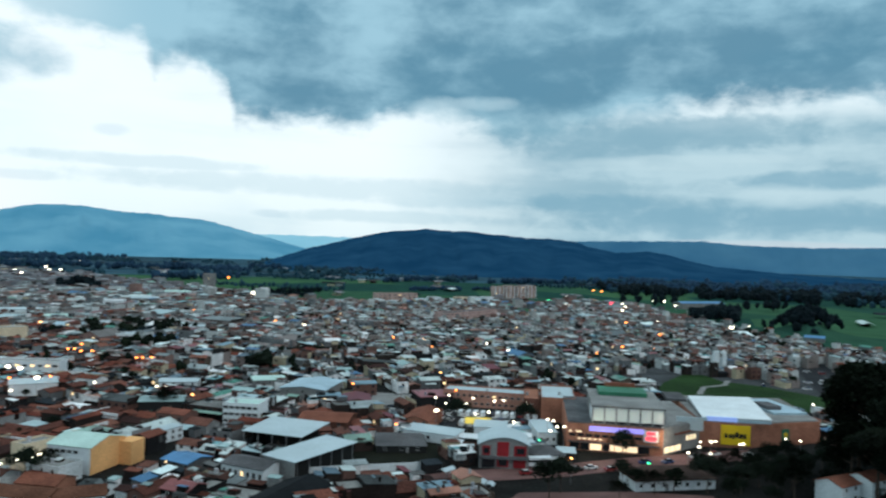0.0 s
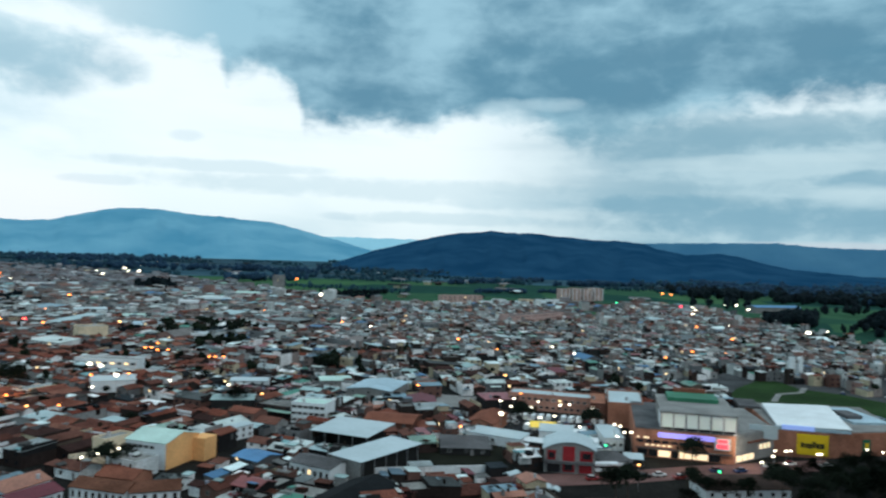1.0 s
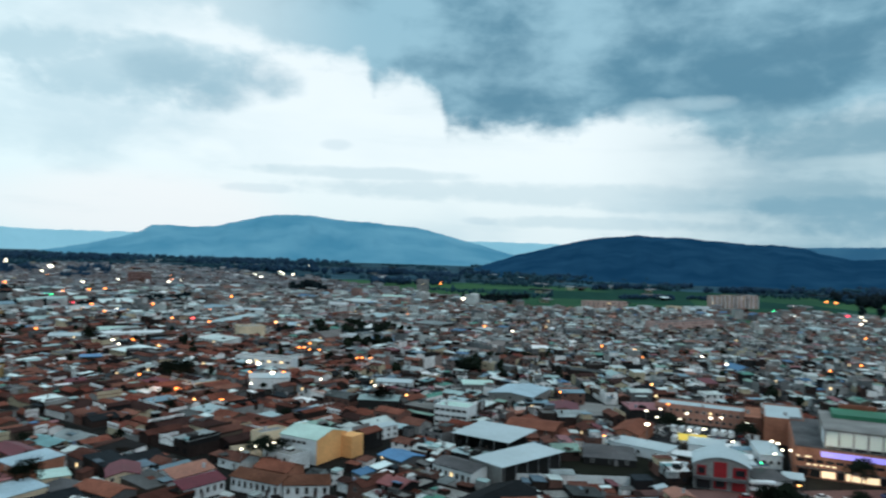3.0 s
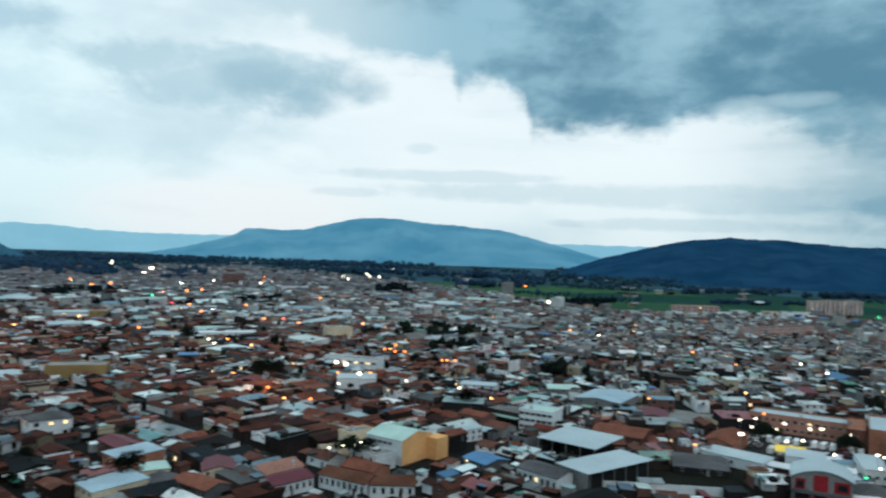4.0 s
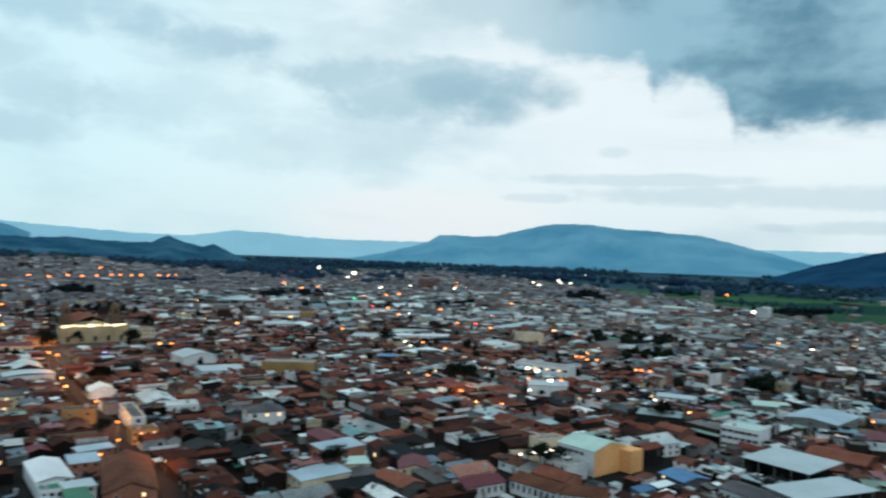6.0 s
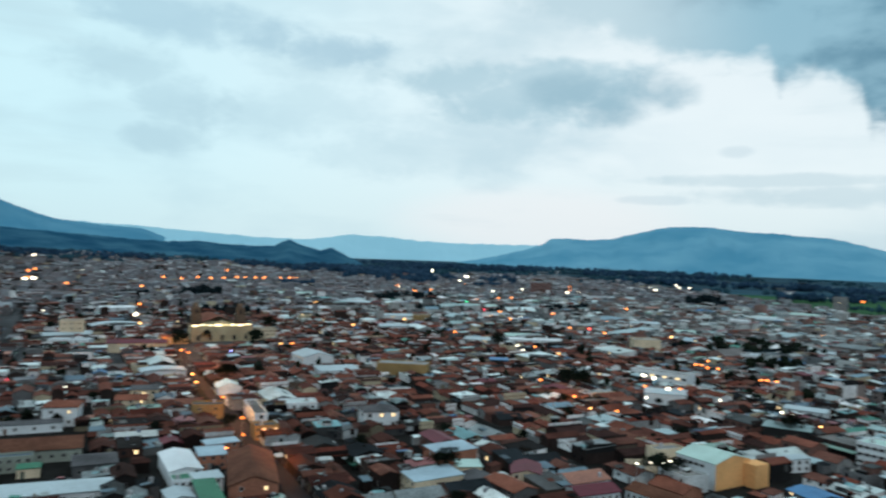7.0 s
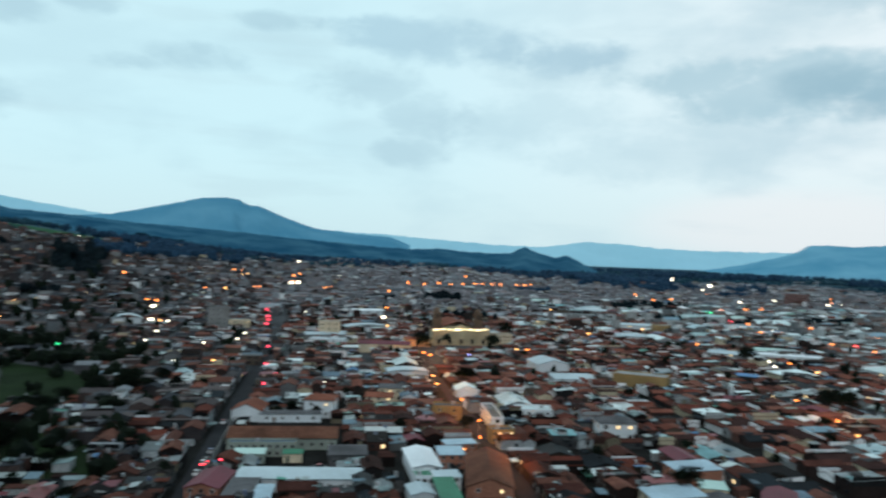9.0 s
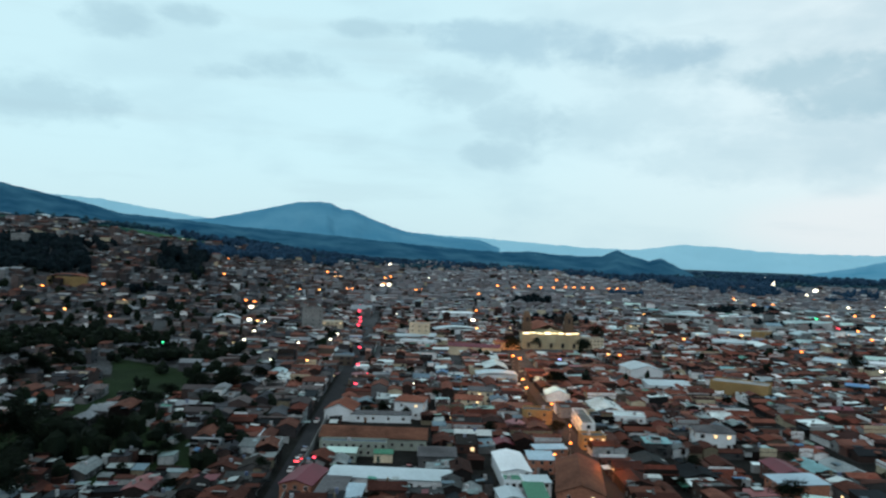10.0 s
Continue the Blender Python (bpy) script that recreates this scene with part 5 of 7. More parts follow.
for k in range(6):
    part("pilaster", box(-20.8 + 8.2 * k, -19.8 + 8.2 * k, -6.5, -6.0, 0, 11.2), M["stone"], cath)
landmark("row_house", -494, 250, 18, 9, 74, 5.2, "gable", "orange", "redroof", "orange arcaded house by the church", wins=(8, 0, 0, 0), seed=54, rise=1.4, lit=0.3)
landmark("house", -482, 312, 18, 11, 70, 8, "flat", "cream", "slab1", "cream stone building beside the church", wins=(7, 3, 3, 0), storeys=3, seed=55)

# larger buildings among the houses
landmark("hall", -309, 292, 28, 14, 38, 6.6, "flat", "ochre", "slab1", "ochre hall with a blank wall", wins=(0, 3, 0, 0), seed=80)
landmark("house", -298, 361, 11, 7, 38, 4.4, "shed", "black", "blue", "small building with a bright blue roof", wins=(0, 0, 0, 0), rise=0.6, seed=81)
landmark("hall", -281, 381, 15, 9, 38, 6.4, "flat", "black", "darkroof", "low hall clad in black sheets", wins=(0, 0, 0, 0), seed=82, door=False)
landmark("office_block", -203, 386, 33, 10, 2, 7.2, "flat", "white", "slab1", "white two-storey block with lit window bands", wins=(9, 4, 0, 0), win=(2.6, 1.3), lit=0.35, seed=83)
landmark("hall", -177, 340, 19, 10, 30, 5.4, "shed", "white", "whiteroof", "white hall with lamps under its eaves", wins=(0, 0, 0, 0), rise=0.8, seed=84)
landmark("hall", -280, 505, 19, 14, 42, 9.4, "flat", "cream", "slab1", "large cream hall with a blank front", wins=(0, 2, 0, 0), seed=85)
landmark("hall", -514, 506, 16, 12, 44, 7.4, "flat", "ochre", "slab1", "yellow ochre building with few windows", wins=(3, 2, 0, 0), seed=86)
landmark("hall", -110, 313, 17, 12, 12, 5.4, "gable", "black", "metal1", "hall with a blue-grey sheet roof", wins=(0, 0, 0, 0), rise=0.8, seed=87)
landmark("hall", -118, 357, 17, 10, 10, 5.2, "gable", "white", "whiteroof", "hall with a white sheet roof", wins=(4, 0, 0, 0), rise=0.8, seed=88)
landmark("hall", -80, 370, 15, 13, 20, 5.2, "gable", "concrete", "mint", "hall with a pale green roof", wins=(3, 0, 0, 0), rise=0.9, seed=89)
landmark("apartment_house", -547, 203, 15, 12, 66, 13, "flat", "cream", "slab1", "cream four-storey house standing over its neighbours", storeys=4, wins=(3, 0, 2, 0), seed=90)
landmark("long_house", -508, 188, 25, 9, 50, 5.0, "flat", "white", "whiteroof", "long white terrace with a pale roof", wins=(5, 0, 0, 0), seed=91)
landmark("house", -279, 157, 12, 8, 60, 5.4, "flat", "ochre", "slab1", "plain ochre two-storey house with small windows", wins=(2, 2, 0, 0), seed=92)
landmark("house", -263, 189, 15, 10, 60, 5.0, "flat", "white", "metal1", "white two-storey house with a stepped roof", wins=(4, 2, 0, 0), seed=93)
landmark("house", -226, 201, 14, 10, 63, 7.0, "hip", "white", "darkroof", "white house with dark windows and a grey roof", wins=(3, 2, 2, 2), win=(1.5, 1.5), rise=1.6, seed=94)
landmark("house", -312, 141, 12, 9, 60, 4.6, "gable", "cream", "redroof", "house with a pinkish tile roof", rise=1.4, seed=95)
landmark("house", -322, 151, 11, 9, 60, 6.2, "gable", "cream", "darkroof", "cream house with a dark roof", rise=1.2, seed=96)
landmark("apartment_house", -604, 133, 16, 14, 80, 17, "flat", "concrete", "slab1", "grey concrete five-storey house over its neighbours", storeys=5, wins=(3, 0, 2, 0), seed=97)
landmark("hall", -592, 252, 38, 14, 80, 3.8, "vault", "white", "whiteroof", "sports hall with a white arched roof", wins=(0, 0, 0, 0), rise=2.2, seed=98)
landmark("apartment_house", -872, -107, 15, 12, 88, 14, "flat", "concrete", "slab1", "grey five-storey house on the slope", storeys=5, wins=(3, 0, 2, 0), seed=99)
landmark("hall", -724, -52, 30, 14, 86, 7, "vault", "ochre", "redroof", "hall with an orange arched roof", wins=(0, 0, 0, 0), rise=2.2, seed=100)
# dark green slope between the houses


def slope_patch(a, b, c, d, m, label):
    """Grass over sloping ground between four corners of the plan, a little proud of the ground, with a skirt."""
    v, f, n = [], [], 10
    for j in range(n + 1):
        for i in range(n + 1):
            p, q = i / n, j / n
            x = (a[0] * (1 - p) + b[0] * p) * (1 - q) + (d[0] * (1 - p) + c[0] * p) * q
            y = (a[1] * (1 - p) + b[1] * p) * (1 - q) + (d[1] * (1 - p) + c[1] * p) * q
            rim = i in (0, n) or j in (0, n)
            v.append((x, y, terrain(x, y) + (-0.5 if rim else 0.5 + 0.25 * noise.noise((x * 0.1, y * 0.1, 0)))))
    f = [(j * (n + 1) + i, j * (n + 1) + i + 1, (j + 1) * (n + 1) + i + 1, (j + 1) * (n + 1) + i) for j in range(n) for i in range(n)]
    g = new("ground_grass", mesh("ground_grass", v, f, M[m]))
    tagged(g, label, "grass", kind="structure")


slope_patch((-372, -8), (-366, 34), (-436, 34), (-496, -14), "darkgrass", "dark grassy slope between the houses")
slope_patch(polar(84, 185), polar(104, 185), polar(104, 440), polar(84, 440), "darkgrass", "dark overgrown gardens round the houses")
slope_patch((-262, -36), (-262, 6), (-300, 2), (-312, -42), "darkgrass", "dark overgrown slope below the houses")
reserve(-420, 8, 116, 40, 5, 0)
reserve(-284, -16, 44, 46, 0, 0)

# apartment blocks at the edge of the town
for k in range(4):
    flats = landmark("apartment_block", 90 + 17 * k, 1130 + 10 * k, 15, 12, 30, 17 + (k % 2), "flat", "pinkbrick", "slab1", "brick and white apartment block at the edge of town", storeys=6, wins=(5, 0, 2, 0), win=(1.6, 1.5), seed=60 + k, group="apartment blocks at the edge of town")
    for x in (-7.3, 0.0, 7.3):
        part("stairwell", box(x - 0.45, x + 0.45, -6.5, -5.9, -1, 17.6 + (k % 2)), M["white"], flats, "white plastered stairwell strip")
landmark("apartment_block", 30, 735, 84, 14, 52, 11, "flat", "pinkbrick", "slab1", "long brick apartment block", storeys=4, wins=(20, 0, 2, 0), win=(1.5, 1.3), seed=70)
landmark("apartment_block", -750, 1008, 33, 18, 40, 19, "flat", "mauvebrick", "slab1", "large brick block among the houses", storeys=6, wins=(9, 0, 3, 0), win=(1.6, 1.5), seed=71)
landmark("tower_block", -320, 1080, 16, 14, 10, 24, "flat", "concrete", "slab1", "grey concrete tower on the plain", storeys=6, wins=(3, 0, 2, 0), seed=72)
perimeter_wall([(-250, 543), (-222, 561), (-197, 581), (-160, 603)], 3.4, "concrete", "long pale concrete wall in panels along the avenue")
perimeter_wall([(-262, 493), (-233, 483), (-205, 465), (-177, 444)], 3.0, "concrete", "pale concrete wall in panels along a road")
strip("road", [(-254, 538), (-224, 556), (-198, 575), (-160, 597)], 6, 0.06, "asphalt", "avenue beside a long pale wall")
strip("road", [(-264, 488), (-235, 478), (-207, 460), (-179, 439)], 6, 0.06, "asphalt", "road beside a pale wall")
landmark("long_house", -233, 551, 32, 8, 46, 4.5, "gable", "white", "whiteroof", "long low hall with a pale roof", wins=(0, 0, 0, 0), storeys=1, rise=1.0, seed=110)
landmark("long_house", -252, 614, 42, 8, 62, 4.5, "gable", "white", "whiteroof", "long low hall with a pale roof", wins=(0, 0, 0, 0), storeys=1, rise=1.0, seed=111)
landmark("long_house", -188, 592, 20, 8, 12, 4.5, "gable", "white", "whiteroof", "low hall with a pale roof", wins=(0, 0, 0, 0), storeys=1, rise=1.0, seed=112)
landmark("hall", -613, 68, 20, 12, 84, 4.6, "vault", "white", "whiteroof", "hall with a white domed roof among the houses", wins=(0, 0, 0, 0), rise=3.0, seed=113)
landmark("long_house", -622, 150, 24, 8, 76, 5.0, "flat", "cream", "whiteroof", "long pale terrace with lamps on its front", wins=(7, 0, 0, 0), storeys=2, lit=0.3, seed=114)

# larger pale buildings that stand out among the houses: azimuth, distance, width, height
rh = random.Random(77)
for rows_ in (
    ((25.1, 873, 16, 6.0), (22.7, 831, 19, 8.0), (20.8, 869, 28, 8.0), (26.3, 694, 17, 6.0), (25.5, 637, 20, 4.5), (23.5, 637, 28, 4.5), (18.6, 984, 29, 8.0), (21.9, 557, 12, 6.0), (29.1, 745, 26, 7.3)),
    ((53.0, 810, 21, 5.5), (51.3, 814, 36, 6.5), (47.1, 650, 34, 4.6), (36.9, 577, 40, 5.0), (32.8, 1155, 30, 7.0), (41.0, 568, 21, 5.0), (31.0, 1160, 44, 7.0), (39.6, 778, 20, 5.5), (33.7, 647, 17, 5.0)),
    ((67.0, 768, 30, 7.0), (41.2, 883, 39, 7.0), (54.8, 1015, 42, 7.0), (50.6, 887, 42, 6.4), (47.0, 734, 33, 6.0), (70.0, 578, 30, 4.6), (54.6, 753, 33, 5.0), (37.9, 605, 27, 5.0), (42.4, 787, 35, 5.0)),
):
    for az, r, w, h in rows_:
        x, y = polar(az, r)
        wall_m, roof_m, tone_ = rh.choice((("white", "whiteroof", "white"), ("cream", "blueroof", "cream"), ("white", "mint", "white"), ("concrete", "whiteroof", "grey"), ("white", "white", "white")))
        landmark("hall", x, y, w, rh.uniform(11, 17), az + rh.uniform(-14, 14), h, rh.choice(("flat", "shed", "gable", "gable")), wall_m, roof_m, "large " + tone_ + " plastered hall with a pale roof among the houses", rise=1.4, wins=(rh.randint(2, 4), 0, 0, 0), win=(1.8, 1.3), seed=rh.randint(200, 900), lit=0.1)
landmark("shed", 328.4, 660.2, 16, 10, -26, 4.0, "gable", "concrete", "blue", "low shed with a bright blue roof beside the fields", storeys=1, wins=(0, 0, 0, 0), rise=1.6, seed=120)

# ---- ordinary houses, lot by lot ----
rng = random.Random(11)


def lots(u0, u1, v0, v1, small, big=0.025):
    """Split a block into house lots."""
    w, d = u1 - u0, v1 - v0
    lim = small * rng.uniform(0.8, 1.5)
    if w * d < lim or max(w, d) < 6 or (w * d < 700 and max(w, d) < 2.6 * min(w, d) and rng.random() < big):
        yield u0, u1, v0, v1
        return
    s = rng.uniform(0.36, 0.64)
    if w > d:
        yield from lots(u0, u0 + w * s, v0, v1, small, big)
        yield from lots(u0 + w * s, u1, v0, v1, small, big)
    else:
        yield from lots(u0, u1, v0, v0 + d * s, small, big)
        yield from lots(u0, u1, v0 + d * s, v1, small, big)


def old_town(az, r):
    """Share of clay-tiled houses."""
    p = smooth((az - 12) / 15) * smooth((1050 - 220 * smooth((52 - az) / 14) - r) / 450) * 0.76
    p = max(p, 0.35 * smooth((az - 60) / 20) * smooth((1800 - r) / 600))
    p *= 1 - 0.5 * smooth((az - 60) / 10) * smooth((620 - r) / 150)
    p *= 1 - 0.35 * smooth((290 - r) / 50)
    return max(p, 0.24 * smooth((460 - r) / 120), 0.12)


PEDESTALS = Heap()
CLUTTER = Heap()
HEAPS = [Heap() for _ in range(6)]
near_count = 0
LABELS = {
    "clay": ["plastered house with an old clay tile roof", "low house under brown clay tiles", "house with a weathered red tile roof"],
    "grey": ["house with a grey corrugated roof", "plain house under stained fibre-cement sheets"],
    "metal": ["house with a pale sheet metal roof", "house under light corrugated metal"],
    "odd": ["small house with a painted sheet roof"],
    "slab": ["plain flat-roofed concrete house with bare walls", "unfinished brick house with a flat slab roof"],
}


def pick_roof(az, r):
    p = rng.random()
    clay = old_town(az, r)
    if p < clay:
        return "clay"
    p = rng.random()
    if p < 0.28:
        return "grey"
    if p < (0.50 if az < 26 and r < 460 else 0.52):
        return "metal"
    if p < 0.66 and az < 26 or p < 0.60:
        return "odd"
    if az > 20 and r < 700 and rng.random() < 0.65:
        return rng.choice(("grey", "grey", "metal", "clay"))
    return "slab"


def plain_house(heap, w, d, h, kind, fr, windows, tank, far=False):
    """One house of the mass, with walls, roof, windows and roof clutter."""
    shape = "flat" if kind == "slab" else "gable" if kind == "clay" or rng.random() < 0.4 else "shed"
    if kind == "clay" and min(w, d) > 8.5:
        for g1, g2 in wings(w, d, h):
            heap.add(g1, "wall", fr)
            heap.add(g2, "clay", fr)
        if rng.random() < 0.5:
            k = rng.choice((-1, 1)) * w / 2
            heap.add(box(k - 0.15, k + 0.15, -d / 2, d / 2, h - 1.2, h + rng.uniform(0.6, 1.2)), "wall", fr)
        if rng.random() < 0.4:
            k = rng.choice((-1, 1)) * d / 2
            heap.add(box(-w / 2, w * rng.uniform(0.0, 0.5), k - 0.15, k + 0.15, h - 1.0, h + rng.uniform(0.5, 1.1)), "white", fr)
        if rng.random() < 0.5:
            heap.add(moved(shed(w * rng.uniform(0.3, 0.6), d * rng.uniform(0.2, 0.4), h * rng.uniform(0.75, 1.25), 0.3, 0.1), rng.uniform(-0.2, 0.2) * w, rng.uniform(-0.15, 0.15) * d), rng.choice(("metal", "grey", "metal", "odd")), fr)
        return
    if shape == "gable":
        flip = d > w
        ww, dd = (d, w) if flip else (w, d)
        rise = dd * rng.uniform(0.13, 0.22)
        g1, g2 = gable_walls(ww, dd, h, rise, -4), gable(ww, dd, h, rise, 0.25)
        if flip:
            g1, g2 = swap(g1), swap(g2)
    elif shape == "shed":
        rise = d * rng.uniform(0.04, 0.1)
        g1, g2 = shed_walls(w, d, h, rise, -4), shed(w, d, h, rise, 0.2)
    else:
        g1, g2 = parapet_walls(w, d, h, rng.uniform(0.3, 0.9), 0.2, -4), box(-w / 2 + 0.15, w / 2 - 0.15, -d / 2 + 0.15, d / 2 - 0.15, h - 0.3, h)
        if tank and rng.random() < 0.45:
            heap.add(tube(0.75, 0.65, h, h + 1.4, 6, rng.uniform(-0.3, 0.3) * w, rng.uniform(-0.3, 0.3) * d), "tank", fr)
        if rng.random() < 0.4:
            a = rng.uniform(0.15, 0.3)
            ox = rng.choice((-1, 1)) * (0.45 - a) * w
            heap.add(box(ox - a * w, ox + a * w, -0.1 * d, 0.42 * d, h, h + 2.4), "wall", fr)
            heap.add(box(ox - a * w - 0.2, ox + a * w + 0.2, -0.1 * d - 0.2, 0.42 * d + 0.2, h + 2.4, h + 2.55), rng.choice(("metal", "grey", "clay")), fr)
    # far houses take the tones with the haze painted in
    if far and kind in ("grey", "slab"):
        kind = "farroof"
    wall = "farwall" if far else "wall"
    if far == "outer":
        wall, kind = "hazewall", "hazeroof"
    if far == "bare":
        wall, kind = "dimwall", "dimroof"
    heap.add(g1, wall, fr)
    heap.add(g2, kind, fr)
    if shape != "flat" and not far and rng.random() < 0.14:
        # a few newer sheets, or a loft, over part of the roof
        q = rng.uniform(0.2, 0.45)
        heap.add(moved(shed(w * q, d * 0.4, h + rng.uniform(0.7, 1.6), 0.25, 0.1), rng.uniform(-0.25, 0.25) * w, rng.uniform(-0.2, 0.2) * d), rng.choice(("metal", "grey", "metal", "odd")), fr)
    if tank and rng.random() < 0.5:
        # lean-to or covered patio against one side
        k, q = rng.choice((-1, 1)), rng.uniform(0.3, 0.7)
        g = moved(shed(w * q, d * 0.35, h * 0.72, 0.3, 0.1), rng.uniform(-0.5, 0.5) * w * (1 - q), k * d * 0.55)
        heap.add(g, rng.choice(("metal", "grey", "metal", "clay", "odd")), fr)
    if tank and rng.random() < 0.4:
        # party wall standing a little over the roof
        k = rng.choice((-1, 1)) * w / 2
        heap.add(box(k - 0.14, k + 0.14, -d / 2, d / 2, h - 1.5, h + rng.uniform(0.7, 1.5)), "wall", fr)
    if windows:
        n = max(1, int(w / 3.2))
        for s in range(max(1, round(h / 2.9))):
            z = 0.9 + 2.8 * s
            if z + 1.2 > h:
                break
            for k in range(n):
                x = w * ((k + 0.5) / n - 0.5)
                for y0 in (-d / 2 - 0.05, d / 2 - 0.1):
                    if rng.random() < 0.8:
                        heap.add(box(x - 0.6, x + 0.6, y0, y0 + 0.15, z, z + 1.25), "lit" if rng.random() < 0.03 else "glass", fr)


def wings(w, d, h):
    """Courtyard house: pitched wings round a patio. Gives (walls, roof) of each wing."""
    t = min(rng.uniform(4.6, 6.2), d * 0.45, w * 0.6)
    out = []

    def wing(ww, dd, x, y, hh, turn):
        rise = dd * rng.uniform(0.16, 0.22)
        g1, g2 = gable_walls(ww, dd, hh, rise, -4), gable(ww, dd, hh, rise, 0.3)
        if turn:
            g1, g2 = swap(g1), swap(g2)
        out.append((moved(g1, x, y), moved(g2, x, y)))

    wing(w, t, 0, -d / 2 + t / 2, h, False)
    if rng.random() < 0.75:
        wing(w, t, 0, d / 2 - t / 2, h - rng.uniform(0, 0.5), False)
    k = rng.choice((-1, 1))
    if d - 2 * t > 2.5:
        wing(d - 2 * t + 1.0, min(t, w * 0.5), k * (w / 2 - min(t, w * 0.5) / 2), 0, h - rng.uniform(0.2, 0.6), True)
    return out


def roof_clutter(x, y, w, d, turn, h):
    """Loose sheets, lofts, tanks and chimneys over a near house and its patio."""
    fr = (math.cos(radians(turn)), math.sin(radians(turn)), x, y, terrain(x, y))
    for _ in range(rng.randint(1, 4)):
        a, b, z = rng.uniform(1.2, 4.2), rng.uniform(1.0, 3.0), h * rng.uniform(0.75, 1.1) + 0.7
        ox, oy = rng.uniform(-0.5, 0.5) * w, rng.uniform(-0.5, 0.5) * d
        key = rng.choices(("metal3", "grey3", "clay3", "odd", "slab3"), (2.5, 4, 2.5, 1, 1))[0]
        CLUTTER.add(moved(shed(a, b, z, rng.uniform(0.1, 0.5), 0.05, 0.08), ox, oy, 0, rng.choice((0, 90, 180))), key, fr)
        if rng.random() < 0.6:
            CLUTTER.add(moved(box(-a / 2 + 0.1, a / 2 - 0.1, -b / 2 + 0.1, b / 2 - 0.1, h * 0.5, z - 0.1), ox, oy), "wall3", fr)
    if rng.random() < 0.35:
        CLUTTER.add(tube(0.6, 0.5, h * 0.6, h + 1.7, 8, rng.uniform(-0.35, 0.35) * w, rng.uniform(-0.35, 0.35) * d), "tank", fr)
    if rng.random() < 0.4:
        k = rng.uniform(-0.4, 0.4) * w
        CLUTTER.add(box(k - 0.3, k + 0.3, -0.3, 0.3, h * 0.5, h + rng.uniform(1.2, 2.2)), "wall3", fr)


def near_house(x, y, w, d, turn, h, kind):
    global near_count
    near_count += 1
    roof_clutter(x, y, w, d, turn, h)
    shape = "flat" if kind == "slab" else "gable" if kind == "clay" or rng.random() < 0.5 else "shed"
    rise = (min(w, d) * rng.uniform(0.15, 0.22)) if shape == "gable" else d * rng.uniform(0.05, 0.1)
    n = max(1, min(3, int(w / 3.5)))
    ahead = -x * math.sin(radians(turn)) + y * math.cos(radians(turn)) > 0
    court = kind == "clay" and min(w, d) > 8.5
    if court:
        z = terrain(x, y)
        b = thing("house", x, y, z, turn, "courtyard house with clay tiled wings round a patio", "house", "houses of the town")
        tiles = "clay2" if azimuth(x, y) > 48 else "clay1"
        for g1, g2 in wings(w, d, h):
            part("wing_wall", g1, M["wall1"], b)
            part("wing_roof", g2, M[tiles], b)
        if rng.random() < 0.5:
            k = rng.choice((-1, 1)) * w / 2
            part("party_wall", box(k - 0.15, k + 0.15, -d / 2, d / 2, h - 1.2, h + rng.uniform(0.6, 1.2)), M[rng.choice(("white", "wall1", "wall1"))], b)
        if rng.random() < 0.6:
            part("patio_roof", moved(shed(w * 0.4, d * 0.3, h * 0.75, 0.3, 0.1), rng.uniform(-0.2, 0.2) * w), M[rng.choice(("metal1", "grey1"))], b, "sheet roof over the patio")
        window_row(b, -w / 2, -d / 2, w / 2, -d / 2, 1.0, n, 1.0, 1.4, rng, 0.05)
        return
    # houses further left take wall and tile copies darkened for vignette
    b = building("house", x, y, w, d, turn, h, shape, M["dimwall1" if azimuth(x, y) > 66 or (azimuth(x, y) > 46 and rng.random() < 0.85) else "wall1"], M["clay2" if kind == "clay" and azimuth(x, y) > 48 else kind + "1"], rng.choice(LABELS[kind]), "house", rise=rise, storeys=max(1, round(h / 3)), wins=(n, 0, 0, 0) if ahead else (0, n, 0, 0), seed=near_count, group="houses of the town")
    if rng.random() < 0.65 and not court:
        k, q = rng.choice((-1, 1)), rng.uniform(0.3, 0.7)
        m = rng.choice(("metal1", "grey1", "metal1", "clay1", "odd1"))
        part("lean_to", moved(shed(w * q, d * 0.4, h * 0.7, 0.3, 0.1), rng.uniform(-0.5, 0.5) * w * (1 - q), k * d * 0.55), M[m], b, "lean-to roof over the patio")


TAKEN = np.zeros((920, 920), dtype=bool)  # square metres of the near town that are built on


def cells(x, y, w, d, turn, step=0.9):
    c, s = math.cos(radians(turn)), math.sin(radians(turn))
    a, b = np.meshgrid(np.arange(-w / 2, w / 2 + 0.01, step), np.arange(-d / 2, d / 2 + 0.01, step))
    i, j = (x + a * c - b * s + 460).astype(int), (y + a * s + b * c + 460).astype(int)
    return np.clip(i, 0, 919), np.clip(j, 0, 919)


def occupy(x, y, w, d, turn):
    if math.hypot(x, y) < 450:
        TAKEN[cells(x, y, w, d, turn)] = True


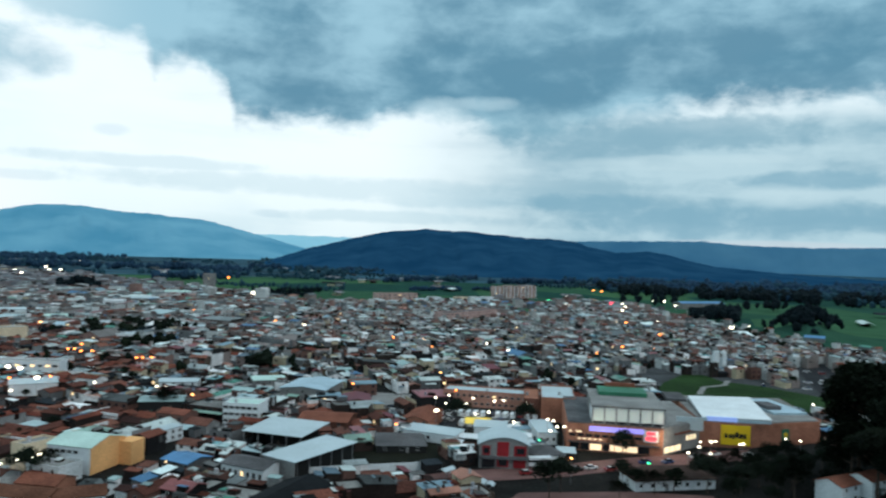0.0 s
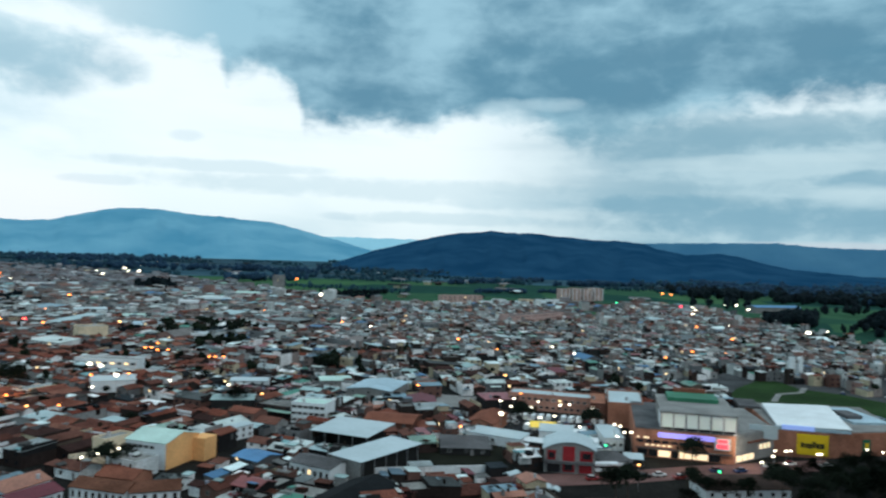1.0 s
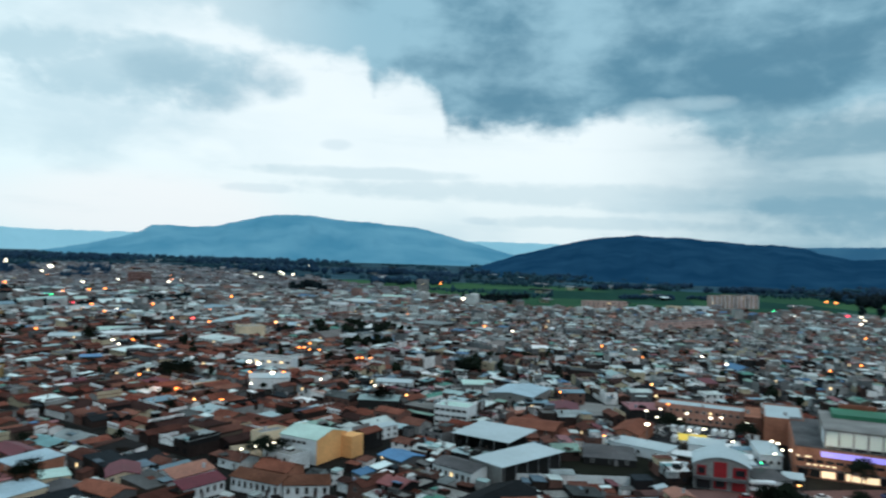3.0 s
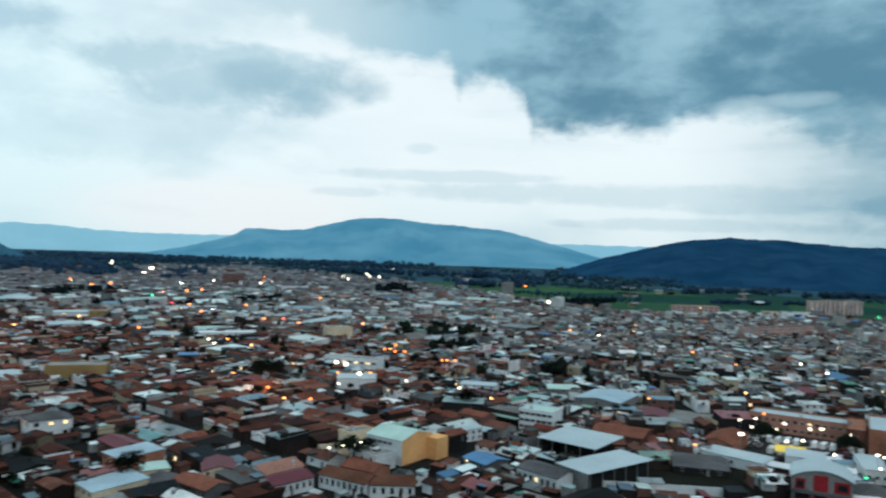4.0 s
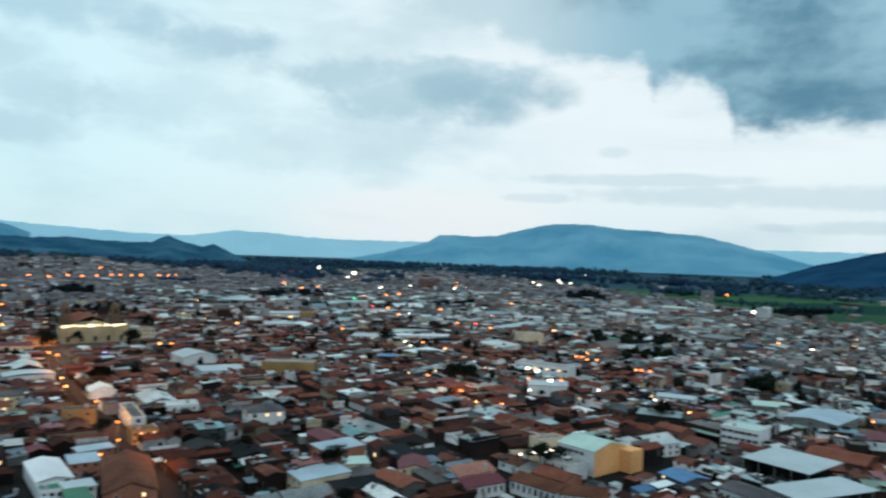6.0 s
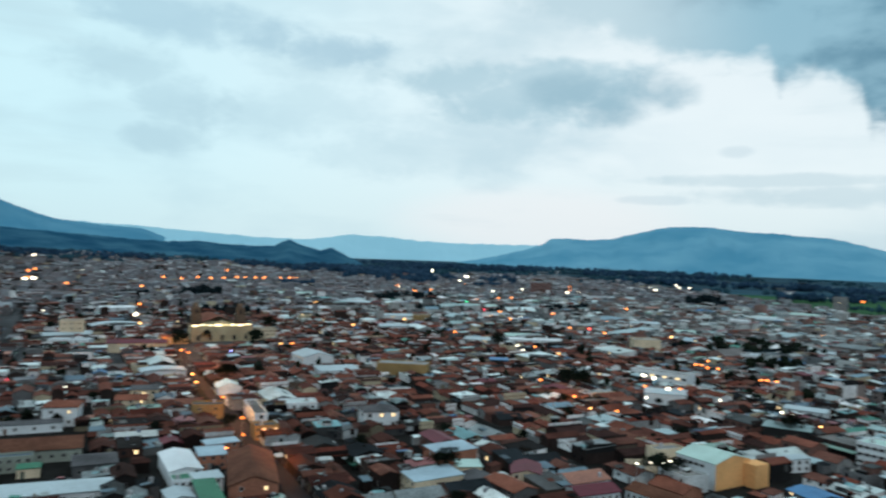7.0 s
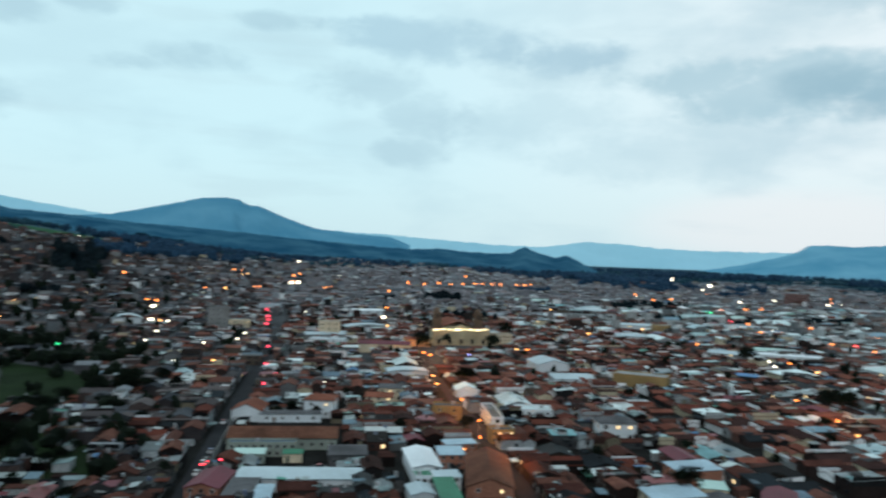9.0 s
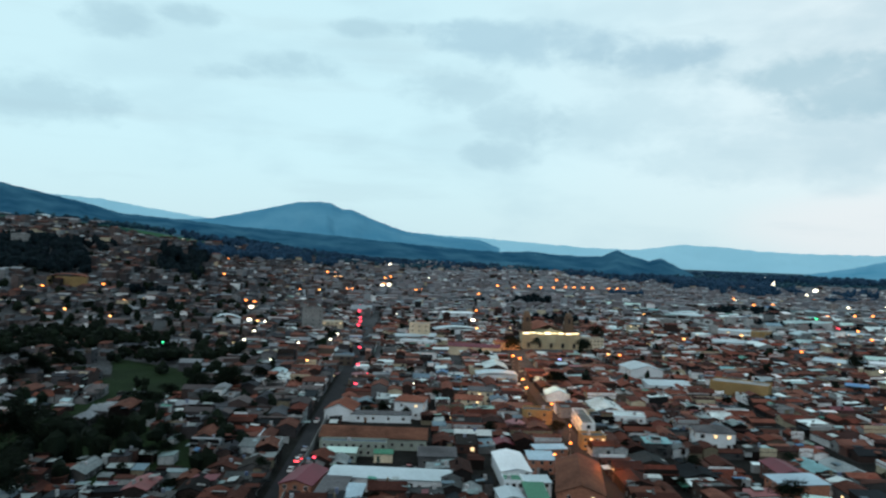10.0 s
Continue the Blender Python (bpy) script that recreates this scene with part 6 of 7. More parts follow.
def fill_yards():
    """Small sheds, lean-tos and patio roofs in what the house lots have left of the near blocks."""
    for _ in range(14000):
        az, r = rng.uniform(-30, 103), 170 + 265 * math.sqrt(rng.random())
        x, y = polar(az, r)
        g = EAST if az < 9 else GRID
        u, v = to_grid(x, y, g)
        if not 6.5 < (u - 22) % 94 < 87.5 or not 6.5 < (v + 36) % 94 < 87.5 or not is_free(x, y, 2.2):
            continue
        w, d = rng.uniform(2.2, 7.5), rng.uniform(2.0, 5.0)
        turn = g + rng.uniform(-3, 3) + rng.choice((0, 90))
        q = cells(x, y, w, d, turn)
        if TAKEN[q].mean() > 0.12 or (az > 78 and rng.random() < 0.5):
            continue
        TAKEN[q] = True
        h = rng.uniform(2.3, 3.3)
        fr = (math.cos(radians(turn)), math.sin(radians(turn)), x, y, terrain(x, y))
        k = 0 if az < -8 else 1 if az < 14 else 2 if az < 36 else 3 if az < 58 else 4 if az < 80 else 5
        m = rng.choices(("clay", "grey", "metal", "odd"), (4.5 * old_town(az, r) + 0.5, 2, 2.2, 0.25))[0]
        rise = d * rng.uniform(0.08, 0.16)
        HEAPS[k].add(shed_walls(w, d, h, rise, -1), "wall", fr)
        HEAPS[k].add(shed(w, d, h, rise, 0.2), m, fr)


def fill_town():
    for g in (GRID, EAST):
        pu, pv, street = 94.0, 94.0, 8.0
        for i in range(-30, 31):
            for j in range(-30, 31):
                u0, v0 = pu * i + 22, pv * j - 36
                x, y = to_world(u0 + pu / 2, v0 + pv / 2, g)
                street = 8.0
                if math.hypot(x, y) > 440:
                    v0 += (i * 37) % 94 - 47
                    street = 4.5
                x, y = to_world(u0 + pu / 2, v0 + pv / 2, g)
                r, az = math.hypot(x, y), azimuth(x, y)
                if r < 90 or not -50 < az < 112 or r > 2200:
                    continue
                east = 1 if az < 9 else 0
                if abs(az - 9) > 14 and east != (1 if g == EAST else 0):
                    continue
                far = r > 420
                halves = ((0, pv / 2 - 2.5), (pv / 2 + 2.5, pv - street)) if far else ((0, pv - street),)
                for a, b in halves:
                    if r < 900 and terrain(x, y) < 0.3 and is_free(x, y, 40) and in_town(x, y) and east == (1 if g == EAST else 0) and abs(az - 9) > 6:
                        c, s = math.cos(radians(g)), math.sin(radians(g))
                        # near pavements carry the gap shade, far ones the haze-paled ground
                        PEDESTALS.add(box(street / 2, pu - street / 2, a + street / 2, b + street / 2, -0.3, 0.16), "town" if far else "pavement", (c, s, *to_world(u0, v0, g), 0))
                    size = (130 if g == GRID and az > 24 and rng.random() < 0.4 else 72) if r < 420 else (33 if g == EAST else 62) if r < 900 else 150 if r < 1500 else 260
                    for q in lots(u0 + street / 2 + 1.2, u0 + pu - street / 2 - 1.2, v0 + a + street / 2 + 1.2, v0 + b + street / 2 - 1.2, size, 0.07 if 380 < r < 1000 and 15 < az < 56 else 0.025):
                        lot(q, g)


def lot(q, g):
    u0, u1, v0, v1 = q
    x, y = to_world((u0 + u1) / 2, (v0 + v1) / 2, g)
    r, az = math.hypot(x, y), azimuth(x, y)
    if (az < 9) != (g == EAST) or not in_town(x, y) or r < 130 or not -48 < az < 112:
        return
    if r < 1250 and not is_free(x, y):
        return
    empty = 0.03 if r < 900 else 0.14
    empty += 0.45 * smooth((az - 80) / 9) * smooth((r - 200) / 60) * smooth((900 - r) / 300)
    empty += 0.3 * smooth((az - 78) / 7) * smooth((300 - r) / 30)
    if old_town(az, r) > 0.4:
        empty += 0.02
    if rng.random() < empty:
        return
    w, d = (u1 - u0) * rng.uniform(0.95, 1.0), (v1 - v0) * rng.uniform(0.92, 1.0)
    if old_town(az, r) > 0.4:
        h = rng.choice((2.8, 3.0, 3.2, 3.5, 5.0, 3.0, 3.1, 3.8))
    else:
        h = rng.choice((3.2, 5.4, 5.8, 3.6, 8.0, 5.6, 5.4, 4.0, 3.0)) if r > 420 else rng.choice((3.0, 3.3, 3.6, 5.4, 5.8, 4.0))
    if r > 700 and rng.random() < 0.05:
        h += rng.uniform(3, 7)
    h += rng.uniform(-0.4, 0.4)
    kind = pick_roof(az, r)
    if w * d > 210 and 380 < r < 1000 and kind != "clay":
        kind, h = rng.choice(("metal", "metal", "grey")), max(h, 5.5)
    if az > 46 and r < 300 and kind in ("metal", "slab") and rng.random() < 0.5:
        kind = rng.choice(("clay", "grey"))
    if az > 66 and r < 300 and kind in ("slab", "metal"):
        kind = rng.choice(("clay", "grey", "clay", "metal"))
    turn = g + rng.uniform(-2.5, 2.5) + rng.choice((0, 0, 0, 90))
    if abs(turn - g) > 45:
        w, d = d, w
    occupy(x, y, w, d, turn)
    if 190 < r < 250 and -34 < az < 104:
        near_house(x, y, w, d, turn, h, kind)
        return
    if r < 420 and (kind != "clay" or rng.random() < 0.25):
        roof_clutter(x, y, w, d, turn, h)
    z = min(terrain(x, y), terrain(x + 4, y), terrain(x, y + 4))
    fr = (math.cos(radians(turn)), math.sin(radians(turn)), x, y, z)
    k = 0 if az < -8 else 1 if az < 14 else 2 if az < 36 else 3 if az < 58 else 4 if az < 80 else 5
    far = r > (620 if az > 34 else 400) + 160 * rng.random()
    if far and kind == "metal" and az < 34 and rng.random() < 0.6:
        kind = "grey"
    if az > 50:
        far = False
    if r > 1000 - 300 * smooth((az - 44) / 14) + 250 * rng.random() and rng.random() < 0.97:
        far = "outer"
    # houses on the slope get the tones dimmed for dusk and vignette
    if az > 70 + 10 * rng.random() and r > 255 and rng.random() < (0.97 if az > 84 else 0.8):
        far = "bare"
    plain_house(HEAPS[k], w, d, h, kind, fr, r < 750, r < 700, far)


WOODS = ((93.0, 99.0, 765, 925, 330, 10), (85.6, 88.4, 832, 960, 130, 11), (86.9, 88.2, 880, 930, 26, 24), (85.2, 86.4, 960, 1120, 60, 12))
for a0, a1, r0, r1, n, h in WOODS:
    reserve(*polar((a0 + a1) / 2, (r0 + r1) / 2), radians(a1 - a0) * (r0 + r1) / 2, r1 - r0, (a0 + a1) / 2)
OPEN = len(KEEP_FREE)
reserve(-84, 225, 22, 16, -24)
reserve(-24, 225, 62, 16, 14)
fill_town()
del KEEP_FREE[OPEN:]
fill_yards()
if PEDESTALS.n:
    PEDESTALS.build("pavement", "raised concrete pavements round the blocks of houses", "pavement", "structure")
CLUTTER.build("roof_sheets", "loose roof sheets, lofts, tanks and chimneys over the houses", "roof clutter")
for hp in HEAPS:
    hp.build("town_houses", "crowded low houses with clay, sheet and slab roofs", "houses")

# ---- trees ----
def limb(p, q, r0, r1, n=6):
    d = (Vector(q) - Vector(p)).normalized()
    a = d.orthogonal().normalized()
    c = d.cross(a)
    v = []
    for o, r in ((p, r0), (q, r1)):
        v += [tuple(Vector(o) + (a * math.cos(2 * math.pi * k / n) + c * math.sin(2 * math.pi * k / n)) * r) for k in range(n)]
    return v, [(k, (k + 1) % n, (k + 1) % n + n, k + n) for k in range(n)] + [tuple(range(n, 2 * n))]


def leaves(points, count, size, rs):
    """Leaf sprays: small crossed blades scattered in clumps about the given points (x, y, z, radius)."""
    v, f = [], []
    total = sum(p[3] ** 2 for p in points)
    for x, y, z, r in points:
        for _ in range(int(count * r * r / total)):
            d = Vector((rs.gauss(0, 1), rs.gauss(0, 1), rs.gauss(0, 1))).normalized() * r * rs.uniform(0.45, 1.05)
            c = Vector((x, y, z)) + Vector((d.x, d.y, d.z * 0.8))
            a = Vector((rs.gauss(0, 1), rs.gauss(0, 1), rs.gauss(0, 0.6))).normalized()
            b = a.orthogonal().normalized()
            s = size * rs.uniform(0.6, 1.3)
            k = len(v)
            v += [tuple(c - a * s), tuple(c + b * s * 0.45), tuple(c + a * s), tuple(c - b * s * 0.45)]
            f.append((k, k + 1, k + 2, k + 3))
    return v, f


def make_tree(height, spread, seed, leaf_count, leaf_size, label):
    rs = random.Random(seed)
    t = thing("tree", 0, 0, 0, 0, label, "tree")
    bole = height * 0.38
    wood = [limb((0, 0, -1), (0.2, 0.1, bole), height * 0.025, height * 0.017), limb((0.2, 0.1, bole), (0, 0.3, height * 0.85), height * 0.017, height * 0.004)]
    clumps = [(0, 0.3, height * 0.86, spread * 0.36)]
    for k in range(9):
        a = 2.4 * k + rs.uniform(-0.4, 0.4)
        z0 = bole + (height * 0.42) * k / 9
        ln = spread * rs.uniform(0.5, 0.85) * (1.1 - 0.5 * k / 9)
        p = (0.15, 0.15, z0)
        q = (ln * math.cos(a), ln * math.sin(a), z0 + ln * rs.uniform(0.3, 0.7))
        wood.append(limb(p, q, height * 0.009, height * 0.003, 5))
        clumps.append((*q, spread * rs.uniform(0.26, 0.42)))
        clumps.append((q[0] * 0.5, q[1] * 0.5, q[2] + spread * 0.1, spread * rs.uniform(0.24, 0.36)))
    part("trunk", join(*wood), M["wood"], t)
    part("crown", leaves(clumps, leaf_count, leaf_size, rs), M["leaf"], t)
    return t


TREES = [
    make_tree(10, 5.5, 1, 1500, 0.42, "dark broad-leaved tree beside the houses"),
    make_tree(13, 6.5, 2, 1800, 0.48, "tall dark broad-leaved tree"),
    make_tree(7, 3.8, 3, 900, 0.36, "small dark garden tree"),
    make_tree(27, 11, 4, 9000, 0.8, "very tall dense dark tree on the knoll"),
]
FIRST = [True] * 4


def tree(k, x, y, turn=0.0, scale=1.0):
    if FIRST[k]:
        FIRST[k] = False
        TREES[k].matrix_basis = pose(x, y, terrain(x, y), 0, 0, turn) @ Matrix.Scale(scale, 4)
        return TREES[k]
    ob = copy_thing(TREES[k], pose(x, y, terrain(x, y), 0, 0, turn))
    ob.scale = (scale, scale, scale)
    return ob


rt = random.Random(5)
for az, r, s in ((-29.3, 268, 1.12), (-31.2, 262, 1.1), (-30.2, 284, 1.15), (-32.6, 274, 1.15), (-33.6, 258, 1.0), (-29.5, 292, 1.1), (-34.5, 280, 1.1), (-28.9, 256, 0.75), (-30.4, 250, 0.8), (-32, 246, 0.8)):
    tree(3, *polar(az, r), rt.uniform(0, 360), s)
for x, y in ((88, 250), (94, 246), (100, 251), (106, 246), (112, 252), (97, 240), (106, 238), (115, 243), (122, 238), (90, 241), (118, 254), (128, 246), (112, 233), (100, 232), (122, 230), (128, 236), (118, 226), (94, 233), (103, 226), (110, 240), (125, 224), (132, 230), (134, 242), (120, 248), (86, 246), (108, 228), (116, 236), (103, 245)):
    tree(1, x, y, rt.uniform(0, 360), rt.uniform(0.42, 0.6))
for x, y, k in ((65, 260, 1), (10, 303, 0), (37, 301, 0), (58, 232, 2), (62, 228, 2), (66, 224, 2), (38, 223, 0), (72, 226, 2), (82, 226, 0), (92, 226, 0), (106, 222, 0), (34, 217, 0), (54, 217, 2), (86, 215, 0), (97, 216, 2), (-112.5, 225.5, 2), (-109.5, 225, 2)):
    tree(k, x, y, rt.uniform(0, 360), rt.uniform(0.75, 1.1))
for az, r, k in ((33.5, 392, 1), (34.4, 398, 1), (19.2, 330, 0), (39.6, 545, 1), (62.8, 505, 1), (57.5, 520, 1), (59.0, 400, 0), (59.6, 388, 0), (43.2, 232, 0), (49.6, 262, 2), (27.8, 242, 0)):
    x, y = polar(az, r)
    tree(k, x, y, rt.uniform(0, 360), rt.uniform(0.75, 1.1))
for x, y, k in ((-480, 267, 0.72), (-469, 299, 0.72), (-514, 338, 1.0), (-297, 106, 0.4), (-303, 98, 0.42), (-309, 100, 0.4), (-302, 92, 0.38)):
    tree(1, x, y, rt.uniform(0, 360), k)
for az, r, n, sp in ((83.0, 372, 8, 14), (84.0, 366, 6, 10), (88.5, 340, 5, 12), (93, 300, 6, 24), (97, 250, 10, 26), (95, 420, 10, 30), (98, 340, 8, 25)):
    for _ in range(n):
        x, y = polar(az, r)
        tree(rt.choice((0, 1, 2)), x + rt.gauss(0, sp * 0.5), y + rt.gauss(0, sp * 0.5), rt.uniform(0, 360), rt.uniform(0.6, 1.1))


for _ in range(150):
    az, r = rt.uniform(14, 103), rt.uniform(190, 420)
    x, y = polar(az, r)
    if is_free(x, y, 3) and rt.random() < (1.0 if az > 72 else 0.5):
        tree(2, x, y, rt.uniform(0, 360), rt.uniform(0.5, 0.95))


def crowns(heap, x, y, r, h, rs, key="farleaf"):
    """A far tree crown: a ragged clump of a few uneven lumps."""
    z = terrain(x, y)
    if math.hypot(x - 368, y - 1030) < 62:
        return
    for _ in range(3):
        g = ball(r * rs.uniform(0.5, 0.8), rs.uniform(-0.5, 0.5) * r, rs.uniform(-0.5, 0.5) * r, h * rs.uniform(0.4, 0.75), 5, 3, rs.uniform(0.9, 1.6))
        v = [(a * (1 + 0.2 * rs.uniform(-1, 1)), b * (1 + 0.2 * rs.uniform(-1, 1)), max(-0.5, c * (1 + 0.15 * rs.uniform(-1, 1)))) for a, b, c in g[0]]
        heap.add((v, g[1]), key, (1, 0, x, y, z))


woods = Heap()
rw = random.Random(9)


# groves in and round the town: azimuth, distance, spread along and across, number
for az, r, a, b, n in ((25.3, 1130, 24, 14, 26), (24.4, 1140, 14, 10, 12), (46.4, 1500, 60, 30, 60), (59.5, 760, 26, 14, 26), (44.5, 820, 40, 14, 26), (92.0, 940, 20, 20, 24), (86, 470, 30, 20, 40), (92, 520, 50, 25, 60), (97, 520, 50, 40, 90), (70, 1900, 200, 60, 90), (-22.5, 700, 22, 18, 14), (-25.98, 803, 24, 26, 190), (-20, 1120, 100, 30, 50), (80, 1500, 90, 60, 80), (79, 1780, 170, 40, 170), (84, 1560, 110, 36, 130), (75, 1950, 120, 40, 90), (74, 1800, 120, 60, 70), (20.2, 520, 16, 8, 12), (22.2, 640, 20, 6, 14), (21.6, 590, 36, 6, 22), (18.6, 610, 20, 6, 12), (13, 430, 14, 6, 8), (9, 470, 18, 6, 10)):
    cx, cy = polar(az, r)
    ca, sa = math.cos(radians(az)), math.sin(radians(az))
    for _ in range(n):
        p, q = rw.gauss(0, a * 0.5), rw.gauss(0, b * 0.5)
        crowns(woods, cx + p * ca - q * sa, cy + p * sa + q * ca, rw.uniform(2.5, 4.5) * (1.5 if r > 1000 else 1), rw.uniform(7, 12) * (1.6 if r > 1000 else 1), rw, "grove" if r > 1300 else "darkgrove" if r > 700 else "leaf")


def belt(a0, r0, a1, r1, h):
    """A row of trees between two places, thick and uneven, in full near by."""
    (x0, y0), (x1, y1) = polar(a0, r0), polar(a1, r1)
    ln = math.hypot(x1 - x0, y1 - y0)
    if min(r0, r1) < 560:
        for k in range(int(ln / (h * 0.5))):
            q = rw.random()
            tree(rw.choice((0, 1, 2)), x0 + (x1 - x0) * q + rw.gauss(0, 2.5), y0 + (y1 - y0) * q + rw.gauss(0, 2.5), rw.uniform(0, 360), h * rw.uniform(0.06, 0.1))
        return
    # height seen above the cap becomes depth, shaped to fit the camera's view
    rm = (r0 + r1) / 2
    tall, deep = min(h, 12 + rm * 0.003), max(0.0, h - 12) * rm / 110
    rad = min(5.0, tall * 0.3) * (1 if rm < 1300 else 1.3)
    for k in range(int(ln * (tall + deep * 70 / rm * 1.3) / rad ** 2 * 0.75) + 4):
        q, e = rw.random(), rw.gauss(0, tall * 0.35) + deep * rw.random()
        gap = noise.noise((q * ln / 45, a0, e / 60))
        if gap < -0.24:
            continue
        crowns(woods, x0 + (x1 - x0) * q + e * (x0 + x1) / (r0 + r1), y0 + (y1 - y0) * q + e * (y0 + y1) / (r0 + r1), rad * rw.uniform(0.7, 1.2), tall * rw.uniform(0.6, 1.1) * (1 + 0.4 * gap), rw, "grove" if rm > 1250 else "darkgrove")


# belts of trees: azimuth and distance of both ends, height as the camera sees it
for row in (
    (21.6, 1030, 14.4, 1061, 8),
    (14.6, 1061, 8.6, 1115, 9),
    (20.4, 1396, 14.3, 1512, 15),
    (31.2, 1791, 24.1, 1902, 22),
    (24.1, 1837, 17.1, 1902, 17),
    (17.1, 1765, 13.8, 1646, 23),
    (13.8, 2070, 4.4, 2019, 15),
    (-12.5, 1467, -17.9, 1497, 22),
    (-17.6, 1482, -25.7, 1403, 30),
    (-18.5, 861, -21.0, 909, 16),
    (2.0, 1232, -4.7, 1335, 9),
    (4.1, 1512, -3.0, 1800, 12),
    (-3.8, 1581, -11.9, 1828, 13),
    (51.5, 1581, 47.4, 1671, 29),
):
    belt(*row)
for row in (
    (47.7, 1646, 42.7, 1574, 21),
    (54.5, 1960, 51.6, 2019, 18),
    (47.4, 2253, 37.1, 2502, 25),
    (41.4, 1543, 38.6, 1581, 18),
    (33.8, 2334, 24.4, 2441, 21),
    (49.1, 975, 43.8, 1025, 13),
    (40.2, 932, 37.4, 896, 9),
    (36.2, 861, 33.3, 909, 12),
    (15.3, 970, 8.0, 1056, 8),
    (82.5, 1342, 78.6, 1630, 35),
    (77.5, 1446, 75.9, 1536, 20),
    (68.2, 1697, 64.9, 1766, 31),
    (59.3, 1828, 56.0, 1903, 25),
    (56.0, 1705, 52.2, 1829, 34),
):
    belt(*row)
for row in (
    (63.3, 976, 60.1, 991, 15),
    (48.6, 961, 43.8, 969, 9),
    (40.3, 841, 37.4, 848, 9),
    (36.6, 891, 34.5, 899, 9),
    (22.7, 579, 19.8, 589, 8),
    (41.7, 1405, 38.6, 1471, 12),
    (36.7, 876, 35.0, 893, 9),
    (27.3, 595, 25.5, 608, 7),
    (22.3, 546, 19.9, 565, 6),
    (34.7, 848, 31.6, 881, 8),
    (71.6, 1771, 68.7, 1957, 11),
    (56.0, 1265, 53.5, 1303, 12),
    (67.9, 950, 66.4, 953, 8),
    (81.8, 887, 80.2, 942, 9),
    (67.0, 981, 64.8, 990, 10),
    (86.2, 1042, 77.9, 1615, 24),
    (92.3, 879, 91.3, 906, 20),
    (90.5, 710, 87.9, 728, 7),
    (82.2, 875, 80.2, 938, 9),
    (85.1, 368, 80.6, 365, 9),
    (97.0, 287, 90.6, 276, 10),
    (87.7, 279, 85.1, 277, 7),
    (91.0, 493, 85.8, 467, 5),
):
    belt(*row)
# dark woods on the slope over the town: azimuth and distance from and to, number, height
for a0, a1, r0, r1, n, h in WOODS:
    for _ in range(n):
        x, y = polar(rw.uniform(a0, a1), rw.uniform(r0, r1))
        crowns(woods, x, y, rw.uniform(3.0, 5.0), h * rw.uniform(0.75, 1.25), rw, "darkgrove")
# wide dark woods far out on the plain: azimuth and distance from and to, number
for a0, a1, r0, r1, n in ((-34.0, -12.0, 1330, 1750, 520), (-36.0, -13.0, 1750, 2600, 420), (-21.5, -19.8, 885, 985, 16), (45.0, 52.0, 1690, 2500, 420), (51.0, 57.0, 2150, 3100, 260), (45.0, 52.0, 2500, 3400, 200), (36.0, 45.0, 2600, 3400, 260), (22.0, 36.0, 2900, 3500, 260), (57.0, 80.0, 2250, 2900, 260)):
    for _ in range(n):
        az, r = rw.uniform(a0, a1), rw.uniform(r0, r1)
        x, y = polar(az, r)
        if noise.noise((az * 0.5, r / 160, 3)) > -0.15:
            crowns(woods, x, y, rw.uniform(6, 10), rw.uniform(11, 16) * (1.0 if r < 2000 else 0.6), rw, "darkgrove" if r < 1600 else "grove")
# hedgerows and woods on the plain
for k in range(80):
    az = rw.uniform(-40, 104)
    r0 = lerp_table(TOWN, az) * 1.05 + rw.random() ** 0.7 * 1700
    if r0 > 3300:
        continue
    x, y = polar(az, r0)
    turn = radians(rw.choice((-20, 70, -25, -15, -22)) + rw.uniform(-6, 6))
    for j in range(rw.randint(12, 40)):
        s = j * 7.5
        crowns(woods, x + s * math.cos(turn), y + s * math.sin(turn), rw.uniform(2.5, 5), rw.uniform(5, 11), rw)
for az0, az1, r, n in ((-36, 10, 1900, 30), (8, 60, 2900, 26), (20, 50, 2100, 9), (45, 66, 2150, 20), (60, 100, 2200, 36), (33, 50, 2400, 7), (60, 82, 1900, 12), (10, 34, 1800, 10), (-36, -14, 1500, 14)):
    for _ in range(n):
        az, q = rw.uniform(az0, az1), r * rw.uniform(0.86, 1.2)
        ln, tall = rw.uniform(15, 110), rw.uniform(6, 13)
        ca, sa = math.cos(radians(az)), math.sin(radians(az))
        for _ in range(int(4 + ln * 0.14)):
            e, o = rw.gauss(0, ln * 0.5), rw.gauss(0, 14)
            x, y = polar(az, q)
            crowns(woods, x + e * ca - o * sa, y + e * sa + o * ca, rw.uniform(4, 8), tall * rw.uniform(0.7, 1.25), rw)
for _ in range(1100):
    az = rw.uniform(-30, 110)
    x, y = polar(az, rw.uniform(400, min(1500, lerp_table(TOWN, az))))
    if is_free(x, y, 4):
        crowns(woods, x, y, rw.uniform(1.5, 3.2), rw.uniform(5, 9), rw, "leaf")
for _ in range(230):
    x, y = polar(rw.uniform(80, 104), rw.uniform(235, 860))
    crowns(woods, x, y, rw.uniform(2.2, 4.5), rw.uniform(5, 10), rw, "leaf")
woods.build("far_trees", "dark hedgerows, groves and woods on the plain", "trees")

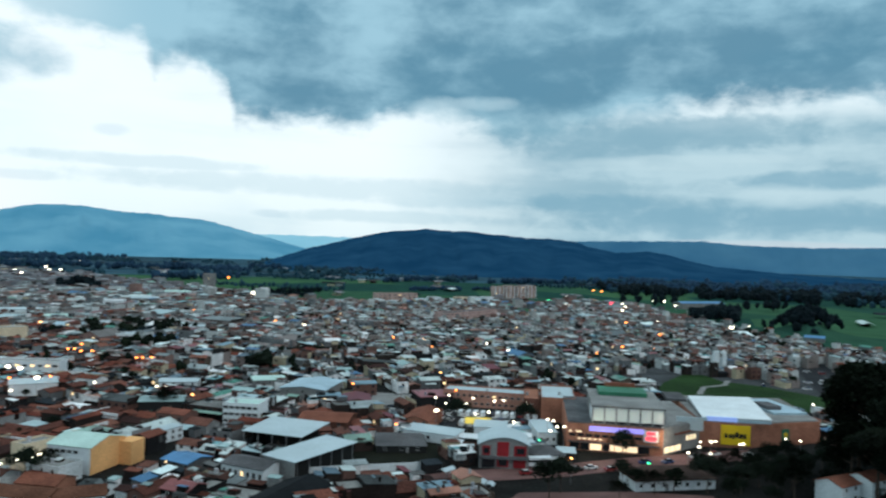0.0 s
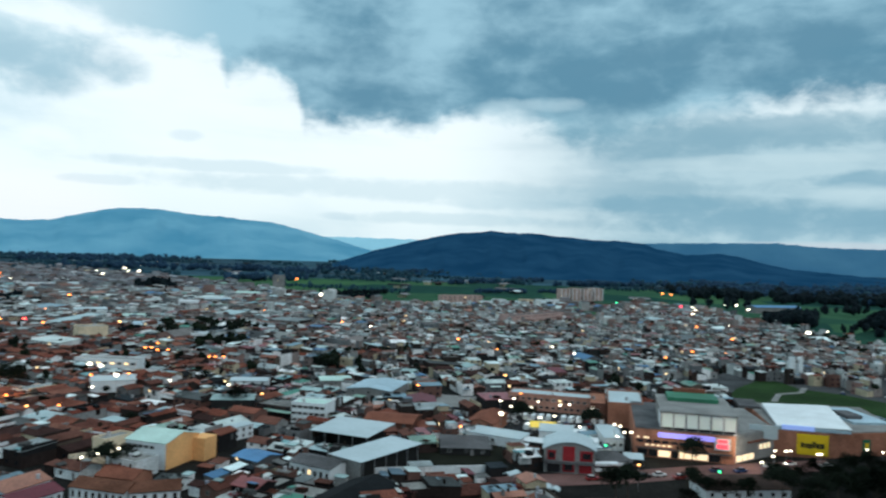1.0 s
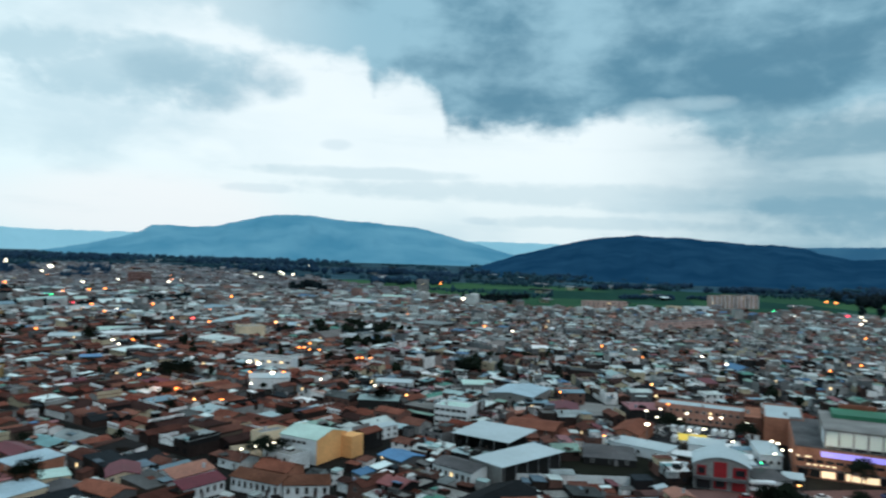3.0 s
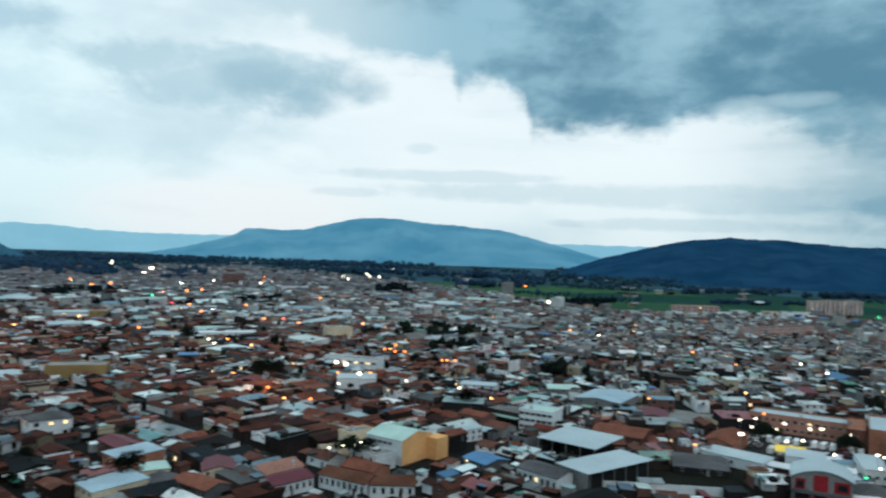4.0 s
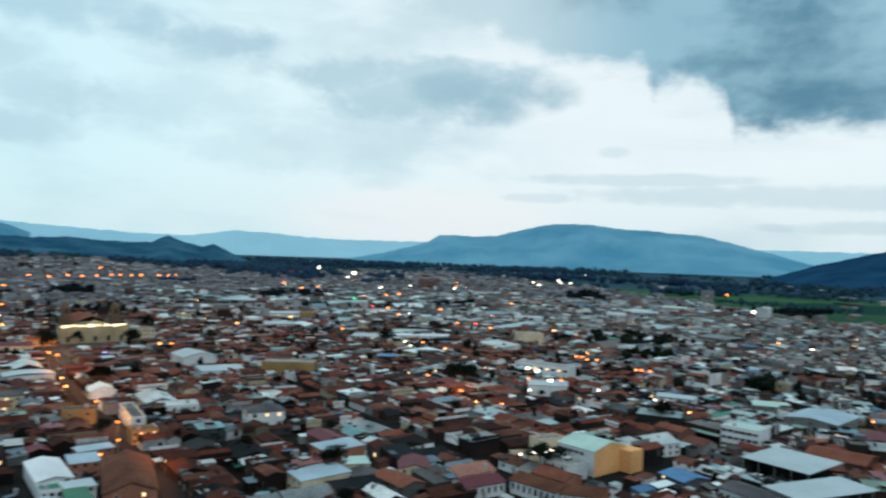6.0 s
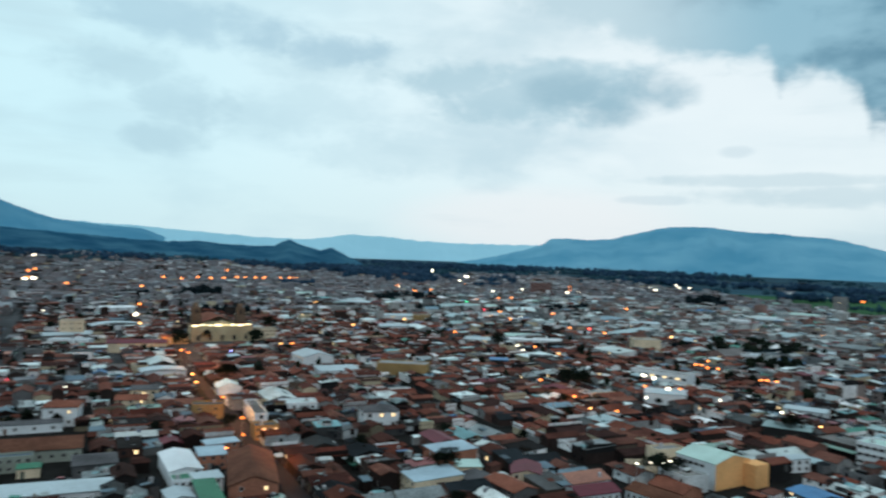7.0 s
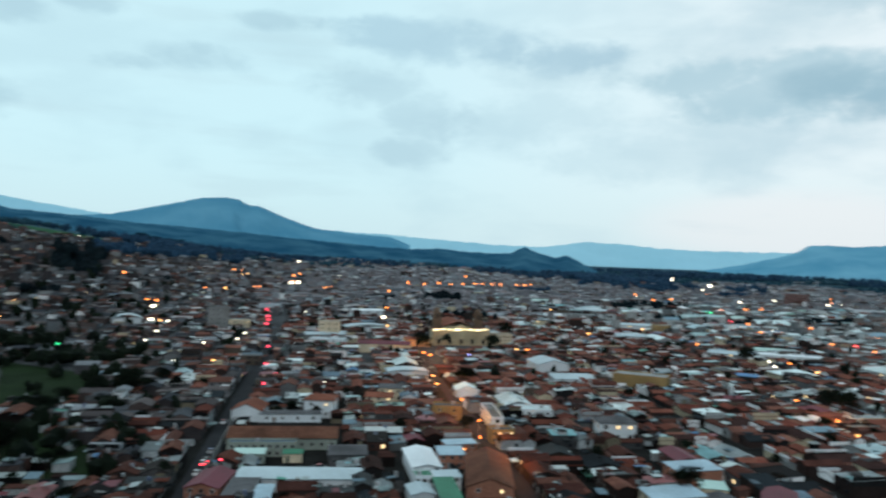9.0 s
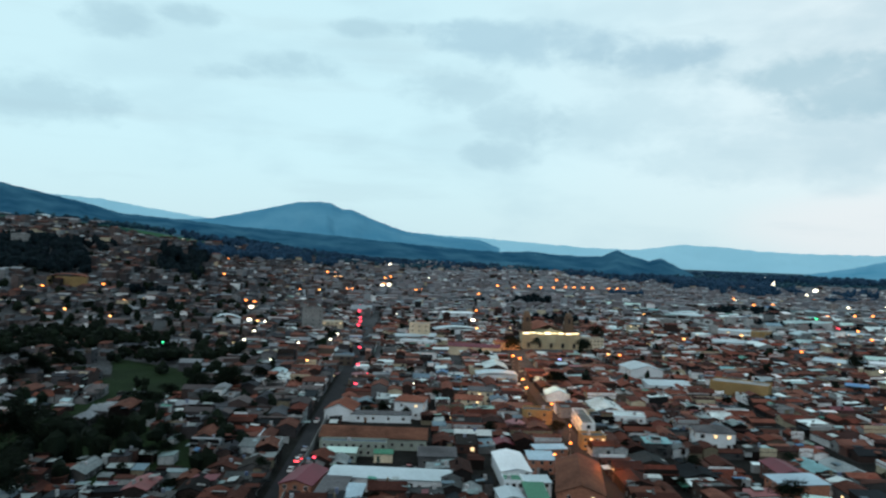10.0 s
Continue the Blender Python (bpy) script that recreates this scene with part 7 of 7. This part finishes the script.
# scattered farm sheds and greenhouses on the plain
farms = Heap()
for k in range(120):
    az = rw.uniform(-34, 100)
    r = lerp_table(TOWN, az) * 1.08 + rw.random() * 1300
    x, y = polar(az, r)
    t = rw.choice((-20, 70))
    farms.add(gable(rw.uniform(12, 50), rw.uniform(8, 16), rw.uniform(3, 6), 2), rw.choice(("hazeroof", "metal", "grey", "hazeroof")), (math.cos(radians(t)), math.sin(radians(t)), x, y, terrain(x, y)))
    farms.add(box(-6, 6, -4, 4, -2, 3.5), "wall", (math.cos(radians(t)), math.sin(radians(t)), x, y, terrain(x, y)))
farms.build("farm_sheds", "pale farm sheds and greenhouses scattered over the plain", "sheds")

# ---- lamps ----


def street_lamp(x, y, h, r, m, label, z=None, group="street lamps"):
    z = terrain(x, y) if z is None else z
    t = thing("street_lamp", x, y, z, 0, label, "street lamp", group)
    shared("pole", "pole", lambda: mesh("pole", *tube(0.09, 0.06, -0.3, 1, 8), M["steel"]), t, Matrix.Diagonal((1, 1, h, 1)))
    shared("lamp_head", "head" + m, lambda: mesh("lamp_head", *ball(1.0, flat=0.6), M[m]), t, pose(0, 0, h) @ Matrix.Scale(r, 4))
    return t


NAMES = {"l_orange": "orange sodium street lamp", "l_amber": "warm amber street lamp", "l_white": "bright white lamp on a post", "l_red": "red lamp on a slim post", "l_green": "green signal lamp on a post", "l_blue": "blue signal lamp on a post"}


def lamps(m, rows_, h=8.0, size=1.0):
    for az, r in rows_:
        x, y = polar(az, r)
        # heads swell with distance from the camera, standing in for lens glare
        street_lamp(x, y, h, size * (0.10 + r * 0.0015), m, NAMES[m])


# some of these white posts stand in for lights on buildings
lamps("l_white", [(28.8, 1560), (28.4, 1450), (27.0, 1730), (26.8, 1590), (26.1, 1940), (26.1, 1600), (25.0, 2200), (7.8, 560), (9.7, 600), (-9.7, 1120), (-12.1, 1630), (-13.7, 990), (-13.9, 940), (-13.7, 880), (-13.2, 840), (-15.9, 1090), (-16.6, 1090), (-17.4, 1010), (-20.0, 1130), (-16.2, 750), (-22.3, 760), (-3.9, 510), (-5.5, 480), (28.8, 349), (23.8, 359), (19.8, 345), (19.1, 342), (-1.0, 308), (-2.5, 308), (-4.6, 316), (-6.1, 279), (-4.2, 260), (-3.2, 290), (-6.9, 313), (-9.3, 276), (-9.8, 277), (-8.8, 269), (-19.3, 264), (-20.1, 273), (-22.2, 273)])
lamps("l_white", [(-18.6, 255), (27.5, 242), (28.3, 241), (27.0, 245), (29.3, 238), (45.4, 2720), (44.8, 2070), (42.7, 1540), (40.2, 1180), (38.0, 1260), (40.7, 2740), (40.2, 2780), (38.0, 730), (38.2, 510), (37.8, 490), (72.1, 1710), (63.3, 2530), (75.7, 540), (76.2, 510), (78.5, 490), (45.2, 2050), (44.8, 2230), (34.7, 1220), (81.0, 590), (81.7, 540), (82.4, 500), (80.4, 420)])
lamps("l_white", [(13.4, 940), (-9.6, 890), (-10.5, 900), (-21.2, 710), (29.0, 400), (28.3, 393), (27.3, 365), (-0.3, 284), (42.2, 1730), (82.0, 650), (82.1, 580), (72.6, 1130), (65.7, 660), (72.1, 1160)], 10, 1.7)
lamps("l_orange", [(30.4, 910), (29.6, 890), (29.1, 880), (28.2, 810), (31.8, 730), (31.9, 620), (12.4, 750), (11.8, 630), (15.2, 1390), (25.5, 470), (25.1, 470), (24.7, 460), (24.7, 490), (24.0, 460), (20.8, 430), (20.2, 430), (-11.6, 1320), (-12.2, 1300), (3.1, 530), (-14.0, 720), (-16.4, 630), (-13.8, 530), (-12.0, 490), (-16.0, 530), (28.9, 380), (26.5, 380), (33.9, 340), (30.8, 314), (-1.7, 337), (6.0, 347), (2.7, 269), (47.3, 1260), (46.0, 1120), (44.8, 1160), (41.4, 970), (39.8, 1010), (42.3, 880), (41.5, 840), (39.6, 790), (35.7, 790)])
lamps("l_orange", [(34.5, 1280), (38.8, 710), (34.4, 650), (42.9, 580), (36.9, 510), (36.4, 378), (21.2, 430), (82.4, 700), (76.7, 1280), (78.6, 860), (75.2, 990), (72.4, 1320), (72.5, 1200), (70.1, 1120), (65.4, 1080), (65.5, 790), (64.0, 1280), (63.4, 1270), (62.8, 1260), (61.7, 1300), (60.8, 1290), (59.9, 1310), (59.0, 1340), (58.4, 1340), (57.7, 1350), (57.1, 1360), (55.9, 1370), (55.3, 1380), (54.8, 1400), (59.7, 1540), (54.9, 490), (62.6, 460), (62.1, 450), (38.8, 1030), (34.5, 1420), (84.0, 860), (76.1, 1290), (74.8, 1010), (72.0, 1360), (69.7, 1130)])
lamps("l_orange", [(81.8, 700), (95.6, 680), (91.9, 700), (92.5, 550), (59.6, 320), (58.2, 282), (58.1, 257), (59.2, 241)])
lamps("l_amber", [(27.2, 620), (4.6, 540), (0.8, 520), (32.7, 316), (17.4, 324), (-0.5, 384), (-14.6, 374), (-10.4, 235), (53.3, 840), (46.7, 670), (50.5, 610), (45.6, 880), (40.1, 740), (35.2, 480), (76.1, 1200), (77.8, 880), (81.5, 590), (65.4, 610), (55.7, 490), (37.3, 720), (75.7, 1220), (77.2, 900), (94.2, 600), (91.4, 580), (77.8, 420), (61.8, 377), (61.5, 355)])
lamps("l_green", [(-8.4, 1040), (-8.0, 263), (-15.9, 245), (42.5, 950), (42.1, 950), (87.9, 500)], 6, 0.9)
# red posts along the straight street stand in for traffic and brake lights
lamps("l_red", [(-12.9, 1030), (33.0, 670), (40.8, 830), (74.2, 800), (74.2, 740), (74.1, 680), (74.1, 650), (74.2, 620), (74.0, 490), (74.1, 420), (95.2, 540), (76.9, 236), (73.3, 389), (74.2, 361)], 6, 1.25)
lamps("l_blue", [(59.2, 470)], 6, 0.9)
for az, r in ((-1.2, 322), (-3.0, 318), (-5.3, 316), (-7.0, 312), (-0.2, 316), (-4.2, 292), (-8.6, 285), (-9.0, 283)):
    x, y = polar(az, r)
    street_lamp(x, y, 8.5, 0.55, "l_white", "bright white lamp in the car park", group="car park lamps")
for az, r in ((-27.4, 471), (-27.5, 483), (-27.7, 493), (-27.9, 505), (-28.4, 525), (-20.1, 271), (-19.4, 287), (-20.4, 290), (-22.0, 288), (-24.9, 303), (-25.8, 297), (-27.3, 305)):
    x, y = polar(az, r)
    street_lamp(x, y, 4.5, 0.42, "l_white", "white lamp on a low post beside the road", group="forecourt lamps")
rl = random.Random(21)
for k in range(30):
    az = rl.uniform(-30, 100)
    r = rl.uniform(330, lerp_table(TOWN, az))
    x, y = polar(az, r)
    m = rl.choices(("l_orange", "l_amber", "l_white"), (5, 3, 4))[0]
    street_lamp(x, y, rl.uniform(6.5, 9), rl.uniform(0.25, 0.5) + r * 0.0004, m, NAMES[m])
# light that the lamps throw on the lamp-lit street and in front of the shopping centre
for k in range(9):
    x, y = -196 - 34 * k, 136 + 12.75 * k
    lt = new("lamp_light", bpy.data.lights.new("lamp_light", "POINT"))
    lt.data.energy, lt.data.color, lt.data.shadow_soft_size = 3000 + 1000 * k, (1, 0.34, 0.08), 0.5
    lt.location = (x, y, 6.4)
for az, r, c, e in ((-12.5, 268, (1, 0.85, 0.6), 1500), (-17.3, 276, (1, 0.85, 0.6), 1500), (-3.5, 308, (1, 0.95, 0.8), 1800), (34.1, 362, (1, 0.36, 0.08), 6000)):
    x, y = polar(az, r)
    lt = new("lamp_light", bpy.data.lights.new("lamp_light", "POINT"))
    lt.data.energy, lt.data.color, lt.data.shadow_soft_size = e, c, 0.6
    lt.location = (x, y, 7.2)

# ---- vehicles ----


def make_car():
    c = thing("car", 0, 0, 0, 0, "small parked car with dark windows", "car", "cars")
    part("body", join(box(-2.1, 2.1, -0.85, 0.85, 0.35, 0.95)), M["car"], c)
    v = [(-1.5, -0.8, 0.95), (1.2, -0.8, 0.95), (1.2, 0.8, 0.95), (-1.5, 0.8, 0.95), (-1.1, -0.65, 1.5), (0.5, -0.65, 1.5), (0.5, 0.65, 1.5), (-1.1, 0.65, 1.5)]
    part("cabin", (v, box(0, 1, 0, 1, 0, 1)[1]), M["glass"], c)
    part("roof", box(-1.08, 0.48, -0.63, 0.63, 1.5, 1.55), M["car"], c)
    for x in (-1.3, 1.3):
        for y in (-0.8, 0.8):
            g = tube(0.34, 0.34, -0.12, 0.12, 10)
            part("wheel", ([(a + x, d + y, b + 0.34) for a, b, d in g[0]], g[1]), M["tyre"], c)
    for y in (-0.6, 0.6):
        part("headlight", box(2.08, 2.14, y - 0.2, y + 0.2, 0.6, 0.78), M["white"], c)
    return c


car = make_car()
car.matrix_basis = pose(8, 312, 0.05, 0, 0, 80)
rc = random.Random(3)
for row in range(3):
    for k in range(13):
        if row != 0 and rc.random() < 0.6:
            copy_thing(car, pose(4 + 3.0 * k, 306 + 9.5 * row - 0.25 * k, 0.05, 0, 0, 80 + rc.uniform(-4, 4)))
minibus = thing("minibus", 12, 304, 0.05, 75, "white minibus parked in the car park", "minibus", "parked minibuses")
part("body", join(box(-2.8, 2.8, -0.95, 0.95, 0.4, 1.5), box(-2.7, 2.2, -0.9, 0.9, 1.5, 2.3)), M["white"], minibus)
part("windscreen", box(2.15, 2.3, -0.8, 0.8, 1.5, 2.15), M["glass"], minibus)
for y in (-0.93, 0.9):
    part("side_window", box(-2.5, 1.9, y, y + 0.03, 1.55, 2.1), M["glass"], minibus)
for x in (-1.8, 1.8):
    for y in (-0.85, 0.85):
        g = tube(0.36, 0.36, -0.12, 0.12, 10)
        part("wheel", ([(a + x, d + y, b + 0.36) for a, b, d in g[0]], g[1]), M["tyre"], minibus)
for k in range(22):
    u, v = k % 11, k // 11
    if rc.random() < 0.8 and k:
        copy_thing(minibus, pose(12 + 3.1 * u, 304 + 18.5 * v - 0.3 * u, 0.05, 0, 0, 75 + rc.uniform(-6, 6)))
for x, y, a in ((46, 246, 20), (52, 248, 22), (58, 247, 200), (72, 257, 25), (80, 258, 205), (92, 266, 20), (100, 270, 20), (112, 270, 200), (121, 274, 20), (133, 277, 200), (30, 240, 15), (-237, 48, 160), (-260, 57, 160), (-300, 70, -20), (-226, 77, 65), (-229, 84, 60), (-222, 90, 65), (-231, 70, 150)):
    copy_thing(car, pose(x, y, 0.08, 0, 0, a))
for k in range(16):
    u, v = rc.uniform(-0.42, 0.42), rc.uniform(-0.45, 0.45)
    copy_thing(car, pose(212 + 40 * u + 36 * v, 448 - 14 * u + 84 * v, 0.06, 0, 0, 66 + rc.choice((0, 90)) + rc.uniform(-5, 5)))
bus = thing("bus", 34.5, 249.5, 0.06, 12, "white bus standing at the roadside", "bus")
part("body", box(-5, 5, -1.25, 1.25, 0.5, 3.0), M["white"], bus)
part("roof", box(-4.9, 4.9, -1.15, 1.15, 3.0, 3.15), M["white"], bus)
for k in range(7):
    part("window", box(-4.6 + 1.3 * k, -3.5 + 1.3 * k, -1.3, -1.2, 1.6, 2.5), M["glass"], bus)
for x in (-3.2, 3.2):
    for y in (-1.1, 1.1):
        g = tube(0.5, 0.5, -0.15, 0.15, 12)
        part("wheel", ([(a + x, d + y, b + 0.5) for a, b, d in g[0]], g[1]), M["tyre"], bus)
for x, y, a in ((37, 243, 14), (43, 244.6, 14), (47, 246, 14), (-247, 52, 160), (-250, 53.5, 160)):
    c = copy_thing(car, pose(x, y, 0.08, 0, 0, a))
    tagged(c, "waiting car with its red tail lights on")
    for yy in (-0.55, 0.55):
        part("tail_light", box(-2.2, -2.08, yy - 0.3, yy + 0.3, 0.55, 0.95), M["tail"], c, "glowing red tail light")
